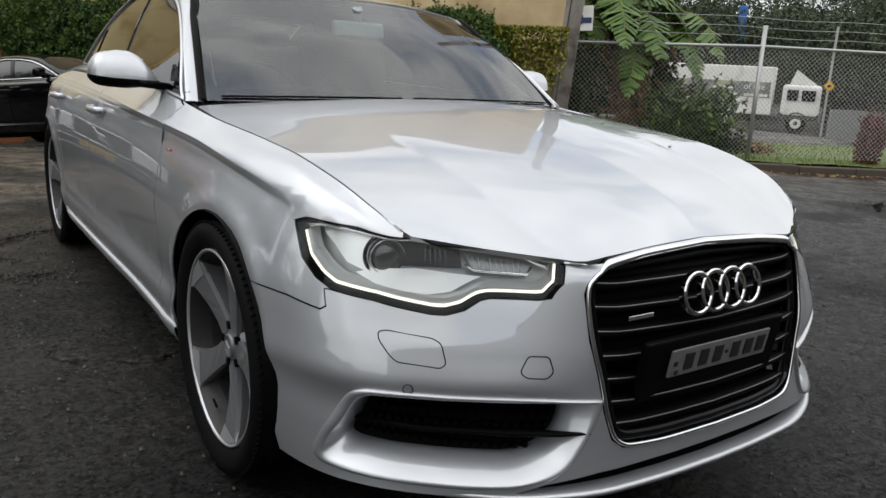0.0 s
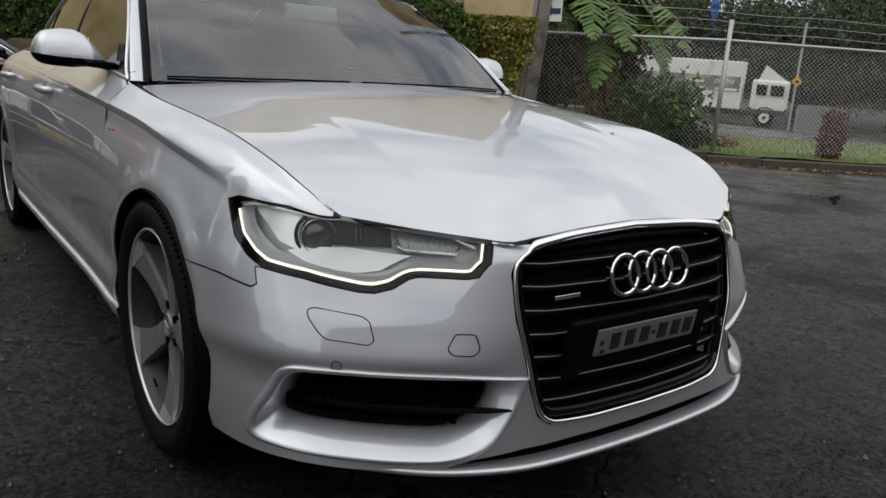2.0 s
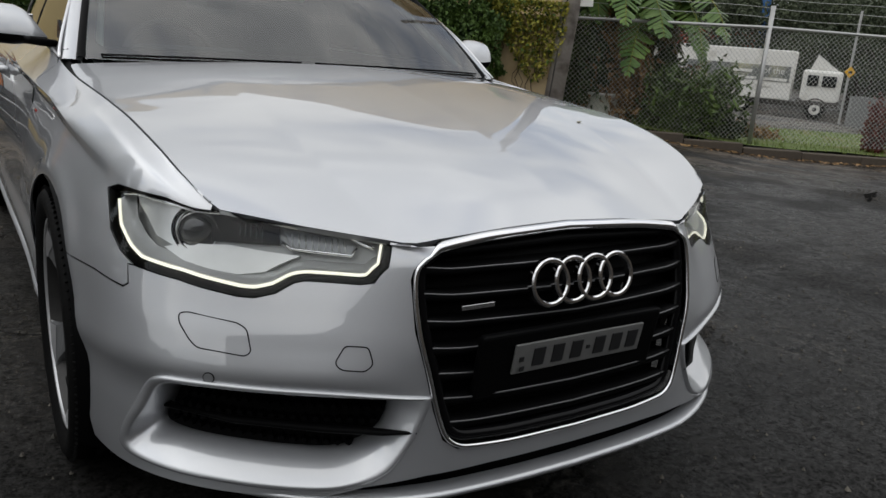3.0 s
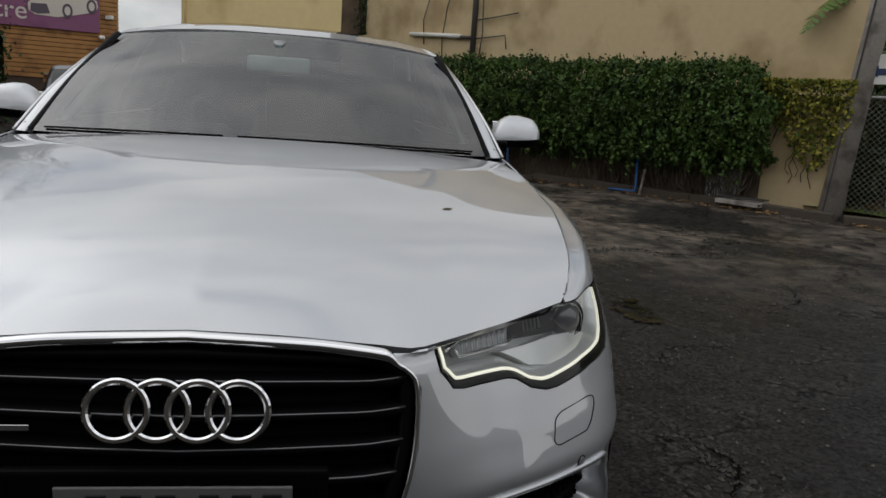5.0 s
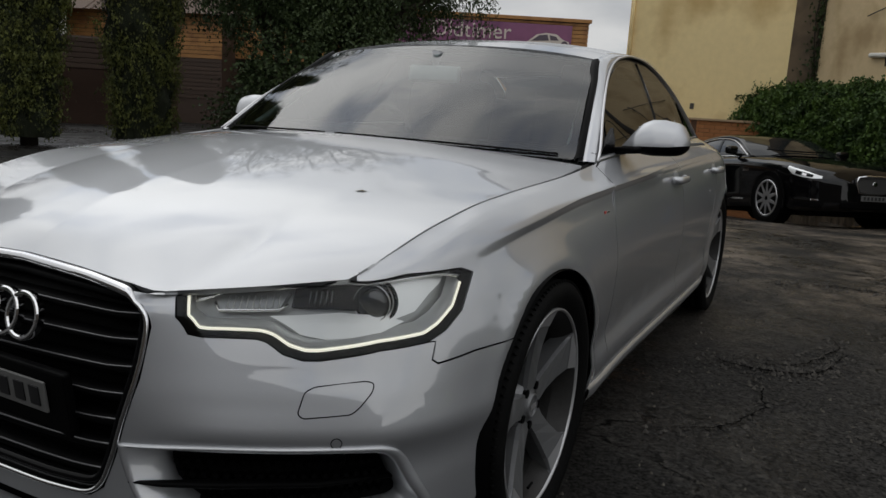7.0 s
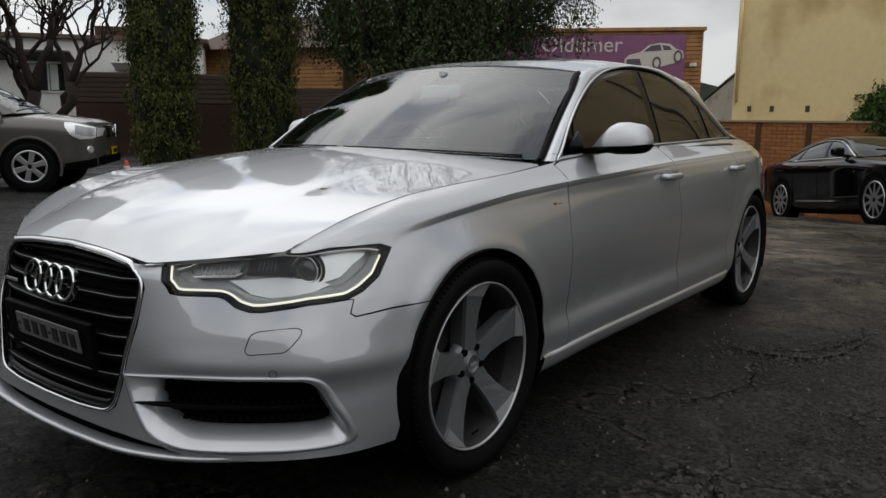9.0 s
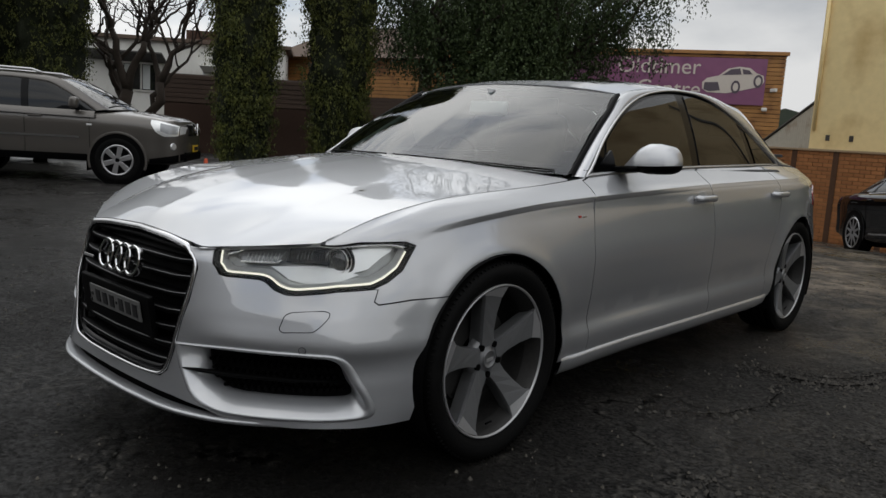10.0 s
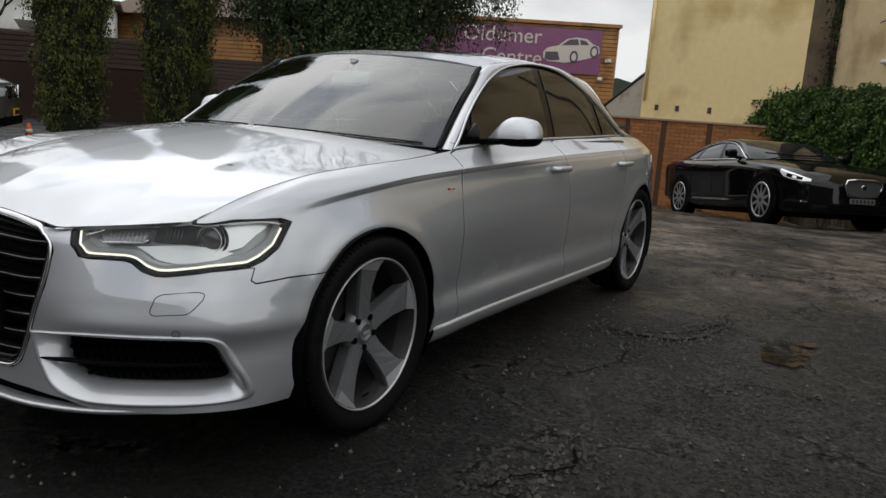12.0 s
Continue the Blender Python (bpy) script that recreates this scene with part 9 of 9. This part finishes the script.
# road sign, low wall and far trees
sp = thing("road_sign", "yellow diamond road sign on a thin post", "road sign", pose(31.4, 17.0, -1.45))
part("post", add_tube(bmesh.new(), 0.05, 0.05, 5.0, None, 10), GALV, sp)
YELLOW = mat("sign_yellow", (0.75, 0.42, 0.02), 0.5, scale=20, vary=0.08)
part("plate", boxed(0.34, 0.03, 0.34, pose(-0.1, -0.08, 2.50, 0, 45, -32), 0.03), YELLOW, sp)
part("symbol", boxed(0.16, 0.02, 0.10, pose(-0.115, -0.10, 2.50, 0, 0, -32), 0.02), PLATE_INK, sp)
wall_between("wall_far_grey", (33.6, 17.9), (35.3, 16.5), -1.9, 0.0, 0.3, mat("grey_block", (0.20, 0.205, 0.20), 0.9, scale=12, vary=0.12, bump=0.1), "low grey block wall across the road")
tower = thing("far_tower", "blue and red commercial building far across the road", "building", pose(47.0, 33.5, -1.0, 0, 0, -35))
part("tower_body", boxed(0.5, 0.5, 7.2, pose(0.4, 0, 3.6), 0.05), BLUE, tower)
part("tower_side", boxed(12, 6, 4.6, pose(-6.2, 2.5, 2.3), 0.05), WHITE, tower)
part("tower_band", boxed(12.1, 0.3, 1.1, pose(-6.2, -0.6, 3.6), 0.05), mat("band_red", (0.5, 0.08, 0.04), 0.5, scale=8), tower)


def far_tree(x, y, high, wide, seed, lean=0.0):
    rnd = random.Random(seed)
    rs2 = np.random.RandomState(seed)
    t = thing("far_tree", "tall gum tree with loose grey-green crown", "tree", pose(x, y, gz(x, y) - 0.2), group="far trees")
    bm = bmesh.new()
    tips = []
    for k in range(7):
        a = rnd.uniform(0, 6.28)
        tip = Vector((wide * 0.45 * math.cos(a), wide * 0.45 * math.sin(a), high * rnd.uniform(0.55, 0.9)))
        tips += limb(bm, (0, 0, high * rnd.uniform(0.1, 0.35)), tip, 0.02 * high * 0.6, 0.02, rnd, 0.2)[2:]
    limb(bm, (0, 0, -0.3), (lean, 0, high * 0.6), 0.022 * high, 0.012 * high, rnd, 0.05)
    part("trunk", bm, BARK, t, smooth=True)
    c = [tips[rnd.randrange(len(tips))] for _ in range(46)]
    c = np.array([tuple(p) for p in c]) + rs2.normal(size=(46, 3)) * (wide * 0.14, wide * 0.14, high * 0.05)
    n = 15000
    p = c[rs2.randint(0, 46, n)] + rs2.normal(size=(n, 3)) * (wide * 0.095, wide * 0.095, high * 0.045)
    scatter("crown", p, LEAF_FAR, t, size=(0.008 * high + 0.05, 0.014 * high + 0.11), hang=0.5, seed=seed)
    return t


for k, (x, y, hgt, wide) in enumerate(((50, 36, 11, 9), (48, 34, 9.5, 7), (44, 38, 9, 8), (53, 22.5, 11, 9), (60, 20, 12, 11), (46, 24.5, 4.0, 8), (46, 17, 6, 8), (42, 32, 5, 7), (64, 26, 12, 9), (50, 20, 5, 7), (38, 12, 4, 7), (42, 8, 6, 8), (43, 23, 7.5, 9), (49, 27, 9.5, 10), (45, 19, 7, 8), (55, 30, 11, 10))):
    far_tree(x, y, hgt, wide, 60 + k)
# far tree line all round, low on the horizon
verts, faces = [], []
n = 240
for k in range(n):
    a = 2 * math.pi * k / n
    r = 95 + 8 * noise.noise((math.cos(a) * 3, math.sin(a) * 3, 1))
    top_z = 5.5 + 3.0 * noise.noise((math.cos(a) * 9, math.sin(a) * 9, 4)) + 1.2 * noise.noise((math.cos(a) * 40, math.sin(a) * 40, 2))
    verts += [(r * math.cos(a), r * math.sin(a), -3), (r * math.cos(a), r * math.sin(a), top_z), ((r + 6) * math.cos(a), (r + 6) * math.sin(a), top_z * 0.6 - 1)]
for k in range(n):
    a, b = 3 * k, 3 * ((k + 1) % n)
    faces += [(a, b, b + 1, a + 1), (a + 1, b + 1, b + 2, a + 2)]
tagged(raw("backdrop", verts, faces, mat("far_woods", (0.05, 0.062, 0.045), 0.95, scale=0.6, vary=0.4, stain=(0.03, 0.04, 0.028), stain_at=0.5, stain_scale=0.15)), "distant dark tree line on the horizon", "tree line", kind="structure")
# overhead wires
for z, d in ((6.2, 0), (5.7, 0.4)):
    tagged(wire("power_line", [(20 + 2.0 * k, 22 - 1.2 * k + d, z - 0.35 * math.sin(math.pi * k / 14)) for k in range(15)], 0.015, PIPE_DARK, None, seg=4), "thin black overhead power line", "power line")

# ---- brick wall by the black sedan, brick by brick ----
BW_A, BW_B = (-6.6, 17.30), (0.35, 15.45)
blen, bturn, bway = run(BW_A, BW_B)
brick_wall = wall_between("wall_brick", BW_A, BW_B, -1.4, 1.14, 0.22, MORTAR, "orange brick garden wall with flat coping and piers")
bl, bh, joint = 0.230, 0.076, 0.010
me = bpy.data.meshes.new("brick")
bmk = boxed(bl, 0.05, bh, None, 0.004, 1)
bmk.to_mesh(me)
bmk.free()
me.materials.append(BRICK)
rest = bmesh.new()
rnd = random.Random(77)
near_count = 0
for row in range(27):
    z = -1.05 + row * (bh + joint)
    if z > 1.10:
        break
    k = 0
    x = -(bl / 2) * (row % 2)
    while x < blen:
        cx = x + bl / 2
        if 0.1 < cx < blen - 0.1:
            m = pose(cx, 0.012 - rnd.uniform(0, 0.004), z, 0, 0, rnd.gauss(0, 0.25))
            if 3.0 < cx < 5.6 and z > -0.85 and near_count < 290:
                ob = new("brick", me)
                ob.parent = brick_wall
                ob.matrix_basis = m
                near_count += 1
            else:
                add_box(rest, bl, 0.05, bh, m)
        x += bl + joint
tagged(part("brickwork", rest, BRICK, brick_wall), kind="stuff")
# shadow edges of the piers, laid on as narrow dark strips
pier_shadow_mat = mat("pier_brick", (0.085, 0.042, 0.022), 0.9, scale=18, vary=0.25, bump=0.25)
for x in (0.9, 2.05, 3.13, 4.12, 5.27):
    part("pier", boxed(0.13, 0.08, 2.50, pose(x, 0.012, -0.10), 0.006), pier_shadow_mat, brick_wall, "dark recessed brick strip")
part("coping", boxed(blen, 0.30, 0.05, pose(blen / 2, 0.10, 1.165), 0.008), mat("coping_stone", (0.36, 0.25, 0.15), 0.9, scale=20, vary=0.15, bump=0.2), brick_wall, "pale flat coping")
